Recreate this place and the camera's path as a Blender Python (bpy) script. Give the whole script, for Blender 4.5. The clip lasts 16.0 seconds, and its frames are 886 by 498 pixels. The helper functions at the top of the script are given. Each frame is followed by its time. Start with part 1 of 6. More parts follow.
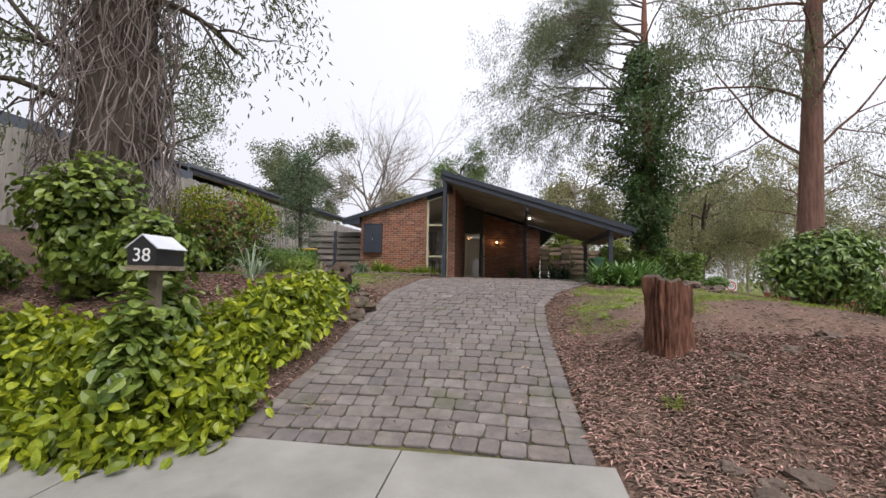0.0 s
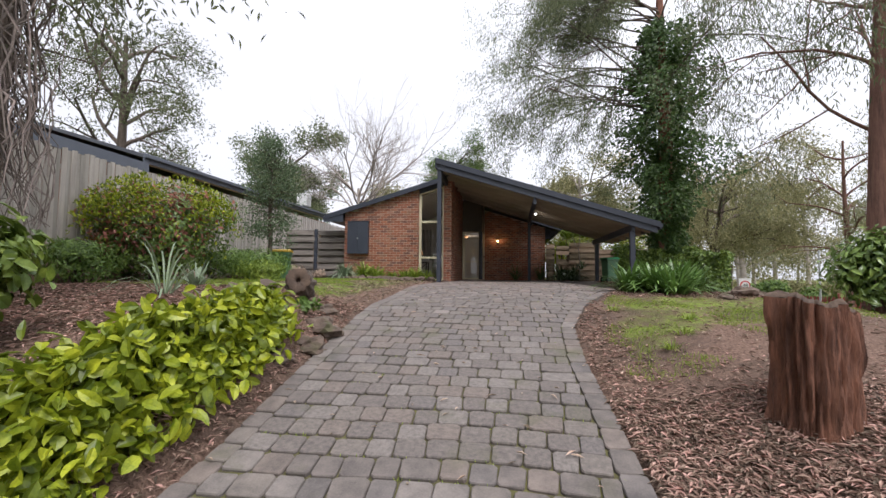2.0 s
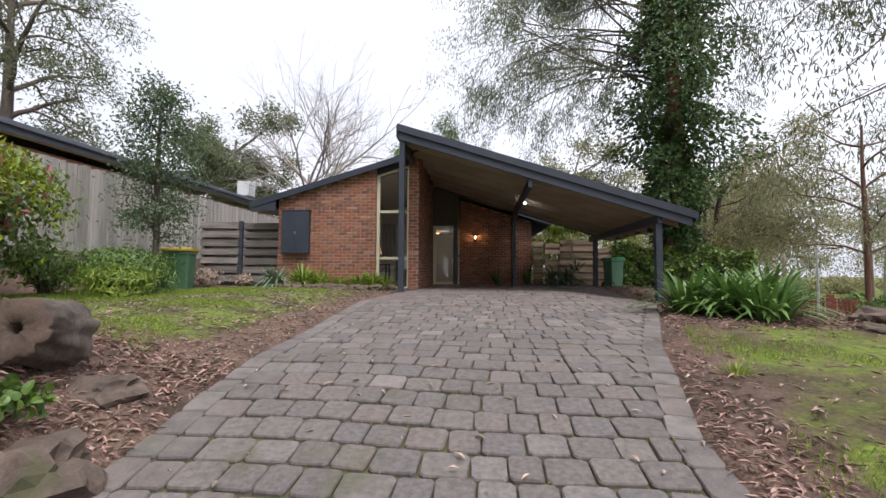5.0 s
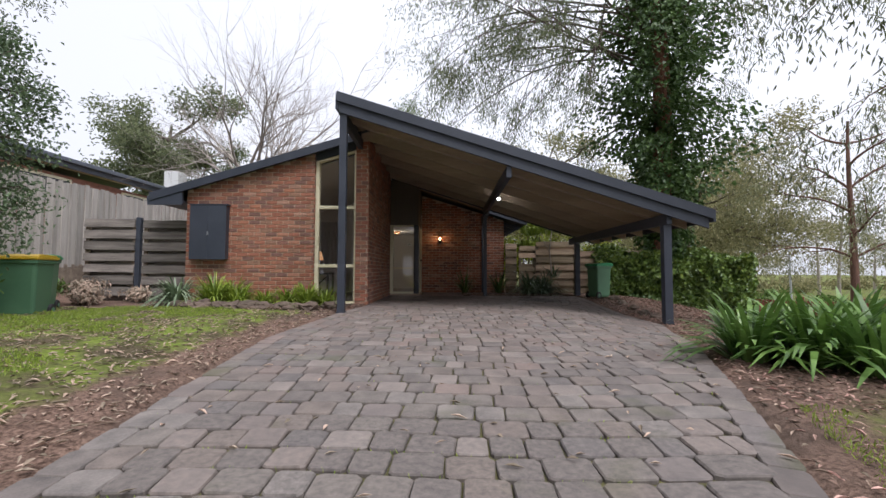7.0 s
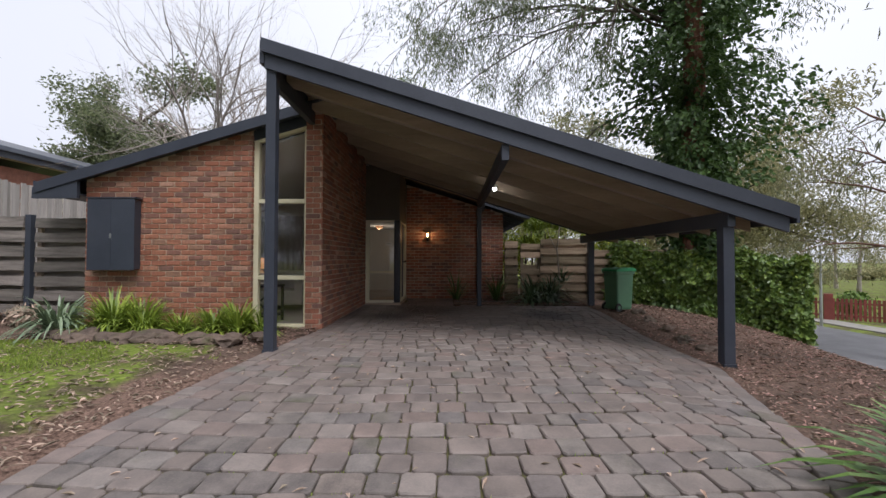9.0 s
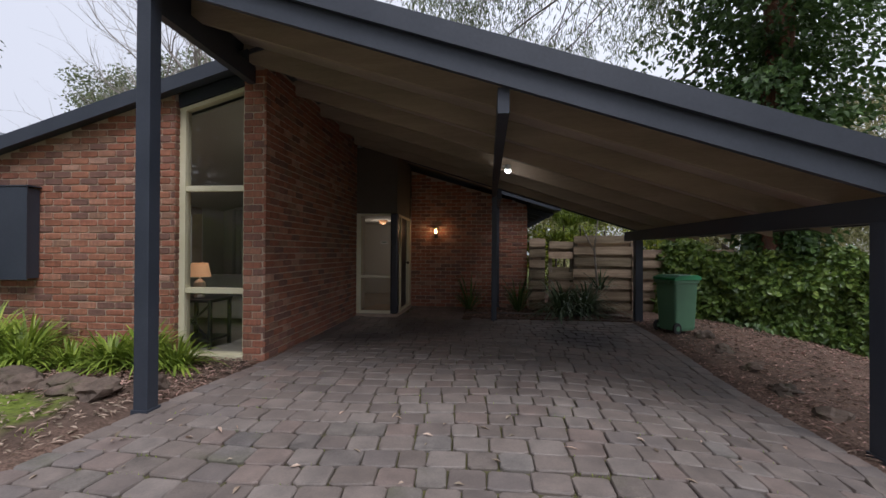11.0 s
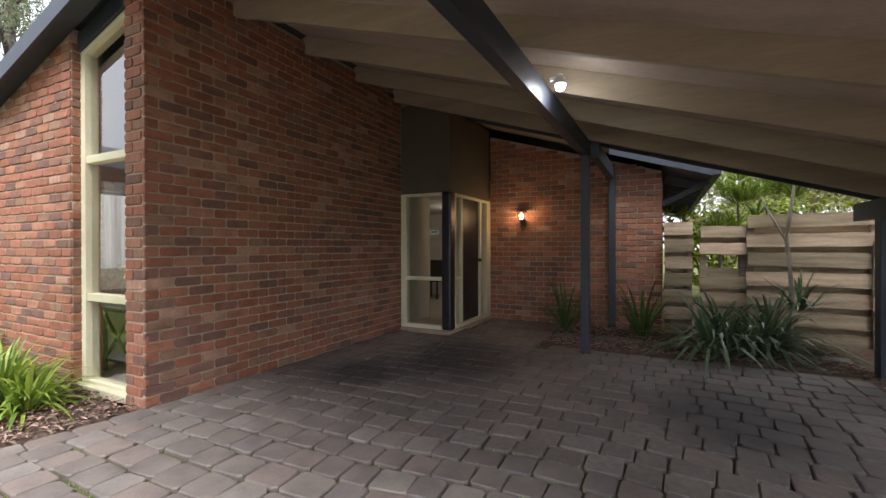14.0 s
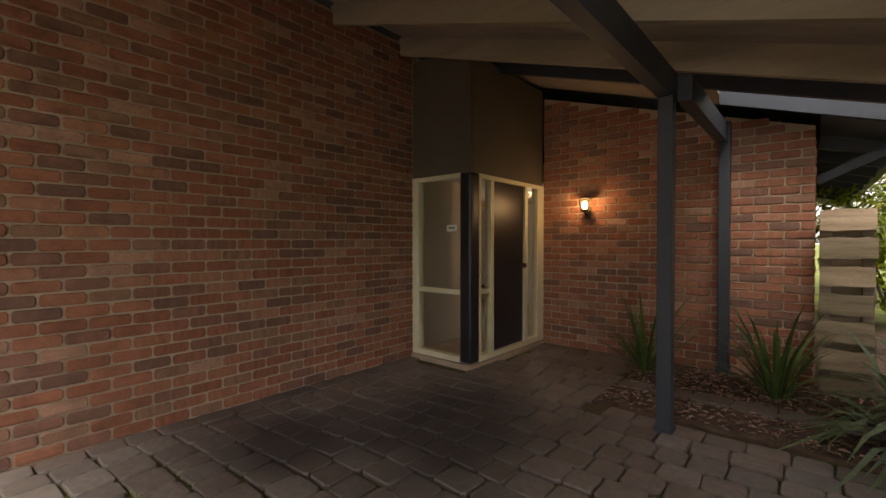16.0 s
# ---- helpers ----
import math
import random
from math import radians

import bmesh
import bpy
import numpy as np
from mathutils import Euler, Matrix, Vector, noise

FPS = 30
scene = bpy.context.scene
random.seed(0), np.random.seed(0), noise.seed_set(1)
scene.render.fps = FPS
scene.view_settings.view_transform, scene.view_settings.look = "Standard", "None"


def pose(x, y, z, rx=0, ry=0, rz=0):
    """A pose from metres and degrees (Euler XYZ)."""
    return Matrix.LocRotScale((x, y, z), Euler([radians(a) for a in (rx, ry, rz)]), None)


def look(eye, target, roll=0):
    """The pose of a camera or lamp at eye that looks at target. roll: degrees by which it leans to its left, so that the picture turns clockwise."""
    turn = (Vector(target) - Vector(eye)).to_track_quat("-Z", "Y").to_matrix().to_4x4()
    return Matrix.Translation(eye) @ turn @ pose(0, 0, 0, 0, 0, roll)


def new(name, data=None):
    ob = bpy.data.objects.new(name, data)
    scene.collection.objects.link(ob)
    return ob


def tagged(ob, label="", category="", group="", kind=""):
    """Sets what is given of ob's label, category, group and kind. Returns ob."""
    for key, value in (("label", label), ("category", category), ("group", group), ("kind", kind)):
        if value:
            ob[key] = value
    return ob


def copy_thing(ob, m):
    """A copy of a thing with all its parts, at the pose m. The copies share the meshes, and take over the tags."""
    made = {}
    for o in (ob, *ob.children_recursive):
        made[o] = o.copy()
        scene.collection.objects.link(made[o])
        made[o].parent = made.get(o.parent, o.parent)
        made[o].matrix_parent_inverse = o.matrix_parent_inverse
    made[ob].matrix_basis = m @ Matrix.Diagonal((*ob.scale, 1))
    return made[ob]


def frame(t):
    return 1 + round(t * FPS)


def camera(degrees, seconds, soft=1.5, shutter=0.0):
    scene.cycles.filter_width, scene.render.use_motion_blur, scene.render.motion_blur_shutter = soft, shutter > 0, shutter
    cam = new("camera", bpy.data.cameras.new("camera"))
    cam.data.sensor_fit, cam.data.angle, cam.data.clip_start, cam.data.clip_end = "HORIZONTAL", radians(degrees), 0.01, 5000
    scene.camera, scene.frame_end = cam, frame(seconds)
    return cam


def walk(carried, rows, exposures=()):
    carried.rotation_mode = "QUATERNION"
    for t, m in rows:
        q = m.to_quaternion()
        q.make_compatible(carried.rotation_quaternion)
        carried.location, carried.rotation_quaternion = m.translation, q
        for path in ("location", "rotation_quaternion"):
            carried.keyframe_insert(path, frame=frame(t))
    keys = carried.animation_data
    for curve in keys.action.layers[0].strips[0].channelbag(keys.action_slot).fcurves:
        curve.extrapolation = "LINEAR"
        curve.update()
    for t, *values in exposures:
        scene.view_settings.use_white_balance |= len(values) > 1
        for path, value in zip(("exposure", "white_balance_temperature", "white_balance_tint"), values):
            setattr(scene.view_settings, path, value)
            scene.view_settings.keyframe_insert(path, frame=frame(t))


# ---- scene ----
cam = camera(91.3, 16.0)
METRES, EYE, TILT, LEAN, TURN = 18.5, 1.5, 0.0, 0.0, 9.0
PATH = [
    (0, (0.433, 0.818, 1.677), (0.122, 2.79, 1.798), 1.0),
    (0.5, (0.368, 1.322, 1.696), (0.055, 3.294, 1.82), 1.0),
    (1, (0.297, 1.853, 1.737), (-0.016, 3.825, 1.863), 0.7),
    (1.5, (0.234, 2.371, 1.794), (-0.076, 4.343, 1.916), 0.5),
    (2, (0.171, 2.925, 1.83), (-0.126, 4.899, 1.948), 0.5),
    (2.5, (0.117, 3.438, 1.835), (-0.173, 5.413, 1.957), 0.4),
    (3, (0.035, 3.998, 1.84), (-0.235, 5.976, 1.959), 0.6),
    (3.5, (-0.009, 4.548, 1.849), (-0.268, 6.528, 1.974), 0.5),
    (4, (-0.095, 5.188, 1.91), (-0.328, 7.171, 2.028), 0.5),
    (6.5, (-0.225, 8.119, 2.252), (-0.266, 10.116, 2.357), 0.1),
    (7, (-0.167, 8.686, 2.33), (-0.172, 10.683, 2.431), 0.2),
    (7.5, (-0.098, 9.238, 2.436), (-0.091, 11.236, 2.519), 0.1),
    (8, (0.015, 9.826, 2.537), (0.022, 11.824, 2.605), 0.1),
    (8.5, (0.132, 10.36, 2.656), (0.131, 12.359, 2.711), 0.1),
    (11, (0.836, 12.964, 2.934), (0.65, 14.955, 2.946), 0.3),
    (11.5, (1.027, 13.458, 2.92), (0.755, 15.439, 2.927), 0.2),
    (12, (1.211, 13.967, 2.941), (0.815, 15.927, 2.936), 0.3),
    (12.5, (1.386, 14.446, 2.946), (0.889, 16.384, 2.933), 0.2),
    (13, (1.574, 14.983, 2.923), (0.94, 16.88, 2.911), 0.3),
    (13.5, (1.715, 15.475, 2.93), (0.946, 17.321, 2.92), 0.2),
    (14, (1.904, 16.0, 2.889), (0.994, 17.781, 2.881), -0.1),
    (14.5, (1.975, 16.479, 2.912), (0.941, 18.191, 2.892), 0.2),
    (15, (2.035, 16.952, 2.871), (0.886, 18.589, 2.862), -0.1),
    (15.5, (1.935, 17.523, 2.923), (0.712, 19.105, 2.897), 0.0),
    (16, (1.842, 18.07, 2.961), (0.548, 19.595, 2.93), -0.0),
]
EXPOSURES = [(0, 0.22, 6150, 15), (2.5, 0.38, 6100, 15), (6.5, 0.32, 6000, 15), (8.5, 0.25, 6000, 15), (11, 0.0, 5850, 15), (11.5, 0.3, 5850, 15), (12, 0.8, 5850, 14), (12.5, 1.12, 5900, 13),
             (13.5, 1.4, 5950, 11), (14.5, 1.5, 5950, 10), (15, 1.52, 6000, 10), (16, 1.5, 7100, 12)]
walk(cam, [(t, look(eye, target, roll)) for t, eye, target, roll in PATH], EXPOSURES)


# ---- light ----
world = bpy.data.worlds.new("overcast_sky")
scene.world = world
world.use_nodes = True
wn, wl = world.node_tree.nodes, world.node_tree.links
sky = wn.new("ShaderNodeTexSky")
sky.sky_type, sky.sun_disc = "NISHITA", False
sky.sun_elevation, sky.sun_rotation = radians(57), radians(20)
sky.air_density, sky.dust_density = 1.6, 4.0
pale = wn.new("ShaderNodeHueSaturation")
pale.inputs["Saturation"].default_value = 0.06
cloud = wn.new("ShaderNodeMix")
cloud.data_type = "RGBA"
cloud.inputs["Factor"].default_value = 0.72
cloud.inputs["B"].default_value = (6.75, 6.8, 7.0, 1)
wl.new(sky.outputs["Color"], pale.inputs["Color"])
wl.new(pale.outputs["Color"], cloud.inputs["A"])
wl.new(cloud.outputs["Result"], wn["Background"].inputs["Color"])
wn["Background"].inputs["Strength"].default_value = 0.125
sun = new("sun", bpy.data.lights.new("sun", "SUN"))
sun.data.energy, sun.data.angle, sun.data.color = 2.8, radians(35), (1.0, 0.96, 0.9)
sun.matrix_world = look((13, -11, 36), (2, 8, 0))


# ---- materials ----
def material(name, c1, c2, scale=3.0, fine=60.0, rough=0.8, bump=0.3, spread=0.15, island=False, metal=0.0,
             stretch=(1, 1, 1), stain=None, translucent=0.0, height=0.01, spec=0.5, palette=None):
    """Two colours mixed by coarse and fine noise, a shift of its own for each piece, and fine relief."""
    m = bpy.data.materials.new(name)
    m.use_nodes = True
    nt = m.node_tree
    n, l = nt.nodes, nt.links
    bsdf = n["Principled BSDF"]
    geo, tex = n.new("ShaderNodeNewGeometry"), n.new("ShaderNodeTexCoord")
    mp = n.new("ShaderNodeMapping")
    mp.inputs["Scale"].default_value = stretch
    l.new(tex.outputs["Object"], mp.inputs["Vector"])
    info = n.new("ShaderNodeObjectInfo")
    off = n.new("ShaderNodeVectorMath")
    off.operation = "ADD"
    l.new(mp.outputs["Vector"], off.inputs[0])
    sc = n.new("ShaderNodeMath")
    sc.operation = "MULTIPLY"
    sc.inputs[1].default_value = 37.0
    rnd = geo.outputs["Random Per Island"] if island else info.outputs["Random"]
    l.new(rnd, sc.inputs[0])
    l.new(sc.outputs[0], off.inputs[1])
    big, small = n.new("ShaderNodeTexNoise"), n.new("ShaderNodeTexNoise")
    for tx, s, d in ((big, scale, 5), (small, fine, 4)):
        tx.inputs["Scale"].default_value, tx.inputs["Detail"].default_value, tx.inputs["Roughness"].default_value = s, d, 0.62
        l.new(off.outputs["Vector"], tx.inputs["Vector"])
    add = n.new("ShaderNodeMath")
    add.operation = "MULTIPLY_ADD"
    add.inputs[1].default_value = 0.45
    l.new(small.outputs["Fac"], add.inputs[0])
    l.new(big.outputs["Fac"], add.inputs[2])
    ramp = n.new("ShaderNodeMapRange")
    ramp.inputs["From Min"].default_value, ramp.inputs["From Max"].default_value = 0.5, 0.95
    l.new(add.outputs[0], ramp.inputs["Value"])
    mix = n.new("ShaderNodeMix")
    mix.data_type = "RGBA"
    mix.inputs["A"].default_value, mix.inputs["B"].default_value = (*c1, 1), (*c2, 1)
    l.new(ramp.outputs["Result"], mix.inputs["Factor"])
    col = mix.outputs["Result"]
    if palette:
        # each piece takes one fired colour; the noise above only shades it
        pick = n.new("ShaderNodeValToRGB")
        pick.color_ramp.interpolation = "CONSTANT"
        while len(pick.color_ramp.elements) < len(palette):
            pick.color_ramp.elements.new(0.5)
        at = 0.0
        for el, (share, shade) in zip(pick.color_ramp.elements, palette):
            el.position, el.color = at, (*shade, 1)
            at += share
        l.new(rnd, pick.inputs["Fac"])
        tone = n.new("ShaderNodeMix")
        tone.data_type, tone.blend_type = "RGBA", "MULTIPLY"
        tone.inputs["Factor"].default_value = 1.0
        l.new(pick.outputs["Color"], tone.inputs["A"])
        l.new(col, tone.inputs["B"])
        col = tone.outputs["Result"]
    if stain:
        st = n.new("ShaderNodeTexNoise")
        st.inputs["Scale"].default_value, st.inputs["Detail"].default_value = stain[1], 6
        l.new(geo.outputs["Position"], st.inputs["Vector"])
        sr = n.new("ShaderNodeMapRange")
        sr.inputs["From Min"].default_value, sr.inputs["From Max"].default_value = stain[2], stain[2] + 0.14
        sr.inputs["To Max"].default_value = stain[3]
        l.new(st.outputs["Fac"], sr.inputs["Value"])
        sm = n.new("ShaderNodeMix")
        sm.data_type = "RGBA"
        sm.inputs["B"].default_value = (*stain[0], 1)
        l.new(sr.outputs["Result"], sm.inputs["Factor"])
        l.new(col, sm.inputs["A"])
        col = sm.outputs["Result"]
    hs = n.new("ShaderNodeHueSaturation")
    val = n.new("ShaderNodeMapRange")
    val.inputs["To Min"].default_value, val.inputs["To Max"].default_value = 1 - spread, 1 + spread
    l.new(rnd, val.inputs["Value"])
    l.new(val.outputs["Result"], hs.inputs["Value"])
    hue = n.new("ShaderNodeMapRange")
    hue.inputs["To Min"].default_value, hue.inputs["To Max"].default_value = 0.5 + spread * 0.03, 0.5 - spread * 0.03
    l.new(rnd, hue.inputs["Value"])
    l.new(hue.outputs["Result"], hs.inputs["Hue"])
    l.new(col, hs.inputs["Color"])
    l.new(hs.outputs["Color"], bsdf.inputs["Base Color"])
    bsdf.inputs["Roughness"].default_value, bsdf.inputs["Metallic"].default_value = rough, metal
    bsdf.inputs["Specular IOR Level"].default_value = spec
    rr = n.new("ShaderNodeMapRange")
    rr.inputs["To Min"].default_value, rr.inputs["To Max"].default_value = max(0.02, rough - 0.12), min(1, rough + 0.12)
    l.new(big.outputs["Fac"], rr.inputs["Value"])
    l.new(rr.outputs["Result"], bsdf.inputs["Roughness"])
    if bump:
        bp = n.new("ShaderNodeBump")
        bp.inputs["Strength"].default_value, bp.inputs["Distance"].default_value = bump, height
        l.new(add.outputs[0], bp.inputs["Height"])
        l.new(bp.outputs["Normal"], bsdf.inputs["Normal"])
    if translucent:
        tr, ms = n.new("ShaderNodeBsdfTranslucent"), n.new("ShaderNodeMixShader")
        l.new(hs.outputs["Color"], tr.inputs["Color"])
        ms.inputs["Fac"].default_value = translucent
        l.new(bsdf.outputs["BSDF"], ms.inputs[1])
        l.new(tr.outputs["BSDF"], ms.inputs[2])
        l.new(ms.outputs["Shader"], n["Material Output"].inputs["Surface"])
    return m


def glow(name, color, strength):
    m = bpy.data.materials.new(name)
    m.use_nodes = True
    b = m.node_tree.nodes["Principled BSDF"]
    b.inputs["Base Color"].default_value = (*color, 1)
    b.inputs["Emission Color"].default_value = (*color, 1)
    b.inputs["Emission Strength"].default_value = strength
    return m


def clear_glass(name, tint):
    """Thin pane: see-through with a mirror gloss that grows at a slant."""
    m = bpy.data.materials.new(name)
    m.use_nodes = True
    n, l = m.node_tree.nodes, m.node_tree.links
    n.remove(n["Principled BSDF"])
    tr, gl, ms, fr = (n.new("ShaderNodeBsdfTransparent"), n.new("ShaderNodeBsdfGlossy"), n.new("ShaderNodeMixShader"),
                      n.new("ShaderNodeFresnel"))
    tr.inputs["Color"].default_value = (*tint, 1)
    gl.inputs["Roughness"].default_value = 0.01
    fr.inputs["IOR"].default_value = 1.6
    gain = n.new("ShaderNodeMath")
    gain.operation, gain.use_clamp = "MULTIPLY", True
    gain.inputs[1].default_value = 1.9
    l.new(fr.outputs["Fac"], gain.inputs[0])
    l.new(gain.outputs[0], ms.inputs["Fac"])
    l.new(tr.outputs["BSDF"], ms.inputs[1])
    l.new(gl.outputs["BSDF"], ms.inputs[2])
    l.new(ms.outputs["Shader"], n["Material Output"].inputs["Surface"])
    return m


GREYS = ((0.2, (0.141, 0.122, 0.111)), (0.2, (0.156, 0.136, 0.121)), (0.2, (0.132, 0.114, 0.104)), (0.15, (0.151, 0.126, 0.110)), (0.15, (0.163, 0.145, 0.132)), (0.1, (0.125, 0.111, 0.104)))
BROWNS = ((0.2, (0.164, 0.135, 0.119)), (0.2, (0.182, 0.151, 0.134)), (0.2, (0.152, 0.126, 0.113)), (0.15, (0.176, 0.138, 0.121)), (0.15, (0.188, 0.161, 0.144)), (0.1, (0.145, 0.124, 0.114)))
MOSS = ((0.075, 0.08, 0.03), 1.9, 0.57, 0.5)
GRIME = ((0.065, 0.055, 0.05), 0.8, 0.6, 0.5)
M_PAVER = material("grey_stone_paver", (0.62, 0.62, 0.62), (1.35, 1.33, 1.3), 6, 80, 0.84, 0.6, 0.06, stain=MOSS, height=0.005, palette=GREYS)
M_PAVER_J = material("grey_stone_paver_field", (0.62, 0.62, 0.62), (1.35, 1.33, 1.3), 6, 80, 0.84, 0.6, 0.06, island=True, stain=MOSS, height=0.005, palette=GREYS)
M_CPAVER = material("brown_carport_paver", (0.72, 0.72, 0.72), (1.3, 1.28, 1.25), 5, 70, 0.62, 0.45, 0.06, stain=GRIME, height=0.004, palette=BROWNS)
M_CPAVER_J = material("brown_carport_paver_field", (0.72, 0.72, 0.72), (1.3, 1.28, 1.25), 5, 70, 0.62, 0.45, 0.06, island=True, stain=GRIME, height=0.004, palette=BROWNS)
OIL = ((-0.2, 20.6, 1.35), (2.36, 19.95, 0.95), (-0.9, 19.6, 0.7))
for m in (M_CPAVER, M_CPAVER_J):
    # old oil drips under the parking place
    n, l = m.node_tree.nodes, m.node_tree.links
    b = n["Principled BSDF"]
    src = b.inputs["Base Color"].links[0].from_socket
    geo, wob, mixv = n.new("ShaderNodeNewGeometry"), n.new("ShaderNodeTexNoise"), n.new("ShaderNodeVectorMath")
    wob.inputs["Scale"].default_value, wob.inputs["Detail"].default_value = 2.2, 5
    l.new(geo.outputs["Position"], wob.inputs["Vector"])
    mixv.operation = "MULTIPLY_ADD"
    mixv.inputs[1].default_value = (0.9, 0.9, 0.0)
    l.new(wob.outputs["Color"], mixv.inputs[0])
    l.new(geo.outputs["Position"], mixv.inputs[2])
    for ox, oy, r in OIL:
        dist, rng, mx = n.new("ShaderNodeVectorMath"), n.new("ShaderNodeMapRange"), n.new("ShaderNodeMix")
        dist.operation = "DISTANCE"
        dist.inputs[1].default_value = (ox + 0.45, oy + 0.45, 1.6)
        l.new(mixv.outputs["Vector"], dist.inputs[0])
        rng.interpolation_type = "SMOOTHSTEP"
        rng.inputs["From Min"].default_value, rng.inputs["From Max"].default_value = r * 0.25, r
        rng.inputs["To Min"].default_value, rng.inputs["To Max"].default_value = 0.8, 0.0
        l.new(dist.outputs["Value"], rng.inputs["Value"])
        mx.data_type = "RGBA"
        mx.inputs["B"].default_value = (0.025, 0.022, 0.026, 1)
        l.new(rng.outputs["Result"], mx.inputs["Factor"])
        l.new(src, mx.inputs["A"])
        src = mx.outputs["Result"]
    l.new(src, b.inputs["Base Color"])
M_JOINT = material("mossy_joint_sand", (0.045, 0.038, 0.022), (0.125, 0.12, 0.035), 3, 90, 0.95, 0.6, 0.0)
FIRED = ((0.2, (0.250, 0.096, 0.057)), (0.16, (0.302, 0.127, 0.076)), (0.12, (0.161, 0.084, 0.063)), (0.18, (0.272, 0.109, 0.066)), (0.1, (0.222, 0.124, 0.080)), (0.06, (0.330, 0.191, 0.134)), (0.1, (0.187, 0.092, 0.065)), (0.08, (0.284, 0.139, 0.086)))
M_BRICK = material("clay_brick", (0.72, 0.72, 0.72), (1.45, 1.4, 1.35), 7, 55, 0.85, 0.6, 0.1, height=0.004, palette=FIRED)
M_BRICK_J = material("clay_brick_field", (0.72, 0.72, 0.72), (1.45, 1.4, 1.35), 7, 55, 0.85, 0.6, 0.1, island=True, height=0.004, palette=FIRED)
M_MORTAR = material("brown_mortar", (0.36, 0.27, 0.195), (0.5, 0.39, 0.295), 4, 80, 0.95, 0.4, 0.0)
M_NAVY = material("navy_grey_paint", (0.028, 0.034, 0.048), (0.044, 0.051, 0.068), 2, 40, 0.5, 0.12, 0.06)
M_CREAM = material("cream_paint", (0.60, 0.55, 0.36), (0.72, 0.67, 0.48), 2, 50, 0.5, 0.08, 0.04)
M_SOFFIT = material("unpainted_soffit_board", (0.31, 0.25, 0.205), (0.46, 0.38, 0.315), 1.2, 30, 0.85, 0.15, 0.1, stretch=(0.4, 2, 2))
M_RAFTER = material("raw_pine_rafter", (0.23, 0.19, 0.135), (0.37, 0.3, 0.215), 2, 45, 0.8, 0.2, 0.14, stretch=(0.25, 3, 3))
M_BROWNPAINT = material("dark_brown_cladding", (0.085, 0.068, 0.048), (0.125, 0.10, 0.072), 1.5, 40, 0.7, 0.15, 0.08)
M_ROOF = material("charcoal_metal_roof", (0.05, 0.055, 0.065), (0.09, 0.095, 0.105), 1.5, 40, 0.45, 0.1, 0.0)
M_DOOR = material("dark_door_paint", (0.012, 0.012, 0.016), (0.022, 0.021, 0.027), 2, 40, 0.38, 0.05, 0.0)
M_PLASTER = material("white_plaster", (0.62, 0.59, 0.53), (0.72, 0.69, 0.63), 1, 30, 0.9, 0.05, 0.0)
M_CARPET = material("beige_carpet", (0.30, 0.27, 0.23), (0.40, 0.37, 0.32), 2, 200, 0.95, 0.4, 0.0)
M_GLASS = clear_glass("window_glass", (0.93, 0.95, 0.94))
M_PALING = material("weathered_grey_paling", (0.31, 0.28, 0.25), (0.52, 0.485, 0.44), 2, 50, 0.9, 0.4, 0.22, stretch=(5, 5, 0.5))
M_SLEEPER = material("weathered_sleeper_board", (0.13, 0.10, 0.073), (0.32, 0.26, 0.195), 2.5, 50, 0.9, 0.5, 0.3, stretch=(0.5, 5, 5))
M_SLEEPERGREY = material("grey_weathered_sleeper", (0.075, 0.065, 0.056), (0.27, 0.24, 0.21), 2.5, 50, 0.9, 0.5, 0.35, stretch=(0.5, 5, 5))
M_SLEEPERTAN = material("tan_pine_sleeper", (0.20, 0.14, 0.088), (0.50, 0.385, 0.265), 2.5, 50, 0.9, 0.5, 0.35, stretch=(0.5, 5, 5))
M_CONCRETE = material("footpath_concrete", (0.20, 0.19, 0.168), (0.30, 0.286, 0.255), 1.6, 120, 0.9, 0.25, 0.05, stain=((0.10, 0.095, 0.08), 1.1, 0.55, 0.55))
# weathered grey, lightened further to paint in the sheen of the sky
M_ASPHALT = material("worn_sheen_asphalt", (0.10, 0.10, 0.105), (0.17, 0.17, 0.175), 1.0, 150, 0.9, 0.3, 0.0)
M_BARK_RED = material("red_stringy_bark", (0.07, 0.032, 0.022), (0.32, 0.14, 0.085), 4, 40, 0.92, 0.9, 0.1, stretch=(4, 4, 0.5), height=0.03)
M_BARK = material("grey_brown_bark", (0.06, 0.045, 0.035), (0.19, 0.145, 0.115), 4, 40, 0.92, 0.9, 0.15, stretch=(3, 3, 0.6), height=0.03)
M_BARE = material("pale_bare_branch", (0.27, 0.235, 0.20), (0.46, 0.41, 0.36), 4, 40, 0.9, 0.4, 0.1)
M_VINE = material("dead_vine", (0.11, 0.088, 0.078), (0.29, 0.24, 0.21), 5, 60, 0.9, 0.4, 0.3, island=True)
M_CUT = material("cut_wood_end", (0.045, 0.03, 0.022), (0.12, 0.082, 0.056), 6, 50, 0.9, 0.6, 0.05)
M_ROCK = material("mossy_basalt_rock", (0.055, 0.038, 0.028), (0.17, 0.125, 0.095), 5, 50, 0.9, 0.7, 0.2, stain=((0.06, 0.07, 0.02), 4, 0.56, 0.6))
M_LIME = material("lime_green_leaf", (0.10, 0.155, 0.008), (0.36, 0.41, 0.025), 9, 60, 0.42, 0.1, 0.6, island=True, translucent=0.3)
M_GREEN = material("mid_green_leaf", (0.07, 0.135, 0.02), (0.16, 0.25, 0.05), 9, 60, 0.45, 0.1, 0.4, island=True, translucent=0.25)
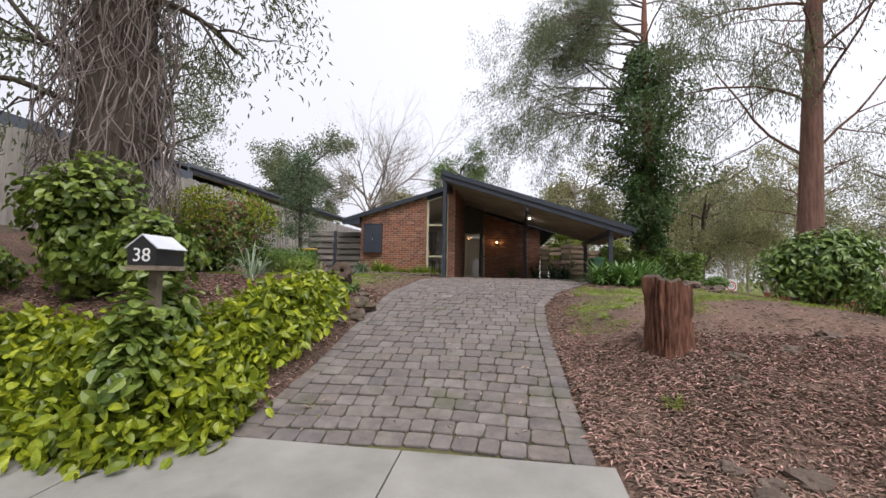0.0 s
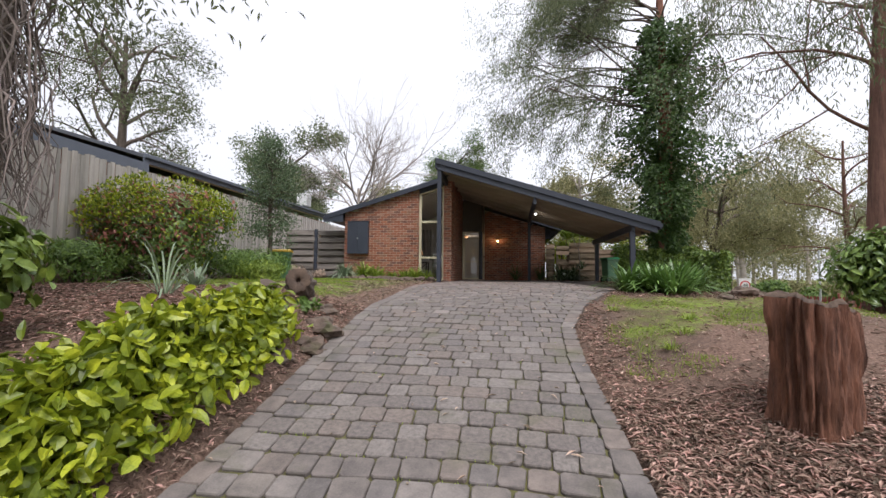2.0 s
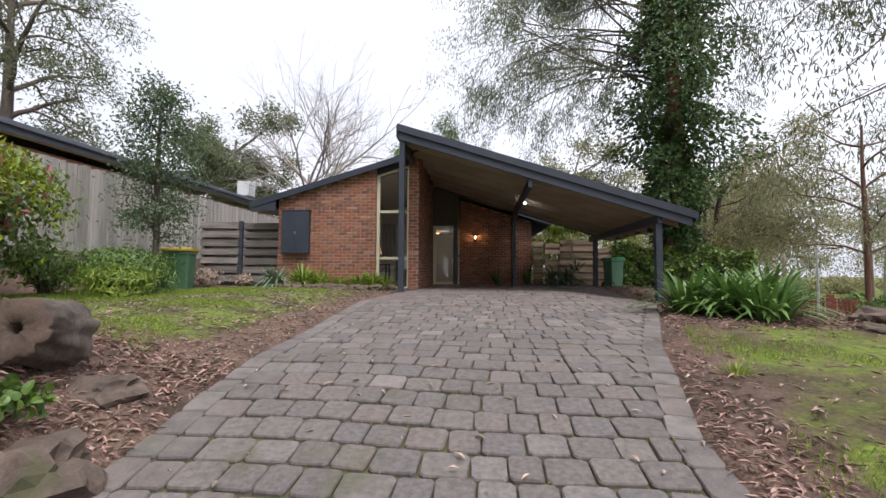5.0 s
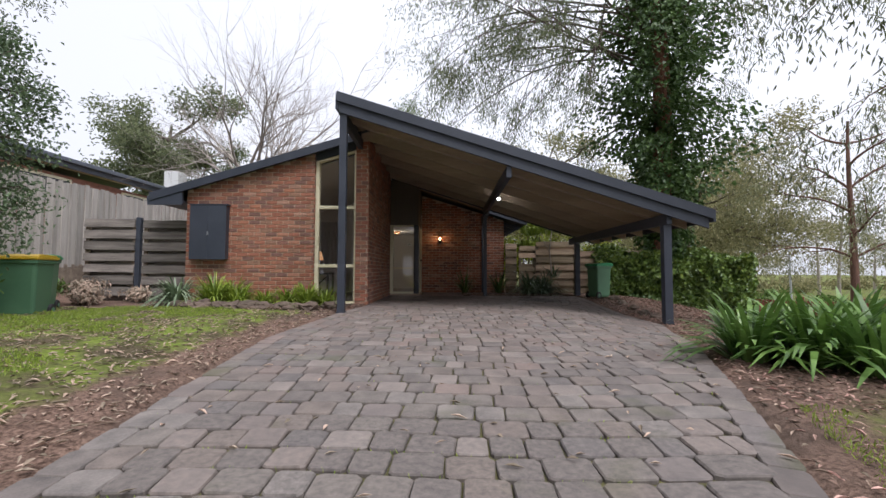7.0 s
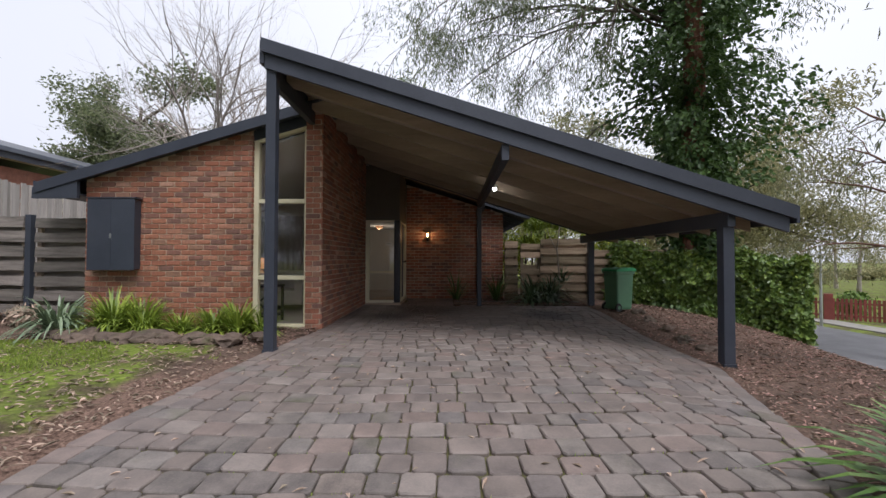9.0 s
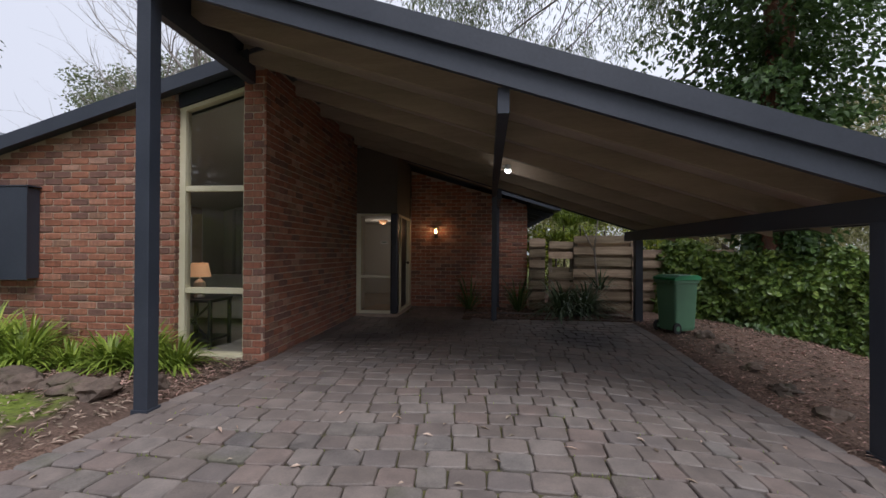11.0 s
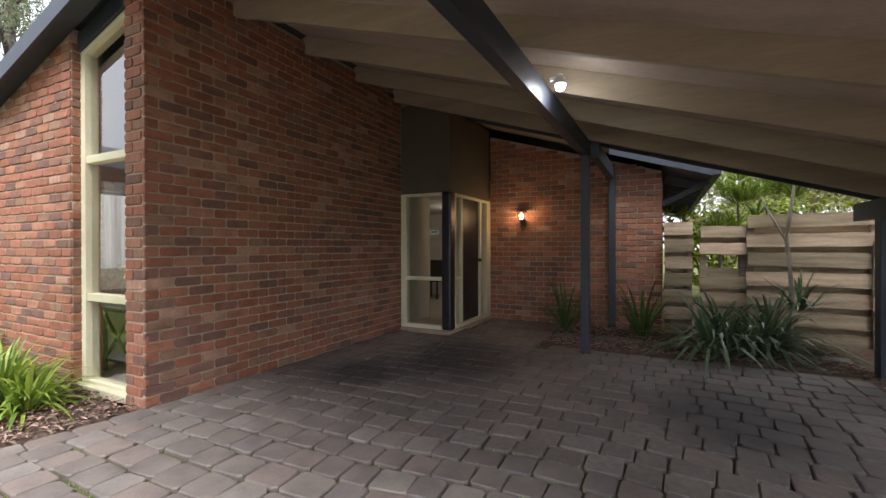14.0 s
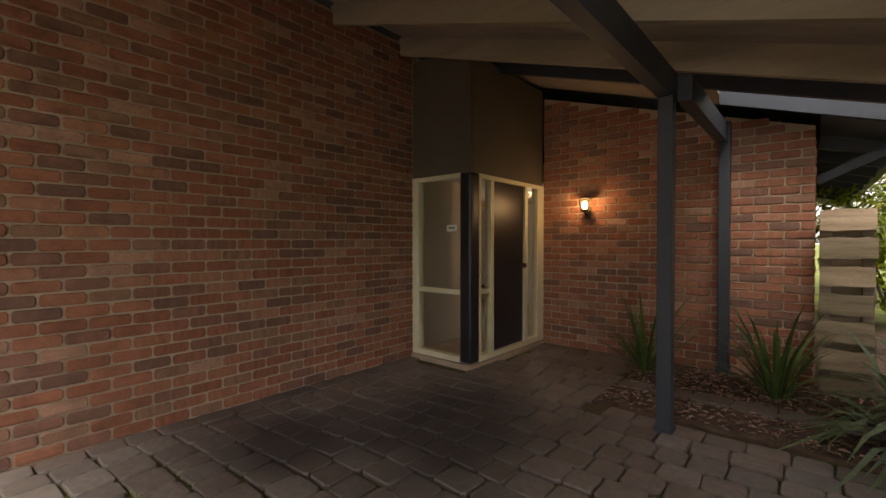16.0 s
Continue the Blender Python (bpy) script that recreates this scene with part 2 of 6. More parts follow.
M_DARK = material("dark_green_leaf", (0.04, 0.085, 0.02), (0.11, 0.185, 0.05), 9, 60, 0.42, 0.1, 0.4, island=True, translucent=0.2)
M_GUM = material("olive_gum_leaf", (0.085, 0.105, 0.05), (0.20, 0.22, 0.11), 9, 60, 0.5, 0.1, 0.35, island=True, translucent=0.45)
M_WATTLE = material("feathery_olive_leaf", (0.12, 0.15, 0.075), (0.25, 0.28, 0.145), 9, 60, 0.55, 0.1, 0.35, island=True, translucent=0.5)
# dry far foliage, with the distance haze mixed into its colour
M_FARHAZE = material("haze_paled_woods_leaf", (0.21, 0.215, 0.10), (0.41, 0.38, 0.20), 5, 30, 0.7, 0.1, 0.4, island=True, translucent=0.5)
M_STRAP = material("glossy_strap_leaf", (0.075, 0.155, 0.028), (0.18, 0.30, 0.075), 6, 60, 0.35, 0.1, 0.35, island=True, translucent=0.2)
M_SILVER = material("silvery_strap_leaf", (0.15, 0.215, 0.125), (0.29, 0.36, 0.225), 6, 60, 0.4, 0.1, 0.25, island=True, translucent=0.2)
M_GRASSY = material("fresh_grass_blade", (0.145, 0.23, 0.025), (0.32, 0.40, 0.06), 6, 60, 0.5, 0.1, 0.4, island=True, translucent=0.3)
M_PINK = material("pink_bud_leaf", (0.30, 0.10, 0.075), (0.46, 0.22, 0.16), 6, 60, 0.5, 0.1, 0.35, island=True, translucent=0.25)
M_CHIP = material("bark_chip", (0.15, 0.085, 0.06), (0.46, 0.33, 0.255), 8, 70, 0.92, 0.3, 0.75, island=True)
M_LITTER = material("dry_leaf_litter", (0.22, 0.15, 0.10), (0.48, 0.39, 0.30), 8, 70, 0.85, 0.2, 0.5, island=True)
M_BINGREEN = material("green_bin_plastic", (0.075, 0.17, 0.095), (0.10, 0.215, 0.12), 2, 70, 0.5, 0.1, 0.05)
M_LIDGREEN = material("bright_green_lid", (0.02, 0.25, 0.09), (0.03, 0.33, 0.12), 2, 70, 0.42, 0.1, 0.0)
M_LIDYELLOW = material("yellow_lid", (0.55, 0.36, 0.02), (0.68, 0.46, 0.04), 2, 70, 0.42, 0.1, 0.0)
M_RUBBER = material("black_rubber", (0.012, 0.012, 0.012), (0.025, 0.025, 0.025), 4, 60, 0.8, 0.1, 0.0)
M_STEEL = material("galvanised_steel", (0.45, 0.46, 0.47), (0.6, 0.61, 0.62), 4, 60, 0.4, 0.05, 0.0, metal=0.9)
M_WHITE = material("white_enamel", (0.74, 0.74, 0.72), (0.82, 0.82, 0.80), 2, 60, 0.4, 0.05, 0.0)
M_BLACK = material("black_enamel", (0.012, 0.012, 0.013), (0.025, 0.025, 0.026), 2, 60, 0.4, 0.05, 0.0)
M_REDPAINT = material("red_brown_fence_paint", (0.16, 0.035, 0.028), (0.24, 0.06, 0.045), 2, 40, 0.7, 0.15, 0.15)
M_BRONZE = material("aged_bronze", (0.05, 0.04, 0.03), (0.09, 0.07, 0.05), 5, 60, 0.45, 0.1, 0.0, metal=0.7)
M_BULB = glow("lit_warm_bulb", (1.0, 0.62, 0.25), 14.0)
M_FLOOD = glow("lit_white_lens", (1.0, 0.98, 0.93), 30.0)
M_SHADE = glow("lit_lamp_shade", (0.95, 0.5, 0.24), 0.3)
M_IVY = material("yellow_green_ivy_leaf", (0.085, 0.14, 0.02), (0.22, 0.29, 0.05), 9, 60, 0.4, 0.1, 0.45, island=True, translucent=0.25)
M_BLUEGREEN = material("blue_green_leaf", (0.07, 0.115, 0.055), (0.17, 0.235, 0.12), 9, 60, 0.38, 0.1, 0.35, island=True, translucent=0.2)
M_CAMELLIA = material("camellia_leaf", (0.07, 0.125, 0.026), (0.2, 0.29, 0.06), 9, 60, 0.34, 0.1, 0.45, island=True, translucent=0.18)
M_BARK_GUM = material("red_brown_gum_bark", (0.085, 0.042, 0.032), (0.25, 0.135, 0.095), 4, 40, 0.92, 0.9, 0.12, stretch=(4, 4, 0.4), height=0.03)
# gum leaf lightened in its colour to stand for haze
M_GUMHAZE = material("haze_paled_gum_leaf", (0.17, 0.185, 0.10), (0.32, 0.325, 0.18), 9, 60, 0.5, 0.1, 0.35, island=True, translucent=0.45)
# navy for the neighbour's fascia, skylight on it put into the colour
M_SKYNAVY = material("sky_paled_navy_paint", (0.095, 0.11, 0.135), (0.13, 0.145, 0.175), 2, 40, 0.5, 0.1, 0.0)
M_SOIL = material("bark_bed_soil", (0.05, 0.03, 0.02), (0.16, 0.10, 0.07), 6, 60, 0.95, 0.7, 0.0)
M_BRICKPLAIN = material("distant_brick", (0.20, 0.085, 0.055), (0.33, 0.15, 0.10), 9, 40, 0.9, 0.3, 0.0)
M_DARKGLASS = material("dark_window_glass", (0.02, 0.025, 0.03), (0.05, 0.055, 0.06), 2, 20, 0.08, 0.0, 0.0)
M_SIGNRED = material("sign_red", (0.5, 0.02, 0.02), (0.6, 0.03, 0.03), 2, 20, 0.4, 0.0, 0.0)
M_STEELPAINT = material("pale_roof_enamel", (0.5, 0.52, 0.56), (0.62, 0.64, 0.68), 2, 40, 0.22, 0.05, 0.0)
M_FABRIC = material("grey_white_upholstery", (0.38, 0.37, 0.36), (0.52, 0.51, 0.5), 3, 120, 0.9, 0.3, 0.0)


# ---- building helpers ----
def part(name, bm, mat, parent=None, label=""):
    me = bpy.data.meshes.new(name)
    bmesh.ops.recalc_face_normals(bm, faces=bm.faces[:])
    bm.to_mesh(me)
    bm.free()
    me.materials.append(mat)
    ob = new(name, me)
    if parent is not None:
        ob.parent = parent
    if label:
        ob["label"] = label
    return ob


def from_arrays(name, verts, faces, mat, parent=None, label="", smooth=False):
    """verts (n,3); faces (m,k) of one k."""
    me = bpy.data.meshes.new(name)
    verts, faces = np.asarray(verts, dtype=np.float32), np.asarray(faces, dtype=np.int32)
    k = faces.shape[1]
    me.vertices.add(len(verts))
    me.vertices.foreach_set("co", verts.ravel())
    me.loops.add(faces.size)
    me.loops.foreach_set("vertex_index", faces.ravel())
    me.polygons.add(len(faces))
    me.polygons.foreach_set("loop_start", np.arange(0, faces.size, k, dtype=np.int32))
    me.polygons.foreach_set("use_smooth", np.full(len(faces), smooth, dtype=bool))
    me.update(calc_edges=True)
    me.validate()
    me.materials.append(mat)
    ob = new(name, me)
    if parent is not None:
        ob.parent = parent
    if label:
        ob["label"] = label
    return ob


def glass_quad(corners, parent):
    """A single pane; its corners run so that the face looks outwards."""
    ob = from_arrays("pane", corners, [[0, 1, 2, 3]], M_GLASS, parent)
    ob.visible_shadow = False
    return ob


def thing(name, at, label, category, group="", kind=""):
    ob = new(name)
    ob.empty_display_size = 0.1
    ob.location = at
    return tagged(ob, label, category, group, kind)


def box(bm, x0, x1, y0, y1, z0, z1, bevel=0.0):
    vs = [bm.verts.new(p) for p in ((x0, y0, z0), (x1, y0, z0), (x1, y1, z0), (x0, y1, z0), (x0, y0, z1), (x1, y0, z1), (x1, y1, z1), (x0, y1, z1))]
    fs = [bm.faces.new([vs[i] for i in q]) for q in ((3, 2, 1, 0), (4, 5, 6, 7), (0, 1, 5, 4), (1, 2, 6, 5), (2, 3, 7, 6), (3, 0, 4, 7))]
    if bevel:
        bmesh.ops.bevel(bm, geom=list({e for f in fs for e in f.edges}), offset=bevel, segments=2, affect="EDGES", profile=0.6)
    return bm


def boxed(x0, x1, y0, y1, z0, z1, bevel=0.0):
    return box(bmesh.new(), x0, x1, y0, y1, z0, z1, bevel)


def prism(bm, outline, axis, a, b):
    """Extrude a closed outline of (u, v) along axis 'x' (u=y, v=z) or 'y' (u=x, v=z), from a to b."""
    def p(u, v, w):
        return (w, u, v) if axis == "x" else (u, w, v)
    lo, hi = [bm.verts.new(p(u, v, a)) for u, v in outline], [bm.verts.new(p(u, v, b)) for u, v in outline]
    bm.faces.new(lo)
    bm.faces.new(hi[::-1])
    for i in range(len(lo)):
        j = (i + 1) % len(lo)
        bm.faces.new((lo[i], hi[i], hi[j], lo[j]))
    return bm


def bar(bm, p, q, w, h):
    """A square bar from p to q, w across and h deep."""
    p, q = Vector(p), Vector(q)
    d = (q - p).normalized()
    side = d.cross(Vector((0, 0, 1)))
    side = side.normalized() if side.length > 1e-4 else Vector((1, 0, 0))
    up = side.cross(d)
    vs = []
    for c in (p, q):
        for s, t in ((-1, -1), (1, -1), (1, 1), (-1, 1)):
            vs.append(bm.verts.new(c + side * (s * w / 2) + up * (t * h / 2)))
    for f in ((0, 1, 2, 3), (7, 6, 5, 4), (0, 4, 5, 1), (1, 5, 6, 2), (2, 6, 7, 3), (3, 7, 4, 0)):
        bm.faces.new([vs[i] for i in f])
    return bm


def lathe(bm, profile, at=(0, 0, 0), n=20):
    rings = [[bm.verts.new((at[0] + r * math.cos(2 * math.pi * i / n), at[1] + r * math.sin(2 * math.pi * i / n), at[2] + z)) for i in range(n)] for r, z in profile]
    for a, b in zip(rings, rings[1:]):
        for i in range(n):
            bm.faces.new((a[i], a[(i + 1) % n], b[(i + 1) % n], b[i]))
    bm.faces.new(rings[0][::-1])
    bm.faces.new(rings[-1])
    return bm


RNG = np.random.default_rng(7)


class Tubes:
    """Collects tapered tubes into one mesh."""

    def __init__(self, sides=6):
        self.v, self.f, self.n, self.sides, self.keep = [], [], 0, sides, None

    def add(self, pts, radii):
        pts, k = np.asarray(pts, float), self.sides
        if self.keep is not None and not self.keep(pts):
            return
        d = np.gradient(pts, axis=0)
        d /= np.linalg.norm(d, axis=1, keepdims=True) + 1e-9
        ref = np.where(np.abs(d[:, 2:3]) > 0.9, np.array([[1.0, 0, 0]]), np.array([[0, 0, 1.0]]))
        u = np.cross(d, ref)
        u /= np.linalg.norm(u, axis=1, keepdims=True) + 1e-9
        w = np.cross(d, u)
        a = np.linspace(0, 2 * np.pi, k, endpoint=False)
        r = np.asarray(radii)[:, None, None]
        ring = pts[:, None, :] + r * (np.cos(a)[None, :, None] * u[:, None, :] + np.sin(a)[None, :, None] * w[:, None, :])
        self.v.append(ring.reshape(-1, 3))
        i = np.arange(len(pts) - 1)[:, None] * k + self.n
        j = np.arange(k)[None, :]
        jn = (j + 1) % k
        self.f.append(np.stack([i + j, i + jn, i + k + jn, i + k + j], -1).reshape(-1, 4))
        self.n += len(pts) * k

    def make(self, name, mat, parent=None, label=""):
        return from_arrays(name, np.concatenate(self.v), np.concatenate(self.f), mat, parent, label, smooth=True)


def unit(v):
    return v / (np.linalg.norm(v, axis=-1, keepdims=True) + 1e-9)


def leaf_mesh(name, at, along, length, width, mat, parent=None, label="", fold=0.25, normal=None):
    """One folded, pointed leaf of two quads at each place, lying along its direction."""
    n = len(at)
    along = unit(along)
    nor = unit(RNG.normal(size=(n, 3)) + (np.array([0, 0, 0.6]) if normal is None else normal))
    side = unit(np.cross(along, nor))
    nor = np.cross(side, along)
    L, W = np.broadcast_to(length, n)[:, None], np.broadcast_to(width, n)[:, None]
    base, tip = at, at + along * L - nor * L * 0.12
    mid = at + along * L * 0.5
    lf, rt = mid + side * W * 0.5 + nor * W * fold, mid - side * W * 0.5 + nor * W * fold
    q1, q2 = at + along * L * 0.25 + side * W * 0.36 + nor * W * fold * 0.7, at + along * L * 0.25 - side * W * 0.36 + nor * W * fold * 0.7
    v = np.stack([base, q1, lf, tip, rt, q2], 1).reshape(-1, 3)
    i = np.arange(n)[:, None] * 6
    f = np.concatenate([i + np.array([[0, 1, 2, 3]]), i + np.array([[0, 3, 4, 5]])])
    return from_arrays(name, v, f, mat, parent, label)


def round_leaves(name, at, along, length, width, mat, parent=None, label="", normal=None, droop=0.22):
    """Ovate leaves with a rounded outline, folded on the midrib and bent down at the tip."""
    n = len(at)
    along = unit(along)
    nor = unit(RNG.normal(size=(n, 3)) + normal)
    side = unit(np.cross(along, nor))
    nor = np.cross(side, along)
    L, W = np.broadcast_to(length, n)[:, None], np.broadcast_to(width, n)[:, None]

    def p(u, v):
        return at + along * L * u + side * W * v + nor * (W * abs(v) * 0.35 - L * droop * u * u)

    v = np.stack([p(0, 0), p(0.2, 0.4), p(0.52, 0.52), p(0.83, 0.33), p(1, 0), p(0.83, -0.33), p(0.52, -0.52), p(0.2, -0.4), p(0.5, 0)], 1).reshape(-1, 3)
    i = np.arange(n)[:, None] * 9
    f = np.concatenate([i + np.array([q]) for q in ([0, 1, 2, 8], [8, 2, 3, 4], [0, 8, 6, 7], [8, 4, 5, 6])])
    return from_arrays(name, v, f, mat, parent, label)


def strap_clump(name, centre, count, length, width, mat, parent=None, label="", droop=0.55, spread=0.12, lean=0.5):
    """Arching strap leaves from one crown, five joints to a leaf."""
    c = np.asarray(centre, float)
    a = RNG.uniform(0, 2 * np.pi, count)
    out = np.stack([np.cos(a), np.sin(a), np.zeros(count)], 1)
    start = c + out * RNG.uniform(0, spread, count)[:, None]
    el = RNG.uniform(0.55, 1.45, count)
    L = length * RNG.uniform(0.6, 1.1, count)
    side = np.stack([-out[:, 1], out[:, 0], np.zeros(count)], 1)
    rows = []
    for k, s in enumerate((0, 0.3, 0.55, 0.8, 1.0)):
        run = (np.cos(el) + lean * 0.5 * s) * s * L * 0.75
        rise = np.sin(el) * s * L - droop * L * s ** 2.4 * np.cos(el * 0.8)
        p = start + out * run[:, None] + np.array([0, 0, 1.0]) * np.maximum(rise, 0.02 - 0.0 * s)[:, None]
        w = width * (0.6, 1.0, 1.0, 0.7, 0.08)[k]
        rows.append(p + side * w / 2)
        rows.append(p - side * w / 2)
    v = np.stack(rows, 1).reshape(-1, 3)
    i = np.arange(count)[:, None] * 10
    f = np.concatenate([i + np.array([[2 * k, 2 * k + 1, 2 * k + 3, 2 * k + 2]]) for k in range(4)])
    return from_arrays(name, v, f, mat, parent, label)


# ---- lie of the land ----
def smooth(t):
    t = np.clip(t, 0, 1)
    return t * t * (3 - 2 * t)


def drive_z(y):
    return np.interp(y, [-60, 2.4, 4.3, 5.2, 6.8, 7.9, 8.9, 9.4, 10, 12, 14, 16, 17], [0.0, 0.13, 0.25, 0.41, 0.74, 0.95, 1.12, 1.22, 1.32, 1.46, 1.55, 1.59, 1.6])


def drive_left(y):
    return np.interp(y, [4.3, 6, 9.3, 11.4, 13.7, 16.3, 18], [-2.0, -1.95, -2.12, -2.1, -2.25, -2.0, -1.8])


def drive_right(y):
    return np.interp(y, [4.3, 7.8, 9, 10.6, 13.7, 16.3, 17.5], [1.1, 1.0, 1.06, 1.5, 2.7, 3.65, 3.65])


def paved_z(x, y):
    """The paving falls a little towards the low posts."""
    return drive_z(y) - 0.2 * smooth((x - 1.6) / 2.4) * smooth((y - 12.5) / 3) * (1 - smooth((y - 17.5) / 3.5))


def ground_z(x, y):
    x, y = np.asarray(x, float), np.asarray(y, float)
    z = paved_z(x, y)
    left = np.interp(y, [2.5, 4.25, 4.5, 5.1, 5.8, 6.8, 8, 9.5, 11, 14, 17, 60], [0.12, 0.25, 0.48, 1.02, 1.28, 1.45, 1.58, 1.6, 1.62, 1.63, 1.63, 1.7])
    bank = smooth((drive_left(y) - x) / np.interp(y, [4, 6, 8, 10], [0.9, 0.7, 0.6, 1.7]))
    z = z + (left - z) * bank * (x < 0)
    start = np.interp(y, [5, 10, 14, 16, 30], [-6.4, -7.8, -8.0, -8.3, -8.3])
    z = z + 0.8 * smooth((start - x) / 1.5) * smooth((y - 3.5) / 2)
    out = np.maximum(x - drive_right(y), 0)
    mound = 0.22 * smooth((out - 0.3) / 1.2) * smooth((y - 4.2) / 1.2) * (1 - smooth((y - 8.0) / 2.5))
    z = z + mound - 2.3 * smooth((x - 4.6) / 9.5) * smooth((y - 3) / 9)
    return z


def on_ground(x, y):
    return float(ground_z(x, y))


# ---- ground ----
def build_ground():
    gx = np.concatenate([-10 - np.geomspace(0.3, 420, 26)[::-1], np.arange(-10, 10.01, 0.16), 10 + np.geomspace(0.3, 420, 26)])
    gy = np.concatenate([-np.geomspace(0.3, 200, 20)[::-1], np.arange(0, 24.01, 0.16), 24 + np.geomspace(0.3, 500, 26)])
    X, Y = np.meshgrid(gx, gy)
    Z = ground_z(X, Y)
    near = (np.abs(X) < 11) & (Y > -1) & (Y < 25)
    rough = np.array([noise.noise((x * 1.7, y * 1.7, 0)) * 0.035 + noise.noise((x * 5, y * 5, 3)) * 0.016 for x, y in zip(X[near], Y[near])])
    paved = (X > drive_left(Y) - 0.05) & (X < drive_right(Y) + 0.05) & (Y > 1.8) & (Y < 23.5)
    kerbside = (Y > 1.5) & (Y < 4.45) & (X < 1.3)
    R = np.zeros_like(Z)
    R[near] = rough
    Z = Z + np.where(paved | kerbside, -0.07, R)
    Z = np.where((X > -5.7) & (X < 1.8) & (Y > 18.05), np.minimum(Z, 1.45), Z)
    v = np.stack([X, Y, Z], -1).reshape(-1, 3)
    nx, ny = len(gx), len(gy)
    i = (np.arange(ny - 1)[:, None] * nx + np.arange(nx - 1)[None, :]).ravel()
    ob = from_arrays("ground", v, np.stack([i, i + 1, i + nx + 1, i + nx], -1), M_GROUND, smooth=True)
    # share of grass at each place: lawns green, beds mulched
    lawn = smooth((Y - 9.3 + 0.25 * (X + 2)) / 1.0) * smooth((-2.35 - X) / 0.7) * (1 - smooth((Y - 16.5) / 0.5)) * smooth((X + 7.6) / 0.5)
    side = smooth((X - drive_right(Y) - 0.25) / 0.5) * smooth((Y - 7.0 - 0.5 * (X - 1)) / 1.2) * (1 - smooth((Y - 11.6) / 0.8)) * 0.5
    away = np.maximum(smooth((X - 7.5) / 2) * 0.9, np.maximum(smooth((np.abs(X) - 10) / 4), smooth((Y - 26) / 4)))
    grass = np.maximum(np.maximum(lawn * 0.8, side), away)
    attr = ob.data.color_attributes.new("cover", "FLOAT_COLOR", "POINT")
    g = grass.ravel()
    attr.data.foreach_set("color", np.stack([g, g, g, np.ones_like(g)], -1).astype(np.float32).ravel())
    return tagged(ob, "mulched garden beds and patchy mossy lawn round the drive", "ground", kind="structure")


def ground_material():
    m = bpy.data.materials.new("garden_ground")
    m.use_nodes = True
    n, l = m.node_tree.nodes, m.node_tree.links
    b = n["Principled BSDF"]
    geo, at = n.new("ShaderNodeNewGeometry"), n.new("ShaderNodeAttribute")
    at.attribute_name = "cover"

    def tex(scale, detail=6, rough=0.65):
        t = n.new("ShaderNodeTexNoise")
        t.inputs["Scale"].default_value, t.inputs["Detail"].default_value, t.inputs["Roughness"].default_value = scale, detail, rough
        l.new(geo.outputs["Position"], t.inputs["Vector"])
        return t.outputs["Fac"]

    def ramp(fac, a, bb, lo, hi):
        mr, mx = n.new("ShaderNodeMapRange"), n.new("ShaderNodeMix")
        mx.data_type = "RGBA"
        mr.inputs["From Min"].default_value, mr.inputs["From Max"].default_value = lo, hi
        l.new(fac, mr.inputs["Value"])
        l.new(mr.outputs["Result"], mx.inputs["Factor"])
        for s, c in (("A", a), ("B", bb)):
            if isinstance(c, tuple):
                mx.inputs[s].default_value = (*c, 1)
            else:
                l.new(c, mx.inputs[s])
        return mx.outputs["Result"]

    chips = ramp(tex(38), (0.07, 0.042, 0.030), (0.31, 0.205, 0.155), 0.36, 0.68)
    soil = ramp(tex(9), (0.07, 0.048, 0.036), (0.17, 0.118, 0.09), 0.35, 0.7)
    mulch = ramp(tex(0.9), chips, soil, 0.45, 0.62)
    turf = ramp(tex(14), (0.095, 0.135, 0.02), (0.245, 0.305, 0.055), 0.35, 0.68)
    mosaic = ramp(tex(1.3), turf, ramp(tex(30), (0.05, 0.04, 0.022), (0.15, 0.12, 0.07), 0.35, 0.7), 0.42, 0.6)
    noise_add = n.new("ShaderNodeMath")
    noise_add.operation = "MULTIPLY_ADD"
    noise_add.inputs[1].default_value = 0.9
    l.new(tex(3.5, 8), noise_add.inputs[0])
    l.new(at.outputs["Fac"], noise_add.inputs[2])
    col = ramp(noise_add.outputs[0], mulch, mosaic, 0.72, 1.0)
    l.new(col, b.inputs["Base Color"])
    b.inputs["Roughness"].default_value = 0.95
    b.inputs["Specular IOR Level"].default_value = 0.2
    bp = n.new("ShaderNodeBump")
    bp.inputs["Strength"].default_value, bp.inputs["Distance"].default_value = 0.8, 0.03
    l.new(tex(45, 8), bp.inputs["Height"])
    l.new(bp.outputs["Normal"], b.inputs["Normal"])
    return m


M_GROUND = ground_material()
build_ground()


def slab_strip(name, xs, ys, zfun, lift, mat, label, category):
    X, Y = np.meshgrid(xs, ys)
    Z = zfun(X, Y) + lift
    top = np.stack([X, Y, Z], -1).reshape(-1, 3)
    nx, ny = len(xs), len(ys)
    i = (np.arange(ny - 1)[:, None] * nx + np.arange(nx - 1)[None, :]).ravel()
    f = [np.stack([i, i + 1, i + nx + 1, i + nx], -1)]
    low = top.copy()
    low[:, 2] -= 0.15
    k = len(top)
    rim = [a for a in range(nx)] + [nx - 1 + nx * r for r in range(1, ny)] + [nx * ny - 1 - a for a in range(1, nx)] + [nx * r for r in range(ny - 2, 0, -1)]
    e = np.array([[rim[q], rim[q] + k, rim[(q + 1) % len(rim)] + k, rim[(q + 1) % len(rim)]] for q in range(len(rim))])
    f.append(e)
    ob = from_arrays(name, np.concatenate([top, low]), np.concatenate(f), mat)
    return tagged(ob, label, category, kind="structure")


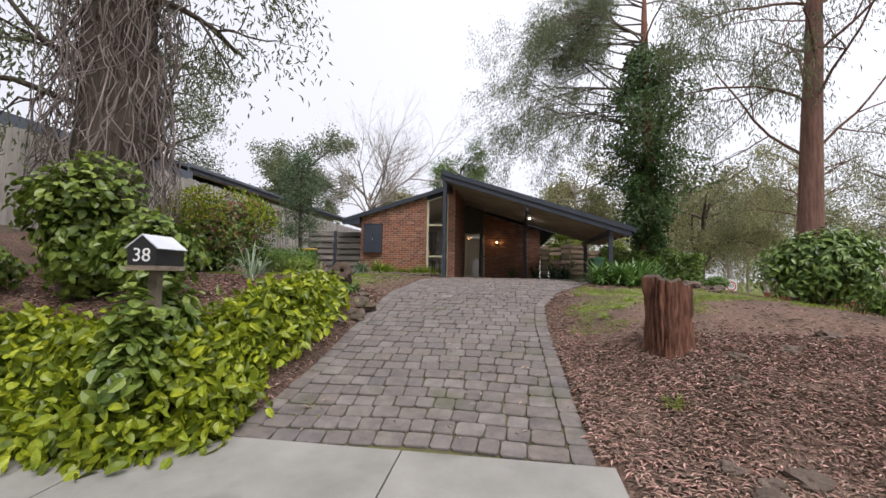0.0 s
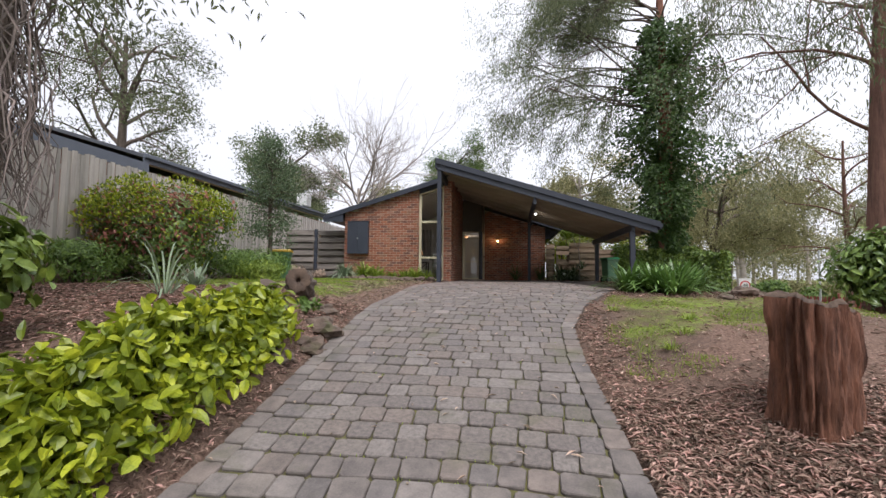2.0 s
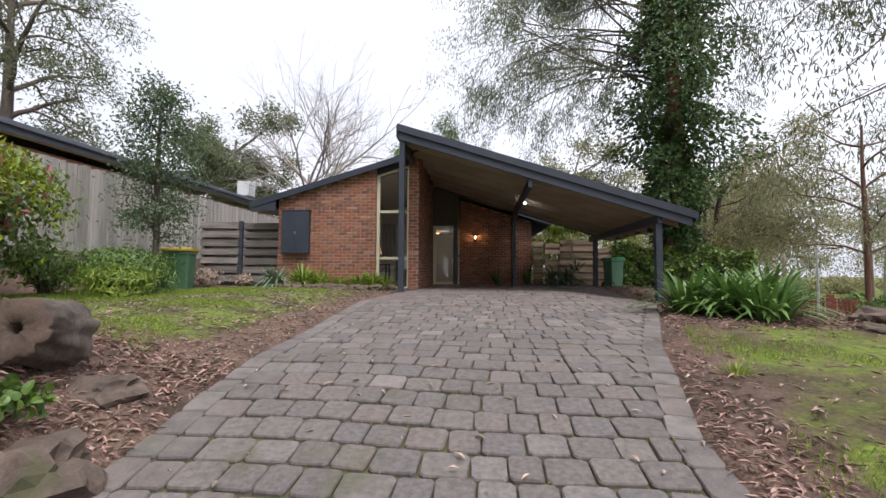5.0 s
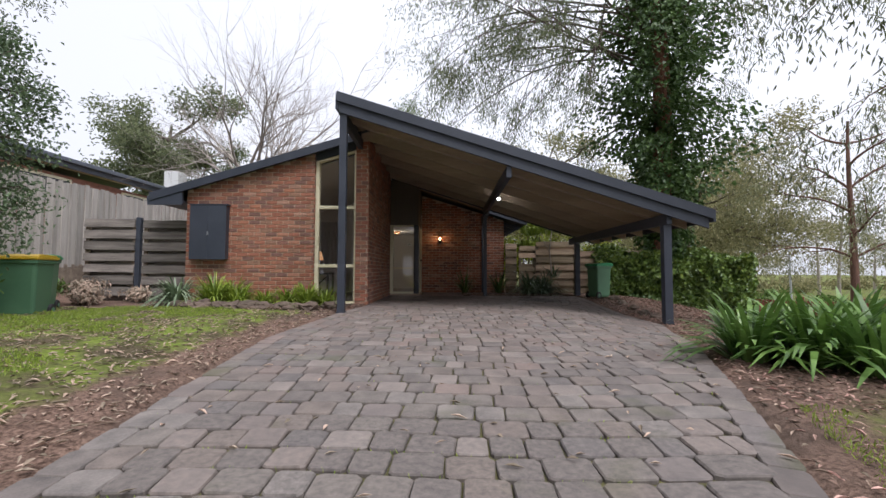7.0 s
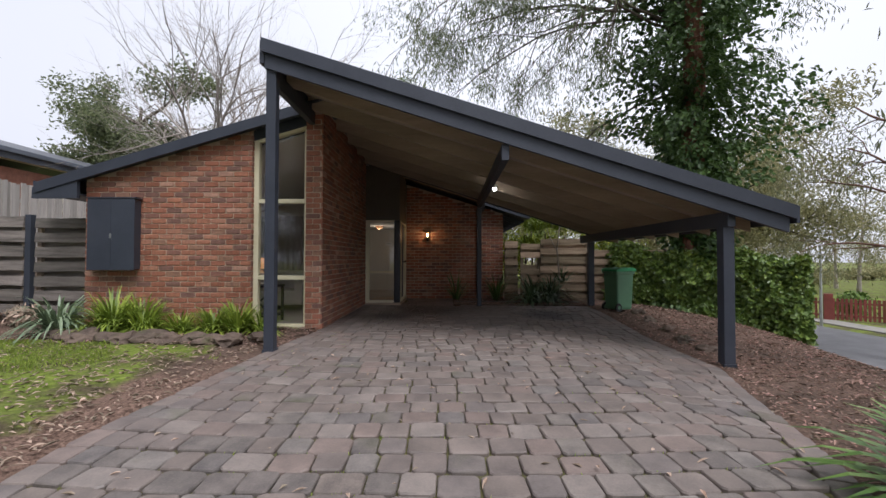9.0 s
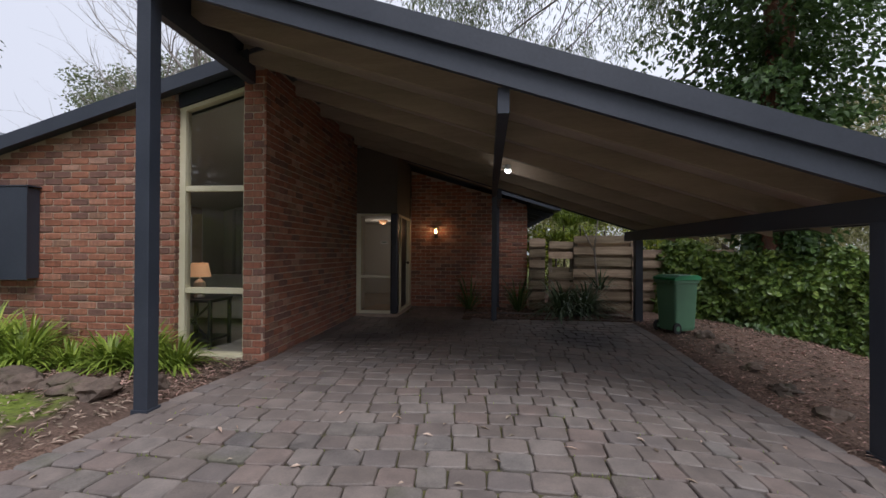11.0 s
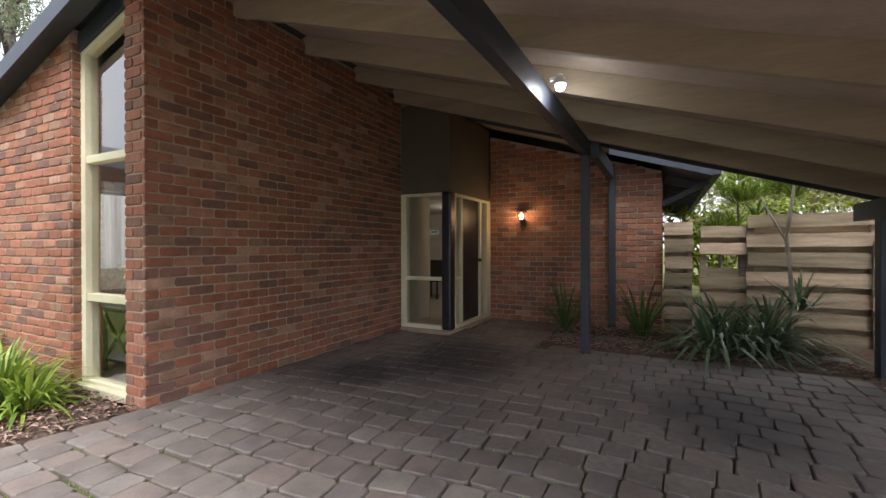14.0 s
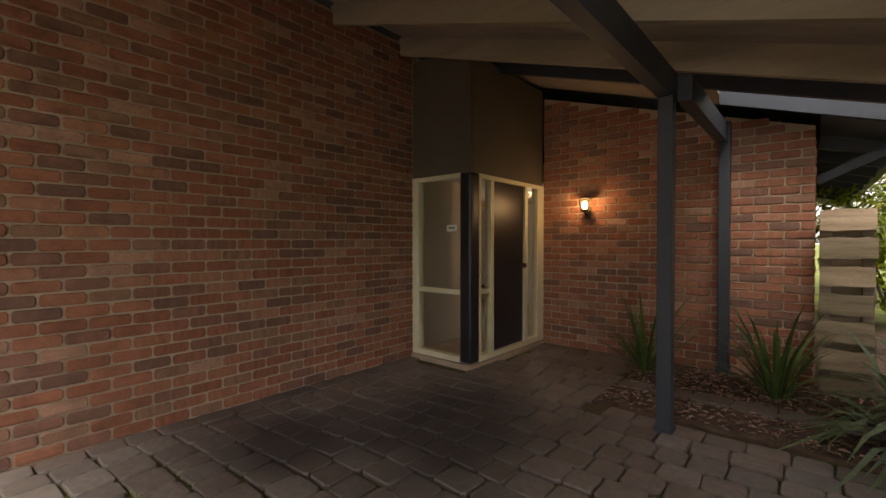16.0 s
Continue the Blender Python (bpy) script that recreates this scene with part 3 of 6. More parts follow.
for k, (xa, xb) in enumerate([(-22 + 2.2 * j, -22 + 2.2 * (j + 1) - 0.014 - 0.55 * (j == 10)) for j in range(11)]):
    off = -0.42
    slab_strip("pavement", np.linspace(xa + off, xb + off, 4), np.linspace(2.3, 4.31, 5),
               lambda X, Y: drive_z(Y), 0.01, M_CONCRETE, "worn grey concrete footpath slab", "footpath")
slab_strip("road", np.linspace(13.6, 19.5, 10), np.linspace(-60, 160, 80), lambda X, Y: ground_z(np.full_like(X, 14.5), Y), 0.03, M_ASPHALT,
           "grey asphalt side street below the garden", "road")
slab_strip("pavement", np.linspace(20.6, 22, 3), np.linspace(-60, 160, 80), lambda X, Y: ground_z(np.full_like(X, 14.5), Y), 0.05, M_CONCRETE,
           "pale concrete footpath across the street", "footpath")


# ---- house ----
FLOOR = 1.62


def roof_left(x):
    """Top of the left roof over x."""
    return 5.28 + 0.298 * (x + 2.0)


def roof_right(x):
    """Top of the carport roof over x."""
    return 5.46 - 0.316 * (x + 2.0)


def slope_slab(bm, xa, xb, ya, yb, top, thick):
    return prism(bm, [(xa, top(xa) - thick), (xb, top(xb) - thick), (xb, top(xb)), (xa, top(xa))], "y", ya, yb)


wall_front = part("wall_front", prism(bmesh.new(), [(-5.74, 1.3), (-2.99, 1.3), (-2.99, roof_left(-2.99) - 0.06), (-5.74, roof_left(-5.74) - 0.06)], "y", 18.012, 18.24), M_MORTAR)
tagged(wall_front, "red-brown face brick front wall below a sloping roof", "brick wall", kind="structure")
wall_pier = part("wall_pier", prism(bmesh.new(), [(-2.085, 1.3), (-1.812, 1.3), (-1.812, roof_left(-1.812) - 0.1), (-2.085, roof_left(-2.085) - 0.1)], "y", 18.012, 18.24), M_MORTAR)
tagged(wall_pier, "narrow brick pier between tall window and carport", "brick wall", kind="structure")
wall_side = part("wall_side", prism(bmesh.new(), [(18.245, 1.3), (21.88, 1.3), (21.88, 5.28), (18.245, 5.28)], "x", -2.04, -1.812), M_MORTAR)
tagged(wall_side, "long mottled brick wall along the carport", "brick wall", kind="structure")
wall_rear = part("wall_rear", prism(bmesh.new(), [(-0.93, 1.3), (1.868, 1.3), (1.868, 4.06), (-0.93, 4.9)], "y", 23.462, 23.7), M_MORTAR)
tagged(wall_rear, "brick end wall of the carport beside the entry", "brick wall", kind="structure")
wall_east = part("wall_east", boxed(1.64, 1.866, 23.705, 34, 1.3, 4.0), M_MORTAR)
tagged(wall_east, "brick flank of the house behind the carport", "brick wall", kind="structure")
# the closed, unseen sides, with a window that lets daylight into the front room
wb = bmesh.new()
box(wb, -5.74, -5.5, 18.245, 18.9, 1.3, 4.05)
box(wb, -5.74, -5.5, 22.2, 34, 1.3, 4.05)
box(wb, -5.74, -5.5, 18.9, 22.2, 1.3, 2.1)
box(wb, -5.74, -5.5, 18.9, 22.2, 3.75, 4.05)
tagged(part("wall_west", wb, M_MORTAR), "brick west wall of the house", "brick wall", kind="structure")
tagged(part("wall_north", boxed(-5.74, 1.866, 34.005, 34.2, 1.3, 4.6), M_MORTAR), "brick back wall of the house", "brick wall", kind="structure")
fb = boxed(-5.49, -2.045, 18.25, 33.9, 1.4, FLOOR)
box(fb, -2.04, -0.99, 21.9, 33.9, 1.4, FLOOR)
box(fb, -0.985, 1.63, 23.72, 33.9, 1.4, FLOOR)
tagged(part("floor", fb, M_CARPET), "beige carpeted floor inside the house", "floor", kind="structure")
tagged(part("inner_wall", boxed(-2.04, -1.812, 21.885, 23.1, 3.8, 5.2), M_PLASTER), "off-white plaster bulkhead over the hall opening", "wall", kind="structure")
tagged(part("inner_wall", boxed(-2.04, -1.95, 21.885, 22.995, FLOOR, 3.798), M_PLASTER), "off-white plaster nib beside the entry glass", "wall", kind="structure")
tagged(part("inner_wall", boxed(-5.49, -2.06, 23.0, 23.1, FLOOR, 4.6), M_PLASTER), "off-white plaster wall of the front room", "wall", kind="structure")
tagged(part("inner_wall", boxed(-2.06, -2.045, 18.25, 21.7, FLOOR, 5.0), M_PLASTER), "off-white plaster lining beside the tall window", "wall", kind="structure")
tagged(part("inner_wall", boxed(-5.49, 1.6, 26.4, 26.5, FLOOR, 4.6), M_PLASTER), "off-white plaster wall at the end of the hall", "wall", kind="structure")
lw = bmesh.new()
box(lw, -5.498, -5.48, 18.25, 18.9, FLOOR, 4.05)
box(lw, -5.498, -5.48, 22.2, 22.99, FLOOR, 4.05)
box(lw, -5.498, -5.48, 18.9, 22.2, FLOOR, 2.1)
tagged(part("inner_wall", lw, M_PLASTER), "off-white plaster round the west window", "wall", kind="structure")
tagged(part("inner_wall", boxed(-0.9, 1.6, 23.71, 23.74, FLOOR, 4.2), M_PLASTER), "off-white plaster wall of the hall", "wall", kind="structure")
tagged(part("ceiling", slope_slab(bmesh.new(), -5.49, -2.06, 18.25, 23.0, lambda x: roof_left(x) - 0.32, 0.03), M_PLASTER), "sloping white ceiling of the front room", "ceiling", kind="structure")
tagged(part("ceiling", box(box(boxed(-1.805, -1.02, 21.9, 26.4, 3.78, 3.8), -1.018, 1.6, 23.75, 26.4, 3.78, 3.8), -5.48, -1.807, 23.11, 26.4, 3.78, 3.8), M_PLASTER), "flat white ceiling of the entry hall", "ceiling", kind="structure")

roof = thing("house_roof", (-4, 26, 4.6), "low-pitched charcoal metal roof with navy fascia boards", "roof", kind="structure")
roof.location = (0, 0, 0)
part("roof_sheet", slope_slab(bmesh.new(), -6.42, -1.75, 17.86, 34.4, lambda x: roof_left(x) + 0.03, 0.05), M_ROOF, roof)
part("fascia", slope_slab(bmesh.new(), -6.42, -1.95, 17.82, 17.862, lambda x: roof_left(x) + 0.02, 0.17), M_NAVY, roof)
part("soffit", slope_slab(bmesh.new(), -6.4, -2.0, 17.865, 18.0, lambda x: roof_left(x) - 0.10, 0.02), M_NAVY, roof)
part("eave_fascia", boxed(-6.46, -6.42, 17.82, 34.4, 3.82, 4.0), M_NAVY, roof)
part("gutter", boxed(-6.56, -6.463, 17.9, 34.4, 3.80, 3.92, 0.02), M_NAVY, roof)
part("eave_soffit", boxed(-6.41, -5.75, 17.87, 34.4, 3.78, 3.8), M_NAVY, roof)
part("barge_end", prism(bmesh.new(), [(-6.5, 3.72), (-5.76, 3.72), (-5.76, 4.1), (-6.5, 3.9)], "y", 17.84, 17.9), M_NAVY, roof)
part("window_header", slope_slab(bmesh.new(), -2.985, -2.09, 18.06, 18.2, lambda x: roof_left(x) - 0.10, 0.16), M_NAVY, roof)
part("rear_roof_sheet", slope_slab(bmesh.new(), 1.152, 2.5, 23.1, 34.4, lambda x: roof_right(x), 0.05), M_ROOF, roof)
part("rear_roof_top", slope_slab(bmesh.new(), -2.0, 1.15, 23.465, 34.4, lambda x: roof_right(x), 0.05), M_ROOF, roof)
part("rear_fascia", slope_slab(bmesh.new(), 1.15, 2.5, 23.05, 23.098, lambda x: roof_right(x) + 0.015, 0.17), M_NAVY, roof)
part("rear_eave", slope_slab(bmesh.new(), 1.9, 2.48, 23.11, 34, lambda x: roof_right(x) - 0.14, 0.02), M_NAVY, roof)
part("rear_gutter", boxed(2.5, 2.61, 23.1, 34.4, roof_right(2.5) - 0.15, roof_right(2.5) - 0.04, 0.02), M_NAVY, roof)
eb = bmesh.new()
for k in range(8):
    bar(eb, (1.9, 23.9 + 0.9 * k, roof_right(1.9) - 0.25), (2.46, 23.9 + 0.9 * k, roof_right(2.46) - 0.22), 0.045, 0.12)
part("eave_rafters", eb, M_NAVY, roof)
part("downpipe_bracket", bar(bmesh.new(), (1.88, 23.6, 3.55), (2.5, 23.6, roof_right(2.5) - 0.17), 0.05, 0.08), M_NAVY, roof)

# ---- carport ----
carport = thing("carport", (1, 19, 1.6), "dark navy skillion carport on square posts with pine rafters", "carport")
carport.location = (0, 0, 0)
CY0, CY1, CX0, CX1 = 16.25, 22.45, -2.05, 4.5
part("roof_sheet", slope_slab(bmesh.new(), CX0, CX1 + 0.03, CY0 + 0.02, CY1, lambda x: roof_right(x) - 0.005, 0.035), M_ROOF, carport, "charcoal metal roof sheeting")
part("rear_roof_infill", slope_slab(bmesh.new(), CX0, 1.15, CY1 + 0.002, 23.46, lambda x: roof_right(x) - 0.005, 0.06), M_SOFFIT, carport)
part("front_fascia", slope_slab(bmesh.new(), CX0 - 0.03, CX1 + 0.04, CY0 - 0.045, CY0, lambda x: roof_right(x) + 0.03, 0.17), M_NAVY, carport, "navy painted fascia board")
part("front_beam", slope_slab(bmesh.new(), CX0, CX1 - 0.02, CY0 + 0.01, CY0 + 0.06, lambda x: roof_right(x) - 0.10, 0.22), M_NAVY, carport)
part("rear_beam", slope_slab(bmesh.new(), CX0, CX1, CY1 - 0.05, CY1, lambda x: roof_right(x) - 0.04, 0.14), M_NAVY, carport)
part("high_fascia", boxed(CX0 - 0.06, CX0 - 0.005, CY0, 23.3, roof_right(CX0) - 0.27, roof_right(CX0) + 0.02), M_NAVY, carport)
part("low_fascia", boxed(CX1 + 0.03, CX1 + 0.07, CY0 - 0.04, CY1, roof_right(CX1) - 0.2, roof_right(CX1) + 0.01), M_NAVY, carport)
part("gutter", boxed(CX1 + 0.072, CX1 + 0.17, CY0 + 0.1, CY1, roof_right(CX1) - 0.14, roof_right(CX1) - 0.03, 0.02), M_NAVY, carport)
for k in range(6):
    ya = CY0 + 0.07 + k * 1.03
    part("soffit_board", slope_slab(bmesh.new(), CX0, CX1, ya, min(ya + 1.024, CY1 - 0.055), lambda x: roof_right(x) - 0.045, 0.014), M_SOFFIT, carport, "unpainted fibrous soffit board")
for k in range(6):
    yc = 16.95 + k * 0.93
    part("rafter", slope_slab(bmesh.new(), CX0 + 0.02, CX1 - 0.02, yc, yc + 0.05, lambda x: roof_right(x) - 0.06, 0.21), M_RAFTER, carport, "raw pine rafter")
mb = bar(bmesh.new(), (0.985, CY0 + 0.065, 4.1), (1.04, 21.62, 4.1), 0.09, 0.2)
part("middle_beam", mb, M_NAVY, carport, "navy painted carport beam")
part("high_beam", boxed(-2.03, -1.94, CY0 + 0.065, 18.0, 4.97, 5.17), M_NAVY, carport)
part("low_beam", boxed(3.78, 3.88, CY0 + 0.1, CY1 - 0.06, 3.17, 3.36, 0.006), M_NAVY, carport)


def post(x, y, w, z0, z1):
    p = part("post", boxed(x - w / 2, x + w / 2, y - w / 2, y + w / 2, z0, z1, 0.006), M_NAVY, carport)
    part("post_foot", boxed(x - w / 2 - 0.012, x + w / 2 + 0.012, y - w / 2 - 0.012, y + w / 2 + 0.012, z0 - 0.05, z0 + 0.012), M_NAVY, p)


post(-1.98, 16.36, 0.125, 1.60, 5.2)
post(3.83, 16.48, 0.14, 1.42, 3.17)
post(3.83, 21.7, 0.14, 1.6, 3.17)
post(1.045, 21.5, 0.10, 1.62, 4.0)
post(1.16, 23.38, 0.10, 1.66, 4.2)
part("beam_stub", boxed(1.095, 1.19, 21.58, 23.4, 3.98, 4.16), M_NAVY, carport)

# ---- windows and entry ----
window_1 = thing("window_1", (0, 0, 0), "tall narrow cream-framed window with three panes", "window", kind="structure")
WX0, WX1, WY = -2.985, -2.088, 18.13


def win_top(x):
    return roof_left(x) - 0.27


part("left_stile", prism(bmesh.new(), [(WX0, 1.6), (WX0 + 0.085, 1.6), (WX0 + 0.085, win_top(WX0 + 0.085)), (WX0, win_top(WX0))], "y", WY - 0.05, WY + 0.06), M_CREAM, window_1)
part("right_stile", prism(bmesh.new(), [(WX1 - 0.045, 1.6), (WX1, 1.6), (WX1, win_top(WX1)), (WX1 - 0.045, win_top(WX1 - 0.045))], "y", WY - 0.05, WY + 0.06), M_CREAM, window_1)
part("head", slope_slab(bmesh.new(), WX0 + 0.087, WX1 - 0.047, WY - 0.048, WY + 0.05, win_top, 0.05), M_CREAM, window_1)
for z in (2.43, 3.71):
    part("rail", boxed(WX0 + 0.087, WX1 - 0.047, WY - 0.045, WY + 0.05, z - 0.035, z + 0.035, 0.006), M_CREAM, window_1)
part("window_sill", boxed(WX0, WX1, WY - 0.12, WY - 0.052, 1.58, 1.64, 0.008), M_CREAM, window_1)
part("bottom_rail", boxed(WX0 + 0.087, WX1 - 0.047, WY - 0.045, WY + 0.05, 1.6, 1.66), M_CREAM, window_1)
for za, zb in ((1.66, 2.395), (2.465, 3.675)):
    glass_quad([(WX0 + 0.085, WY, za), (WX1 - 0.045, WY, za), (WX1 - 0.045, WY, zb), (WX0 + 0.085, WY, zb)], window_1)
glass_quad([(WX0 + 0.085, WY, 3.745), (WX1 - 0.045, WY, 3.745), (WX1 - 0.045, WY, win_top(WX1) - 0.05), (WX0 + 0.085, WY, win_top(WX0 + 0.085) - 0.05)], window_1)

entry = thing("entry_screen", (0, 0, 0), "cream-framed glass corner screen round the entry door", "glazed screen", kind="structure")
EX0, EX1, EY0, EY1, EZ0, EZ1 = -1.808, -0.93, 21.8, 23.455, 1.64, 3.72
part("step", boxed(EX0, EX1 + 0.03, EY0 - 0.03, EY1, 1.5, 1.635, 0.01), M_MORTAR, entry, "brick edged threshold")
part("corner_post", boxed(EX1 - 0.158, EX1 - 0.002, EY0 + 0.002, EY0 + 0.165, EZ0, EZ1, 0.03), M_DOOR, entry, "dark painted corner post")
part("front_stile", boxed(EX0, EX0 + 0.1, EY0, EY0 + 0.1, EZ0, EZ1, 0.005), M_CREAM, entry)
part("front_head", boxed(EX0 + 0.1, EX1 - 0.16, EY0 + 0.01, EY0 + 0.09, EZ1 - 0.05, EZ1), M_CREAM, entry)
part("front_sill", boxed(EX0 + 0.1, EX1 - 0.16, EY0 + 0.0, EY0 + 0.09, EZ0, EZ0 + 0.06), M_CREAM, entry)
part("front_rail", boxed(EX0 + 0.1, EX1 - 0.16, EY0 + 0.015, EY0 + 0.085, 2.38, 2.435), M_CREAM, entry)
for za, zb in ((EZ0 + 0.06, 2.38), (2.435, EZ1 - 0.05)):
    glass_quad([(EX0 + 0.1, EY0 + 0.05, za), (EX1 - 0.15, EY0 + 0.05, za), (EX1 - 0.15, EY0 + 0.05, zb), (EX0 + 0.1, EY0 + 0.05, zb)], entry)
part("side_head", boxed(EX1 - 0.09, EX1 - 0.01, EY0 + 0.17, EY1, EZ1 - 0.05, EZ1), M_CREAM, entry)
part("side_sill", boxed(EX1 - 0.09, EX1, EY0 + 0.17, EY1, EZ0, EZ0 + 0.06), M_CREAM, entry)
for ya, yb in ((21.96, 22.0), (22.19, 22.25), (22.96, 23.03), (23.29, 23.455)):
    part("side_stile", boxed(EX1 - 0.09, EX1 - 0.005, ya, yb, EZ0 + 0.06, EZ1 - 0.05), M_CREAM, entry)
part("side_rail", boxed(EX1 - 0.08, EX1 - 0.015, 22.0, 22.19, 2.38, 2.435), M_CREAM, entry)
for ya, yb in ((22.0, 22.19), (23.03, 23.29)):
    glass_quad([(EX1 - 0.05, ya, EZ0 + 0.06), (EX1 - 0.05, yb, EZ0 + 0.06), (EX1 - 0.05, yb, EZ1 - 0.05), (EX1 - 0.05, ya, EZ1 - 0.05)], entry)
door_1 = part("door_1", boxed(EX1 - 0.075, EX1 - 0.035, 22.253, 22.957, EZ0 + 0.062, EZ1 - 0.052, 0.003), M_DOOR)
tagged(door_1, "closed dark painted flush entry door with round knob", "door", kind="structure")
kb = bmesh.new()
bmesh.ops.create_uvsphere(kb, u_segments=14, v_segments=10, radius=0.032, matrix=pose(EX1 + 0.02, 22.9, 2.67))
bar(kb, (EX1 - 0.035, 22.9, 2.67), (EX1 + 0.01, 22.9, 2.67), 0.022, 0.022)
part("door_knob", kb, M_BRONZE, door_1, "dark bronze knob")
part("escutcheon", boxed(EX1 - 0.034, EX1 - 0.03, 22.875, 22.925, 2.60, 2.78), M_BRONZE, door_1)
cl = thing("wall_cladding", (0, 0, 0), "dark brown painted sheet cladding above the entry", "cladding", kind="structure")
part("front_sheet", boxed(EX0, EX1 - 0.02, EY0 + 0.02, EY0 + 0.08, EZ1 + 0.003, 5.1), M_BROWNPAINT, cl)
part("side_sheet", boxed(EX1 - 0.08, EX1 - 0.02, EY0 + 0.083, EY1, EZ1 + 0.003, 5.0), M_BROWNPAINT, cl)


# ---- fences ----
def paling_fence():
    f = thing("paling_fence", (-8.7, 0, 0), "tall weathered grey timber paling fence along the side boundary", "fence", kind="structure")
    y, k = 5.0, 0
    ms = []
    for _ in range(5):
        bm = bmesh.new()
        j = random.uniform
        prism(bm, [(-0.052, 0), (0.052, 0), (0.05 + j(-.004, .004), 1.9 + j(-0.02, 0.02)), (-0.05 + j(-.004, .004), 1.9 + j(-0.02, 0.02))], "x", -0.011, 0.011)
        bmesh.ops.recalc_face_normals(bm, faces=bm.faces[:])
        me = bpy.data.meshes.new("paling")
        bm.to_mesh(me)
        bm.free()
        me.materials.append(M_PALING)
        ms.append(me)
    while y < 32:
        ob = new("paling", ms[k % 5])
        ob.parent = f
        ob.matrix_basis = pose(0.02 * (k % 2) + random.uniform(-0.004, 0.004), y, 2.4 + random.uniform(-0.03, 0.03), random.uniform(-0.5, 0.5), 0, random.uniform(-1.5, 1.5))
        y += 0.1
        k += 1
    for z in (2.75, 3.9):
        part("fence_rail", boxed(-0.09, -0.03, 5, 32, z, z + 0.09), M_PALING, f)
    part("plinth_board", boxed(-0.02, 0.03, 5, 32, 2.0, 2.45), M_SLEEPER, f, "dark timber plinth board")


def board_mesh(length, h, t=0.04):
    bm = bmesh.new()
    j = random.uniform
    n = 5
    top = [(-length / 2 + length * i / n, h / 2 + j(-0.008, 0.008)) for i in range(n + 1)]
    bot = [(-length / 2 + length * i / n, -h / 2 + j(-0.008, 0.008)) for i in range(n, -1, -1)]
    return prism(bm, top + bot, "y", -t / 2, t / 2)


def sleeper_panel(x0, x1, y, z0, z1, boards, label, turn=0.0, skip=(), mat=M_SLEEPER):
    """Rough boards nailed by turns to the front and the back of the posts."""
    f = thing("sleeper_fence", (x0, y, z0), label, "fence")
    f.rotation_euler = (0, 0, radians(turn))
    L, h = x1 - x0, (z1 - z0) / boards
    for k in range(boards):
        if k in skip:
            continue
        front = k % 2 == (boards - 1) % 2
        ob = part("board", board_mesh(L - 0.02 + random.uniform(-0.02, 0.03), h * random.uniform(1.3, 1.5)), mat, f)
        ob.location = (L / 2 + random.uniform(-0.01, 0.01), -0.025 if front else 0.085, h * (k + 0.5))
        ob.rotation_euler = (random.uniform(-0.12, -0.02) if front else random.uniform(-0.03, 0.03), random.uniform(-0.01, 0.01), random.uniform(-0.006, 0.006))
    for x in (0.05, L - 0.05):
        part("fence_post", boxed(x - 0.04, x + 0.04, 0.0, 0.06, -0.2, z1 - z0 - 0.02, 0.006), M_SLEEPER, f)
    return f


paling_fence()
sleeper_panel(-6.95, -5.82, 18.42, 1.64, 3.42, 14, "weathered grey horizontal sleeper gate beside the house corner", mat=M_SLEEPERGREY)
sleeper_panel(-8.2, -7.05, 18.34, 1.66, 3.44, 14, "weathered grey horizontal sleeper fence panel by the gate", mat=M_SLEEPERGREY)
tagged(part("gate_post", boxed(-7.05, -6.95, 18.3, 18.4, 1.5, 3.5, 0.006), M_NAVY), "dark painted timber gate post", "post")
sleeper_panel(1.9, 2.28, 23.3, 1.6, 3.22, 13, "short panel of weathered horizontal boards beside the brick corner", mat=M_SLEEPERTAN)
sleeper_panel(2.36, 2.95, 23.36, 1.6, 3.16, 13, "horizontal timber board gate with a missing board", skip=(8, 9), mat=M_SLEEPERTAN)
sleeper_panel(2.92, 4.3, 23.28, 1.6, 3.3, 13, "weathered brown horizontal board fence behind the carport", mat=M_SLEEPERTAN)
sleeper_panel(4.2, 6.2, 23.2, 1.5, 2.98, 12, "weathered brown board fence half hidden by ivy", turn=-14, mat=M_SLEEPERTAN)

# ---- neighbour's house ----
nh = thing("neighbour_house", (0, 0, 0), "brick neighbour house with pale window frames and navy eaves", "house")
part("wall", boxed(-20, -12.15, 9.5, 31, 2.2, 5.3), M_BRICKPLAIN, nh)
part("roof", prism(bmesh.new(), [(-11.95, 5.8), (-16.3, 7.1), (-20.8, 5.8), (-20.8, 5.7), (-16.3, 6.98), (-11.95, 5.68)], "y", 15.6, 31.6), M_ROOF, nh)
part("garage_roof", prism(bmesh.new(), [(-11.75, 5.42), (-16.3, 6.6), (-20.8, 5.42), (-20.8, 5.32), (-16.3, 6.48), (-11.75, 5.3)], "y", 8.5, 15.598), M_ROOF, nh)
part("garage_fascia", boxed(-11.745, -11.7, 8.5, 15.6, 5.12, 5.45), M_SKYNAVY, nh)
part("fascia", boxed(-11.945, -11.9, 15.6, 31.6, 5.5, 5.82), M_SKYNAVY, nh)
part("gutter", boxed(-11.898, -11.79, 15.6, 31.6, 5.66, 5.8, 0.02), M_SKYNAVY, nh)
part("eave_soffit", boxed(-12.14, -11.95, 15.6, 31.6, 5.5, 5.515), M_CREAM, nh)
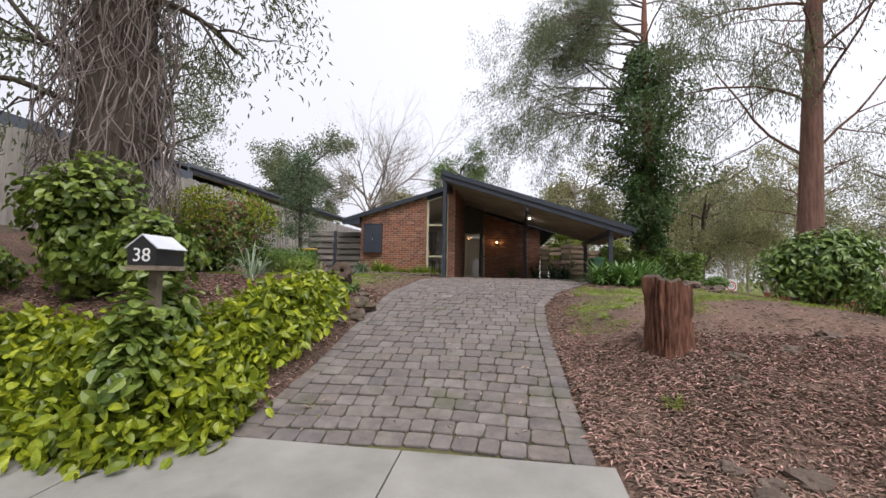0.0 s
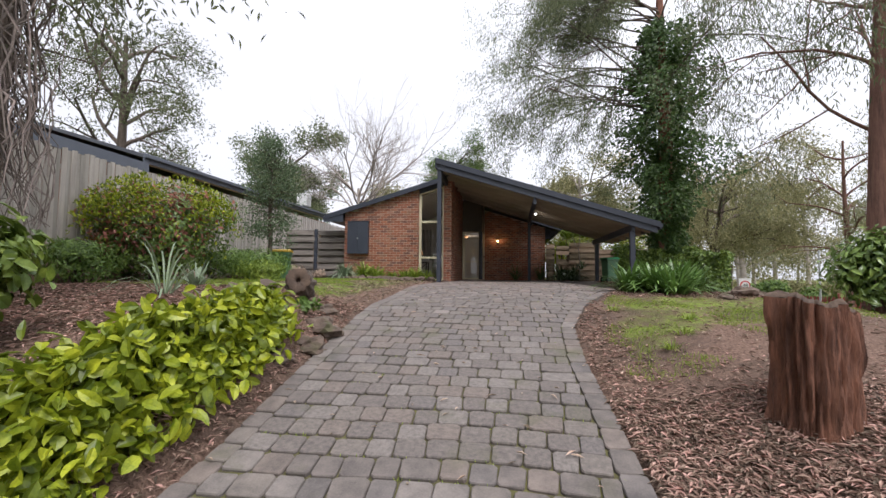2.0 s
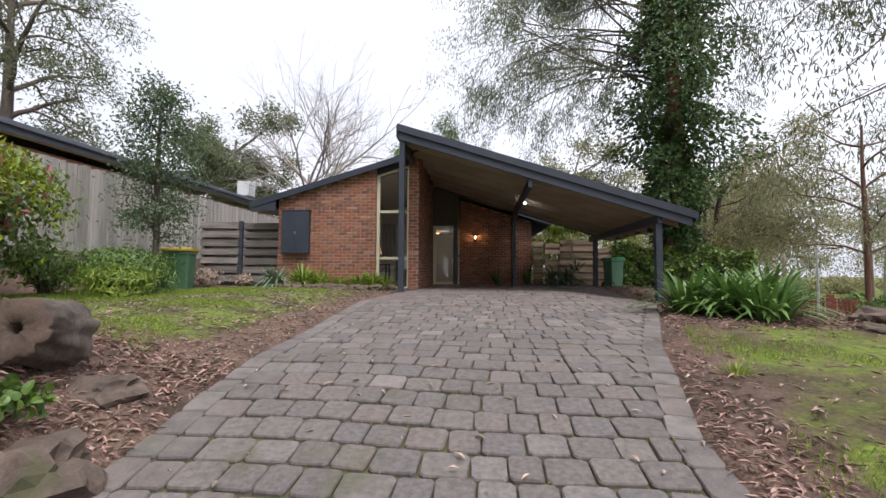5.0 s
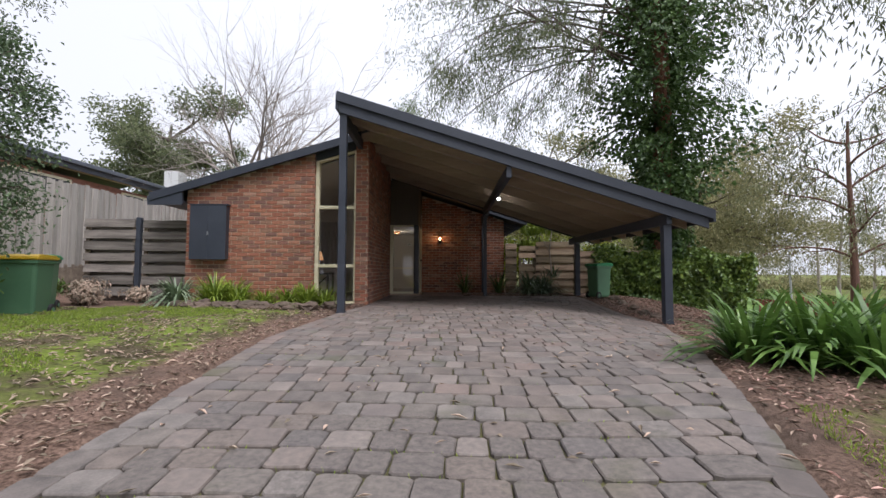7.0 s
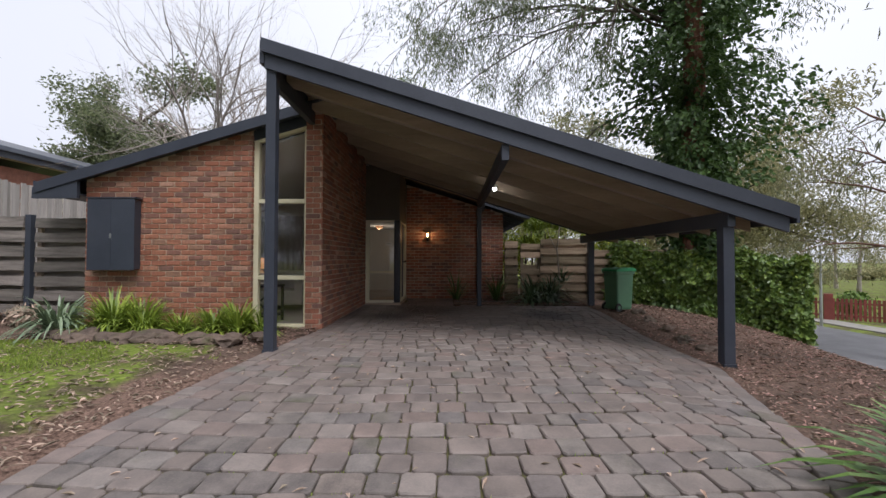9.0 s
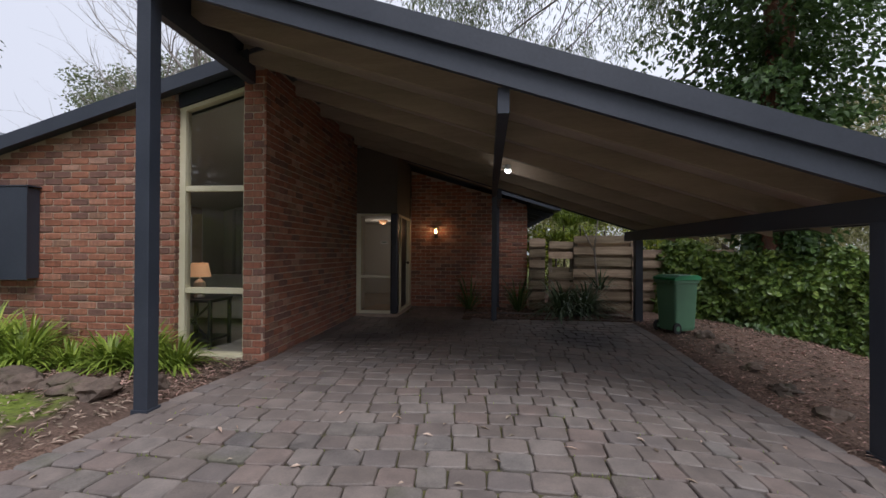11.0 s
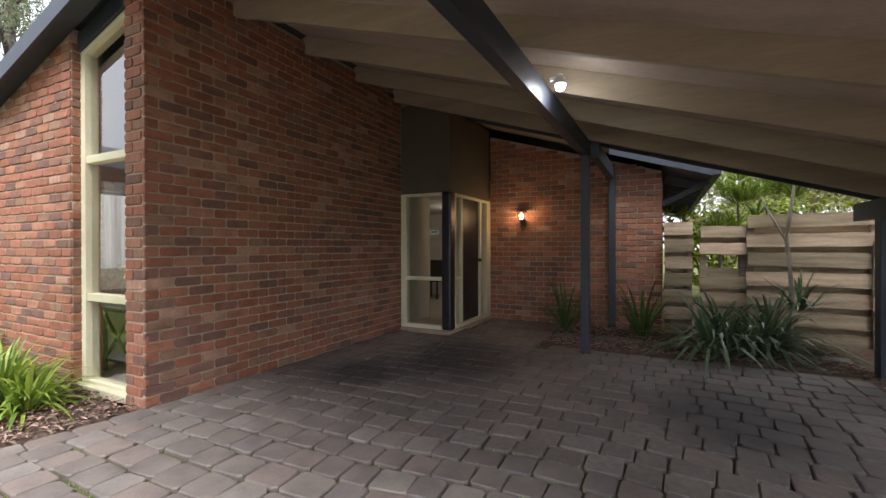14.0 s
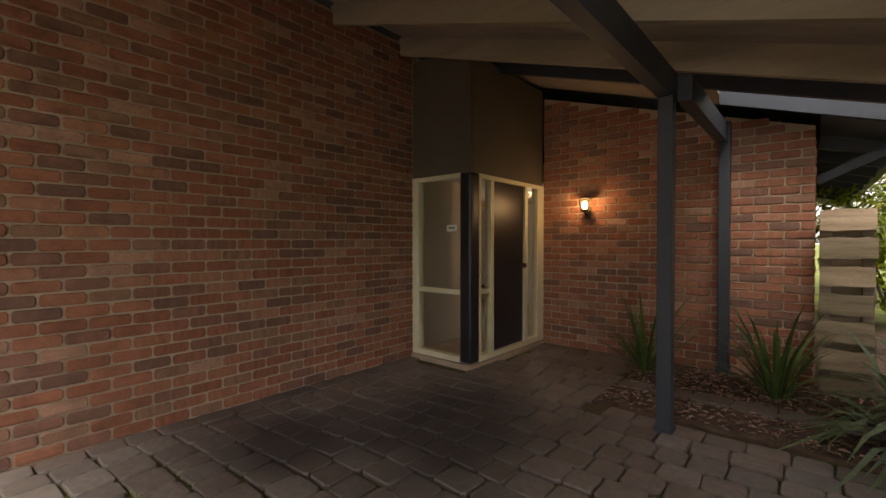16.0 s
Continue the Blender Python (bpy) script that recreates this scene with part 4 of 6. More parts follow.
for y0 in (15.6, 20.2, 24.6):
    w = part("window", boxed(-12.145, -12.09, y0, y0 + 2.2, 4.2, 5.2), M_CREAM, nh, "cream framed sliding window")
    for k in range(2):
        part("window_pane", boxed(-12.088, -12.08, y0 + 0.08 + 1.06 * k, y0 + 1.08 + 1.04 * k, 4.28, 5.12), M_DARKGLASS, w)
ch = thing("roof_cooler", (-11.2, 27.0, 6.1), "pale boxy evaporative cooler on the neighbour roof", "air cooler")
ch.location = (0, 0, 0)
part("cabinet", boxed(-12.95, -12.3, 28.2, 28.9, 6.05, 6.85, 0.05), M_WHITE, ch)
vb = bmesh.new()
for k in range(8):
    box(vb, -12.298, -12.28, 28.26, 28.84, 6.1 + 0.09 * k, 6.14 + 0.09 * k)
part("louvre", vb, M_WHITE, ch)


# ---- trees and shrubs ----
def grow(tubes, base, direction, length, radius, depth, tips, spread=0.6, droop=0.0, wander=0.12, kids=3, shrink=0.62, seg=6):
    p, d = np.array(base, float), unit(np.array(direction, float))
    pts, rad = [p.copy()], [radius]
    for s in range(seg):
        d = unit(d + RNG.normal(size=3) * wander + np.array([0, 0, -droop]))
        p = p + d * length / seg
        pts.append(p.copy())
        rad.append(radius * (1 - 0.55 * (s + 1) / seg))
    tubes.add(pts, rad)
    if depth == 0:
        tips.append((pts[-1], d))
        tips.append((pts[len(pts) // 2], d))
        return
    for k in range(kids):
        i = RNG.integers(max(1, seg // 2 - 1), seg + 1)
        nd = unit(d + RNG.normal(size=3) * spread)
        grow(tubes, pts[i], nd, length * shrink * RNG.uniform(0.75, 1.2), rad[i] * 0.62, depth - 1, tips, spread, droop, wander, kids, shrink, seg)


def clumps(tips, per, size, hang=0.0):
    at, al = [], []
    for p, d in tips:
        n = max(3, int(per * RNG.uniform(0.5, 1.4)))
        q = p + RNG.normal(size=(n, 3)) * size * np.array([1, 1, 0.7])
        q[:, 2] -= np.abs(RNG.normal(size=n)) * hang * size
        at.append(q)
        al.append(RNG.normal(size=(n, 3)) * 0.8 + d * 0.4 + np.array([0, 0, -hang]))
    return np.concatenate(at), np.concatenate(al)


def tree(name, base, label, trunk_dir, height, radius, mat_bark, mat_leaf, limbs, leaf=(0.16, 0.03), per=60, size=0.5, hang=0.8, depth=2,
         from_frac=0.45, limb_len=0.45, spread=0.6, droop=0.02, kids=3, flare=1.25, group="trees round the house", up=0.45, azimuth=None, limb_r=0.4):
    t = thing(name, base, label, "tree", group)
    b = np.zeros(3)
    d = unit(np.array(trunk_dir, float))
    tubes = Tubes(10)
    pts, rad = [b + np.array([0, 0, -0.3])], [radius * flare]
    p = b.copy()
    for s in range(10):
        d = unit(d + RNG.normal(size=3) * 0.014)
        p = p + d * height / 10
        pts.append(p.copy())
        rad.append(radius * (1 - 0.075 * (s + 1)))
    tubes.add(pts, rad)
    tubes.make("trunk", mat_bark, t)
    tips = []
    for k in range(limbs):
        br = Tubes(5)
        i = int(len(pts) * (from_frac + (1 - from_frac) * (k + 0.5) / limbs)) - 1
        i = min(max(i, 2), len(pts) - 1)
        a = (2.4 * k + RNG.uniform(-0.4, 0.4)) if azimuth is None else RNG.choice(azimuth) + RNG.uniform(-0.4, 0.4)
        nd = (math.cos(a), math.sin(a), up * RNG.uniform(0.5, 1.5))
        grow(br, pts[i], nd, height * limb_len * RNG.uniform(0.7, 1.1), radius * limb_r, depth, tips, spread, droop, 0.13, kids)
        br.make("limb", mat_bark, t)
    if mat_leaf is not None:
        at, al = clumps(tips, per, size, hang)
        n = len(at)
        leaf_mesh("crown", at, al, leaf[0] * RNG.uniform(0.6, 1.3, n), leaf[1] * RNG.uniform(0.7, 1.2, n), mat_leaf, t)
    return t, tips


def shrub(name, base, radii, label, mat, count, leaf, category="shrub", group="garden shrubs", shell=0.55, lumps=7, flowers=None, stems=True, al_up=0.3):
    """A lumpy crown of leaves on short stems; most leaves near the skin."""
    t = thing(name, base, label, category, group)
    R = np.array(radii)
    cs = RNG.normal(size=(lumps, 3))
    cs = unit(cs) * RNG.uniform(0.2, 0.62, (lumps, 1)) * R + np.array([0, 0, R[2]])
    which = RNG.integers(0, lumps, count)
    dirs = unit(RNG.normal(size=(count, 3)))
    rr = RNG.uniform(shell, 1.08, (count, 1)) * RNG.uniform(0.36, 0.6, lumps)[which][:, None]
    at = cs[which] + dirs * rr * R
    at = at[at[:, 2] > 0.02]
    n = len(at)
    out = unit(at - np.array([0, 0, R[2] * 0.8]))
    al = unit(np.cross(out, RNG.normal(size=(n, 3)))) + out * 0.35 + RNG.normal(size=(n, 3)) * 0.25 - np.array([0, 0, al_up])
    round_leaves("foliage", at, al, leaf[0] * RNG.uniform(0.6, 1.3, n), leaf[1] * RNG.uniform(0.7, 1.25, n), mat, t, normal=out * 2.4 + np.array([0, 0, 1.2]))
    if flowers:
        k = RNG.choice(n, flowers[1])
        q = at[k]
        q = q[(q[:, 1] < R[1] * 0.2) & (q[:, 2] > R[2] * 0.5)]
        leaf_mesh("new_growth", q * np.array([1.04, 1.04, 1.03]) + RNG.normal(size=q.shape) * 0.02, RNG.normal(size=q.shape) + np.array([0, -0.4, 0.5]), 0.13, 0.065, flowers[0], t, "pinkish brown new leaves")
    if stems:
        tb = Tubes(5)
        for c in cs:
            tb.add([(0, 0, -0.1), c * 0.5 + RNG.normal(size=3) * 0.05, c], [0.03, 0.02, 0.008])
        tb.make("stem", M_BARK, t)
    return t


# vine-draped dead tree at the front corner
vt = thing("vine_covered_tree", (-5.55, 6.4, 1.4), "broad old trunk shrouded in a tangle of dead grey vines", "tree", "trees round the house")
tb = Tubes(14)
tb.add([(0, 0, -0.3), (0.02, 0, 1.2), (0, 0.05, 3), (-0.05, 0.05, 5.5), (0, 0, 8), (0.1, 0, 11)], [0.55, 0.48, 0.5, 0.46, 0.4, 0.3])
tb.make("trunk", M_BARK, vt)
tb = Tubes(4)
for k in range(800):
    a = RNG.uniform(0, 2 * np.pi)
    r0, z = RNG.uniform(0.42, 0.82), RNG.uniform(2.0, 9.5)
    pts, ln = [], RNG.uniform(1.0, 3.2)
    q = np.array([r0 * math.cos(a), r0 * math.sin(a), z])
    for s in range(9):
        pts.append(q.copy())
        q = q + np.array([RNG.normal() * 0.12, RNG.normal() * 0.12, -ln / 8 + RNG.normal() * 0.07])
        rr = math.hypot(q[0], q[1])
        if rr > 0.95:
            q[:2] *= 0.92 / rr
        if q[2] < 0.8:
            break
    if len(pts) > 2:
        tb.add(pts, np.linspace(RNG.uniform(0.007, 0.017), 0.005, len(pts)))
tb.make("dead_vines", M_VINE, vt, "tangled dead grey vine stems")
tb, tips = Tubes(5), []
for k in range(5):
    a = RNG.uniform(-0.9, 1.2)
    grow(tb, (0.3, 0, RNG.uniform(4.0, 8)), (math.cos(a), math.sin(a), 0.35), 1.7, 0.06, 2, tips, 0.6, 0.07, 0.15, 3)
for k in range(8):
    a = RNG.uniform(2.2, 4.2)
    grow(tb, (-0.3, 0, RNG.uniform(2.6, 8)), (math.cos(a), math.sin(a), 0.3), 1.9, 0.06, 2, tips, 0.6, 0.05, 0.15, 3)
tb.make("live_branchwork", M_BARK, vt)
at, al = clumps(tips, 30, 0.26, 1.0)
leaf_mesh("crown", at, al, 0.12, 0.03, M_GUM, vt)
for (x, y, rx, rz, cnt) in ((-5.25, 5.8, 1.1, 1.0, 3600), (-3.95, 5.45, 0.8, 0.68, 2200), (-6.9, 5.6, 0.9, 0.45, 1300), (-3.0, 4.68, 0.5, 0.5, 1300), (-2.8, 4.08, 0.42, 0.62, 1100)):
    shrub("ivy_bush", (x, y, on_ground(x, y) - 0.05), (rx, rx * 0.75, rz), "green climbing ivy heaped at the foot of the old trunk", M_IVY, cnt, (0.12, 0.085), group="ivy mounds", lumps=12)

# lime hedge on the bank beside the drive
def lime_hedge():
    t = thing("lime_hedge", (0, 0, 0), "low spreading hedge with big lime green leaves beside the drive", "hedge")
    at, al, nor = [], [], []
    stems = Tubes(4)
    for k in range(780):
        u = RNG.uniform(0, 1)
        if u < 0.7:
            x = RNG.uniform(-6.4, -2.08)
            y = RNG.uniform(np.interp(x, [-2.6, -2.05], [3.68, 4.2]), 5.0)
            h = (np.interp(y, [3.65, 4.3], [-0.62, 0.0]) + np.interp(x, [-6.4, -2.7, -2.0], [1.16, 1.02, 0.6]) - 0.12 * smooth((4.45 - y) / 0.3) - on_ground(x, y))
        else:
            y = RNG.uniform(4.6, 7.6)
            w = np.interp(y, [4.6, 6.2, 7.6], [0.62, 0.5, 0.36])
            x = float(drive_left(y)) - 0.24 - RNG.uniform(0.0, 1.0) * w
            h = np.interp(y, [4.6, 7.6], [0.14, 0.09])
        z = on_ground(x, y)
        H = max(0.06, h) * RNG.uniform(0.12, 1.08)
        c = np.array([x, y, z + H])
        root = max(y, 4.36) + abs(RNG.normal()) * 0.08
        stems.add([(x, root, on_ground(x, root) - 0.03), (x, (root + y) / 2, z + H * 0.6), c], [0.007, 0.006, 0.003])
        n = 22
        q = c + RNG.normal(size=(n, 3)) * np.array([0.1, 0.1, 0.07])
        q[:, 2] = np.maximum(q[:, 2], z + 0.03)
        at.append(q)
        out = np.array([0.35, -0.5, 0.1]) + RNG.normal(size=(n, 3)) * 0.75
        out[:, 2] -= 0.35
        al.append(out)
        nor.append(RNG.normal(size=(n, 3)) * 0.9 + np.array([0.2, -0.4, 0.9]))
    at, al, nor = map(np.concatenate, (at, al, nor))
    n = len(at)
    round_leaves("foliage", at, al, RNG.uniform(0.085, 0.165, n), RNG.uniform(0.05, 0.085, n), M_LIME, t, normal=nor * 2)
    stems.make("twig_mass", M_BARK, t)["kind"] = "stuff"


lime_hedge()

# side garden on the left
cam_bush = shrub("camellia_bush", (-7.45, 11.4, 1.55), (1.75, 1.35, 1.2), "rounded green camellia bush tipped with pink-brown new leaves", M_CAMELLIA, 11000, (0.095, 0.055), lumps=16, flowers=(M_PINK, 3200))
n = 5200
q = unit(RNG.normal(size=(n, 3)) * np.array([1, 1, 0.5]) + np.array([0, 0, 0.75])) * RNG.uniform(0.75, 1.0, (n, 1)) * np.array([1.8, 1.4, 1.3]) + np.array([0, 0, 1.16])
lumpy = np.array([noise.noise(Vector(p) * 1.6) for p in q])
q = q[lumpy > -0.05]
leaf_mesh("top_growth", q, RNG.normal(size=q.shape) * 0.6 + np.array([0, 0, 0.7]), 0.085, 0.045, M_LIME, cam_bush, "yellow-green top shoots")
shrub("low_shrub", (-6.1, 13.3, 1.5), (0.95, 0.9, 0.52), "soft fine-leaved green shrub at the edge of the lawn", M_GREEN, 3600, (0.09, 0.022), lumps=9)
shrub("low_shrub", (-7.3, 13.0, 1.6), (0.9, 0.9, 0.5), "soft fine-leaved green shrub under the camellia", M_GREEN, 2600, (0.09, 0.022), lumps=9)
shrub("low_shrub", (-7.45, 14.6, 1.6), (0.75, 0.7, 0.55), "feathery olive green shrub beside the lawn", M_GREEN, 2600, (0.10, 0.02), lumps=8)
shrub("low_shrub", (-7.4, 9.7, on_ground(-7.4, 9.7) - 0.1), (1.0, 0.9, 0.5), "soft green shrub at the back of the mulch bed", M_GREEN, 2600, (0.09, 0.03), lumps=9)
shrub("low_shrub", (-5.6, 12.6, 1.45), (0.8, 0.6, 0.4), "bright grassy green shrub at the lawn edge", M_GRASSY, 2200, (0.12, 0.018), lumps=9)
shrub("dry_shrub", (-7.5, 17.5, 1.6), (0.55, 0.5, 0.3), "dry brown leafy plant by the gate", M_LITTER, 900, (0.09, 0.03), lumps=7)
shrub("dry_shrub", (-6.7, 17.9, 1.6), (0.4, 0.35, 0.22), "dry brown leafy plant by the gate", M_LITTER, 500, (0.09, 0.03), lumps=6)
shrub("low_shrub", (-8.1, 15.2, 1.65), (0.7, 0.7, 0.5), "leafy green shrub against the paling fence", M_GREEN, 1500, (0.1, 0.05), lumps=8)
shrub("low_shrub", (-8.0, 16.9, 1.6), (0.6, 0.8, 0.35), "low leafy green ground cover beside the fence", M_GREEN, 1200, (0.09, 0.035), lumps=8)
st = thing("slender_garden_tree", (-6.75, 14.7, 1.5), "slender young evergreen tree with blue-green leaves", "tree", "trees round the house")
tb, tips = Tubes(6), []
tb.add([(0, 0, -0.2), (0.03, 0, 1.2), (-0.02, 0.02, 2.4), (0.02, 0, 4.3)], [0.07, 0.06, 0.05, 0.015])
for k in range(34):
    z = 1.2 + 3.1 * (k / 34)
    w = np.interp(z, [1.2, 2.4, 3.4, 4.4], [0.45, 0.75, 0.62, 0.2])
    a = 2.4 * k
    grow(tb, (0, 0, z), (math.cos(a), math.sin(a), 0.5), w * 0.8, 0.018, 1, tips, 0.5, 0.0, 0.12, 3)
tb.make("trunk", M_BARK, st)
at, al = clumps(tips, 38, 0.17, 0.2)
leaf_mesh("crown", at, al, 0.075, 0.038, M_BLUEGREEN, st)

# tall trees
tree("gum_tree", (8.13, 13.6, on_ground(8.13, 13.6)), "tall gum with red stringy bark and drooping olive leaves", (0.06, 0.0, 1), 14, 0.34, M_BARK_GUM, M_GUM, 20, (0.15, 0.028), 44, 0.24, 1.8, 2, 0.4, 0.24, up=0.8, limb_r=0.13, droop=0.05)
# trees further off take the leaf colours paled for haze
tree("gum_tree", (15.8, 25.6, on_ground(15.8, 25.6)), "leaning gum with patchy red-brown bark beyond the lawn", (0.0, 0.02, 1), 9, 0.18, M_BARK_GUM, M_GUMHAZE, 10, (0.18, 0.04), 30, 0.3, 1.3, 2, 0.45, 0.26, up=0.6, limb_r=0.3)
tree("gum_tree", (21.5, 25.5, on_ground(20, 24)), "open gum with a forked pale trunk across the road", (-0.08, 0, 1), 10, 0.24, M_BARK, M_GUMHAZE, 10, (0.2, 0.045), 30, 0.34, 1.3, 2, 0.45, 0.3, up=0.7, limb_r=0.32)
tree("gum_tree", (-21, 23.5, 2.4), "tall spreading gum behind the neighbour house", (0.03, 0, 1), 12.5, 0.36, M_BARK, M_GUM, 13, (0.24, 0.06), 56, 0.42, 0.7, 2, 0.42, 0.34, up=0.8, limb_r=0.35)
tree("acacia_tree", (11.6, 31, on_ground(11.6, 31)), "spreading wattle on several dark forked trunks", (0.22, 0, 1), 7.5, 0.26, M_BARK, M_FARHAZE, 12, (0.2, 0.06), 110, 0.42, 0.3, 2, 0.32, 0.46, up=0.9, limb_r=0.42)
# far wood also takes the pale branch colour, as painted haze
tree("acacia_tree", (18.5, 40, on_ground(17.5, 40)), "tall grey-green woodland tree beyond the street", (-0.05, 0, 1), 11, 0.28, M_BARE, M_FARHAZE, 10, (0.3, 0.1), 60, 0.5, 0.5, 2, 0.35, 0.36, up=0.7)
tree("acacia_tree", (5.2, 34, 1.7), "rounded olive tree rising behind the carport roof", (0, 0, 1), 7.0, 0.3, M_BARE, M_FARHAZE, 12, (0.24, 0.09), 80, 0.45, 0.3, 2, 0.4, 0.36)
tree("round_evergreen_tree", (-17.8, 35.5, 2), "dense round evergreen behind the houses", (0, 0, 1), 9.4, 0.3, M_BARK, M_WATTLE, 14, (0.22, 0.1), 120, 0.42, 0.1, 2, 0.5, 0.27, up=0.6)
tree("round_evergreen_tree", (-9.5, 38, 2), "low rounded olive tree behind the house", (0, 0, 1), 6.5, 0.3, M_BARE, M_FARHAZE, 12, (0.22, 0.1), 90, 0.45, 0.1, 2, 0.5, 0.27)
tree("feathery_conifer", (-3.9, 37, 2), "light green feathery conifer above the roof", (0, 0, 1), 9.0, 0.25, M_BARK, M_GREEN, 16, (0.24, 0.05), 70, 0.32, 0.2, 2, 0.4, 0.24, up=0.6)
tree("bare_tree", (-7.95, 25.9, 1.7), "leafless winter tree with fine upright branches", (0.02, 0, 1), 4.9, 0.24, M_BARE, None, 13, depth=3, from_frac=0.72, limb_len=0.82, spread=0.36, droop=-0.03, kids=5, up=1.0, limb_r=0.26)

for x, y, h in ((-14.5, 1.5, 11), (-9.5, -9, 13), (-19, -5, 14), (-3.5, -14, 12)):
    tree("street_tree", (x, y, 0.1), "broad dark evergreen street tree across the road", (0.02, 0, 1), h, 0.3, M_BARK, M_WATTLE, 12, (0.3, 0.12), 60, 0.6, 0.5, 2, 0.35, 0.3, group="trees across the road", up=0.6)

# ivy-clad tree beside the carport, with long feathery boughs
iv = thing("ivy_clad_tree", (6.75, 22.4, 1.2), "tall ivy-clad tree with long drooping feathery boughs", "tree", "trees round the house")
tb = Tubes(10)
tb.add([(0, 0, -0.3), (0, 0, 3), (0.1, 0, 7), (0, 0.1, 11), (0, 0, 15.5)], [0.34, 0.3, 0.27, 0.2, 0.05])
tb.make("trunk", M_BARK_RED, iv)
tips = []
for k in range(40):
    br = Tubes(5)
    br.keep = lambda p: bool(np.all((p[:, 2] + 1.2 > roof_right(p[:, 0] + 6.75) + 0.35) | (p[:, 0] + 6.75 > 4.9)))
    west = k % 6 != 0
    z = RNG.uniform(7.2, 15.2) if west else RNG.uniform(5.6, 15.0)
    a = math.pi + RNG.uniform(-0.6, 0.6) if west else RNG.choice([0.2, 0.9, 1.7, -1.7, -0.4]) + RNG.uniform(-0.35, 0.35)
    grow(br, (0, 0, z), (math.cos(a), math.sin(a), 0.38), np.interp(z, [4.6, 8, 15], [5.4, 6.4, 2.8]), 0.045, 2, tips, 0.34, 0.07, 0.13, 5, 0.42)
    if br.v:
        br.make("bough", M_BARK, iv)
at, al = clumps(tips, 28, 0.18, 1.4)
# none of the spray hangs through the roofs
clear = (at[:, 2] + 1.2 > np.where(at[:, 0] + 6.75 < 4.9, roof_right(at[:, 0] + 6.75) + 0.7, 2.0))
at, al = at[clear], al[clear]
leaf_mesh("crown", at, al, 0.16, 0.026, M_WATTLE, iv)
n = 23000
z = RNG.uniform(0.2, 11.6, n)
a = RNG.uniform(0, 2 * np.pi, n)
lump = np.array([noise.noise((math.cos(p) * 1.5, math.sin(p) * 1.5, q * 0.8)) for p, q in zip(a, z)])
r = np.interp(z, [0, 1.6, 3, 4.5, 6.5, 8.5, 10.3, 11.6], [0.8, 0.55, 0.7, 1.4, 1.9, 1.75, 1.3, 0.7]) * (0.92 + 1.4 * lump) * RNG.uniform(0.3, 1.2, n)
bare = (z < 1.5) & (z > 0.45) & (np.cos(a - 4.2) > 0.2)
r, a, z = r[~bare], a[~bare], z[~bare]
n = len(z)
at = np.stack([r * np.cos(a), r * np.sin(a), z], 1)
leaf_mesh("ivy", at, np.stack([np.cos(a), np.sin(a), -0.6 + 0 * a], 1) + RNG.normal(size=(n, 3)) * 0.5, RNG.uniform(0.10, 0.19, n), RNG.uniform(0.09, 0.15, n), M_DARK, iv, "dark green ivy on the trunk",
          normal=np.stack([np.cos(a), np.sin(a), 0.3 + 0 * a], 1) * 2)


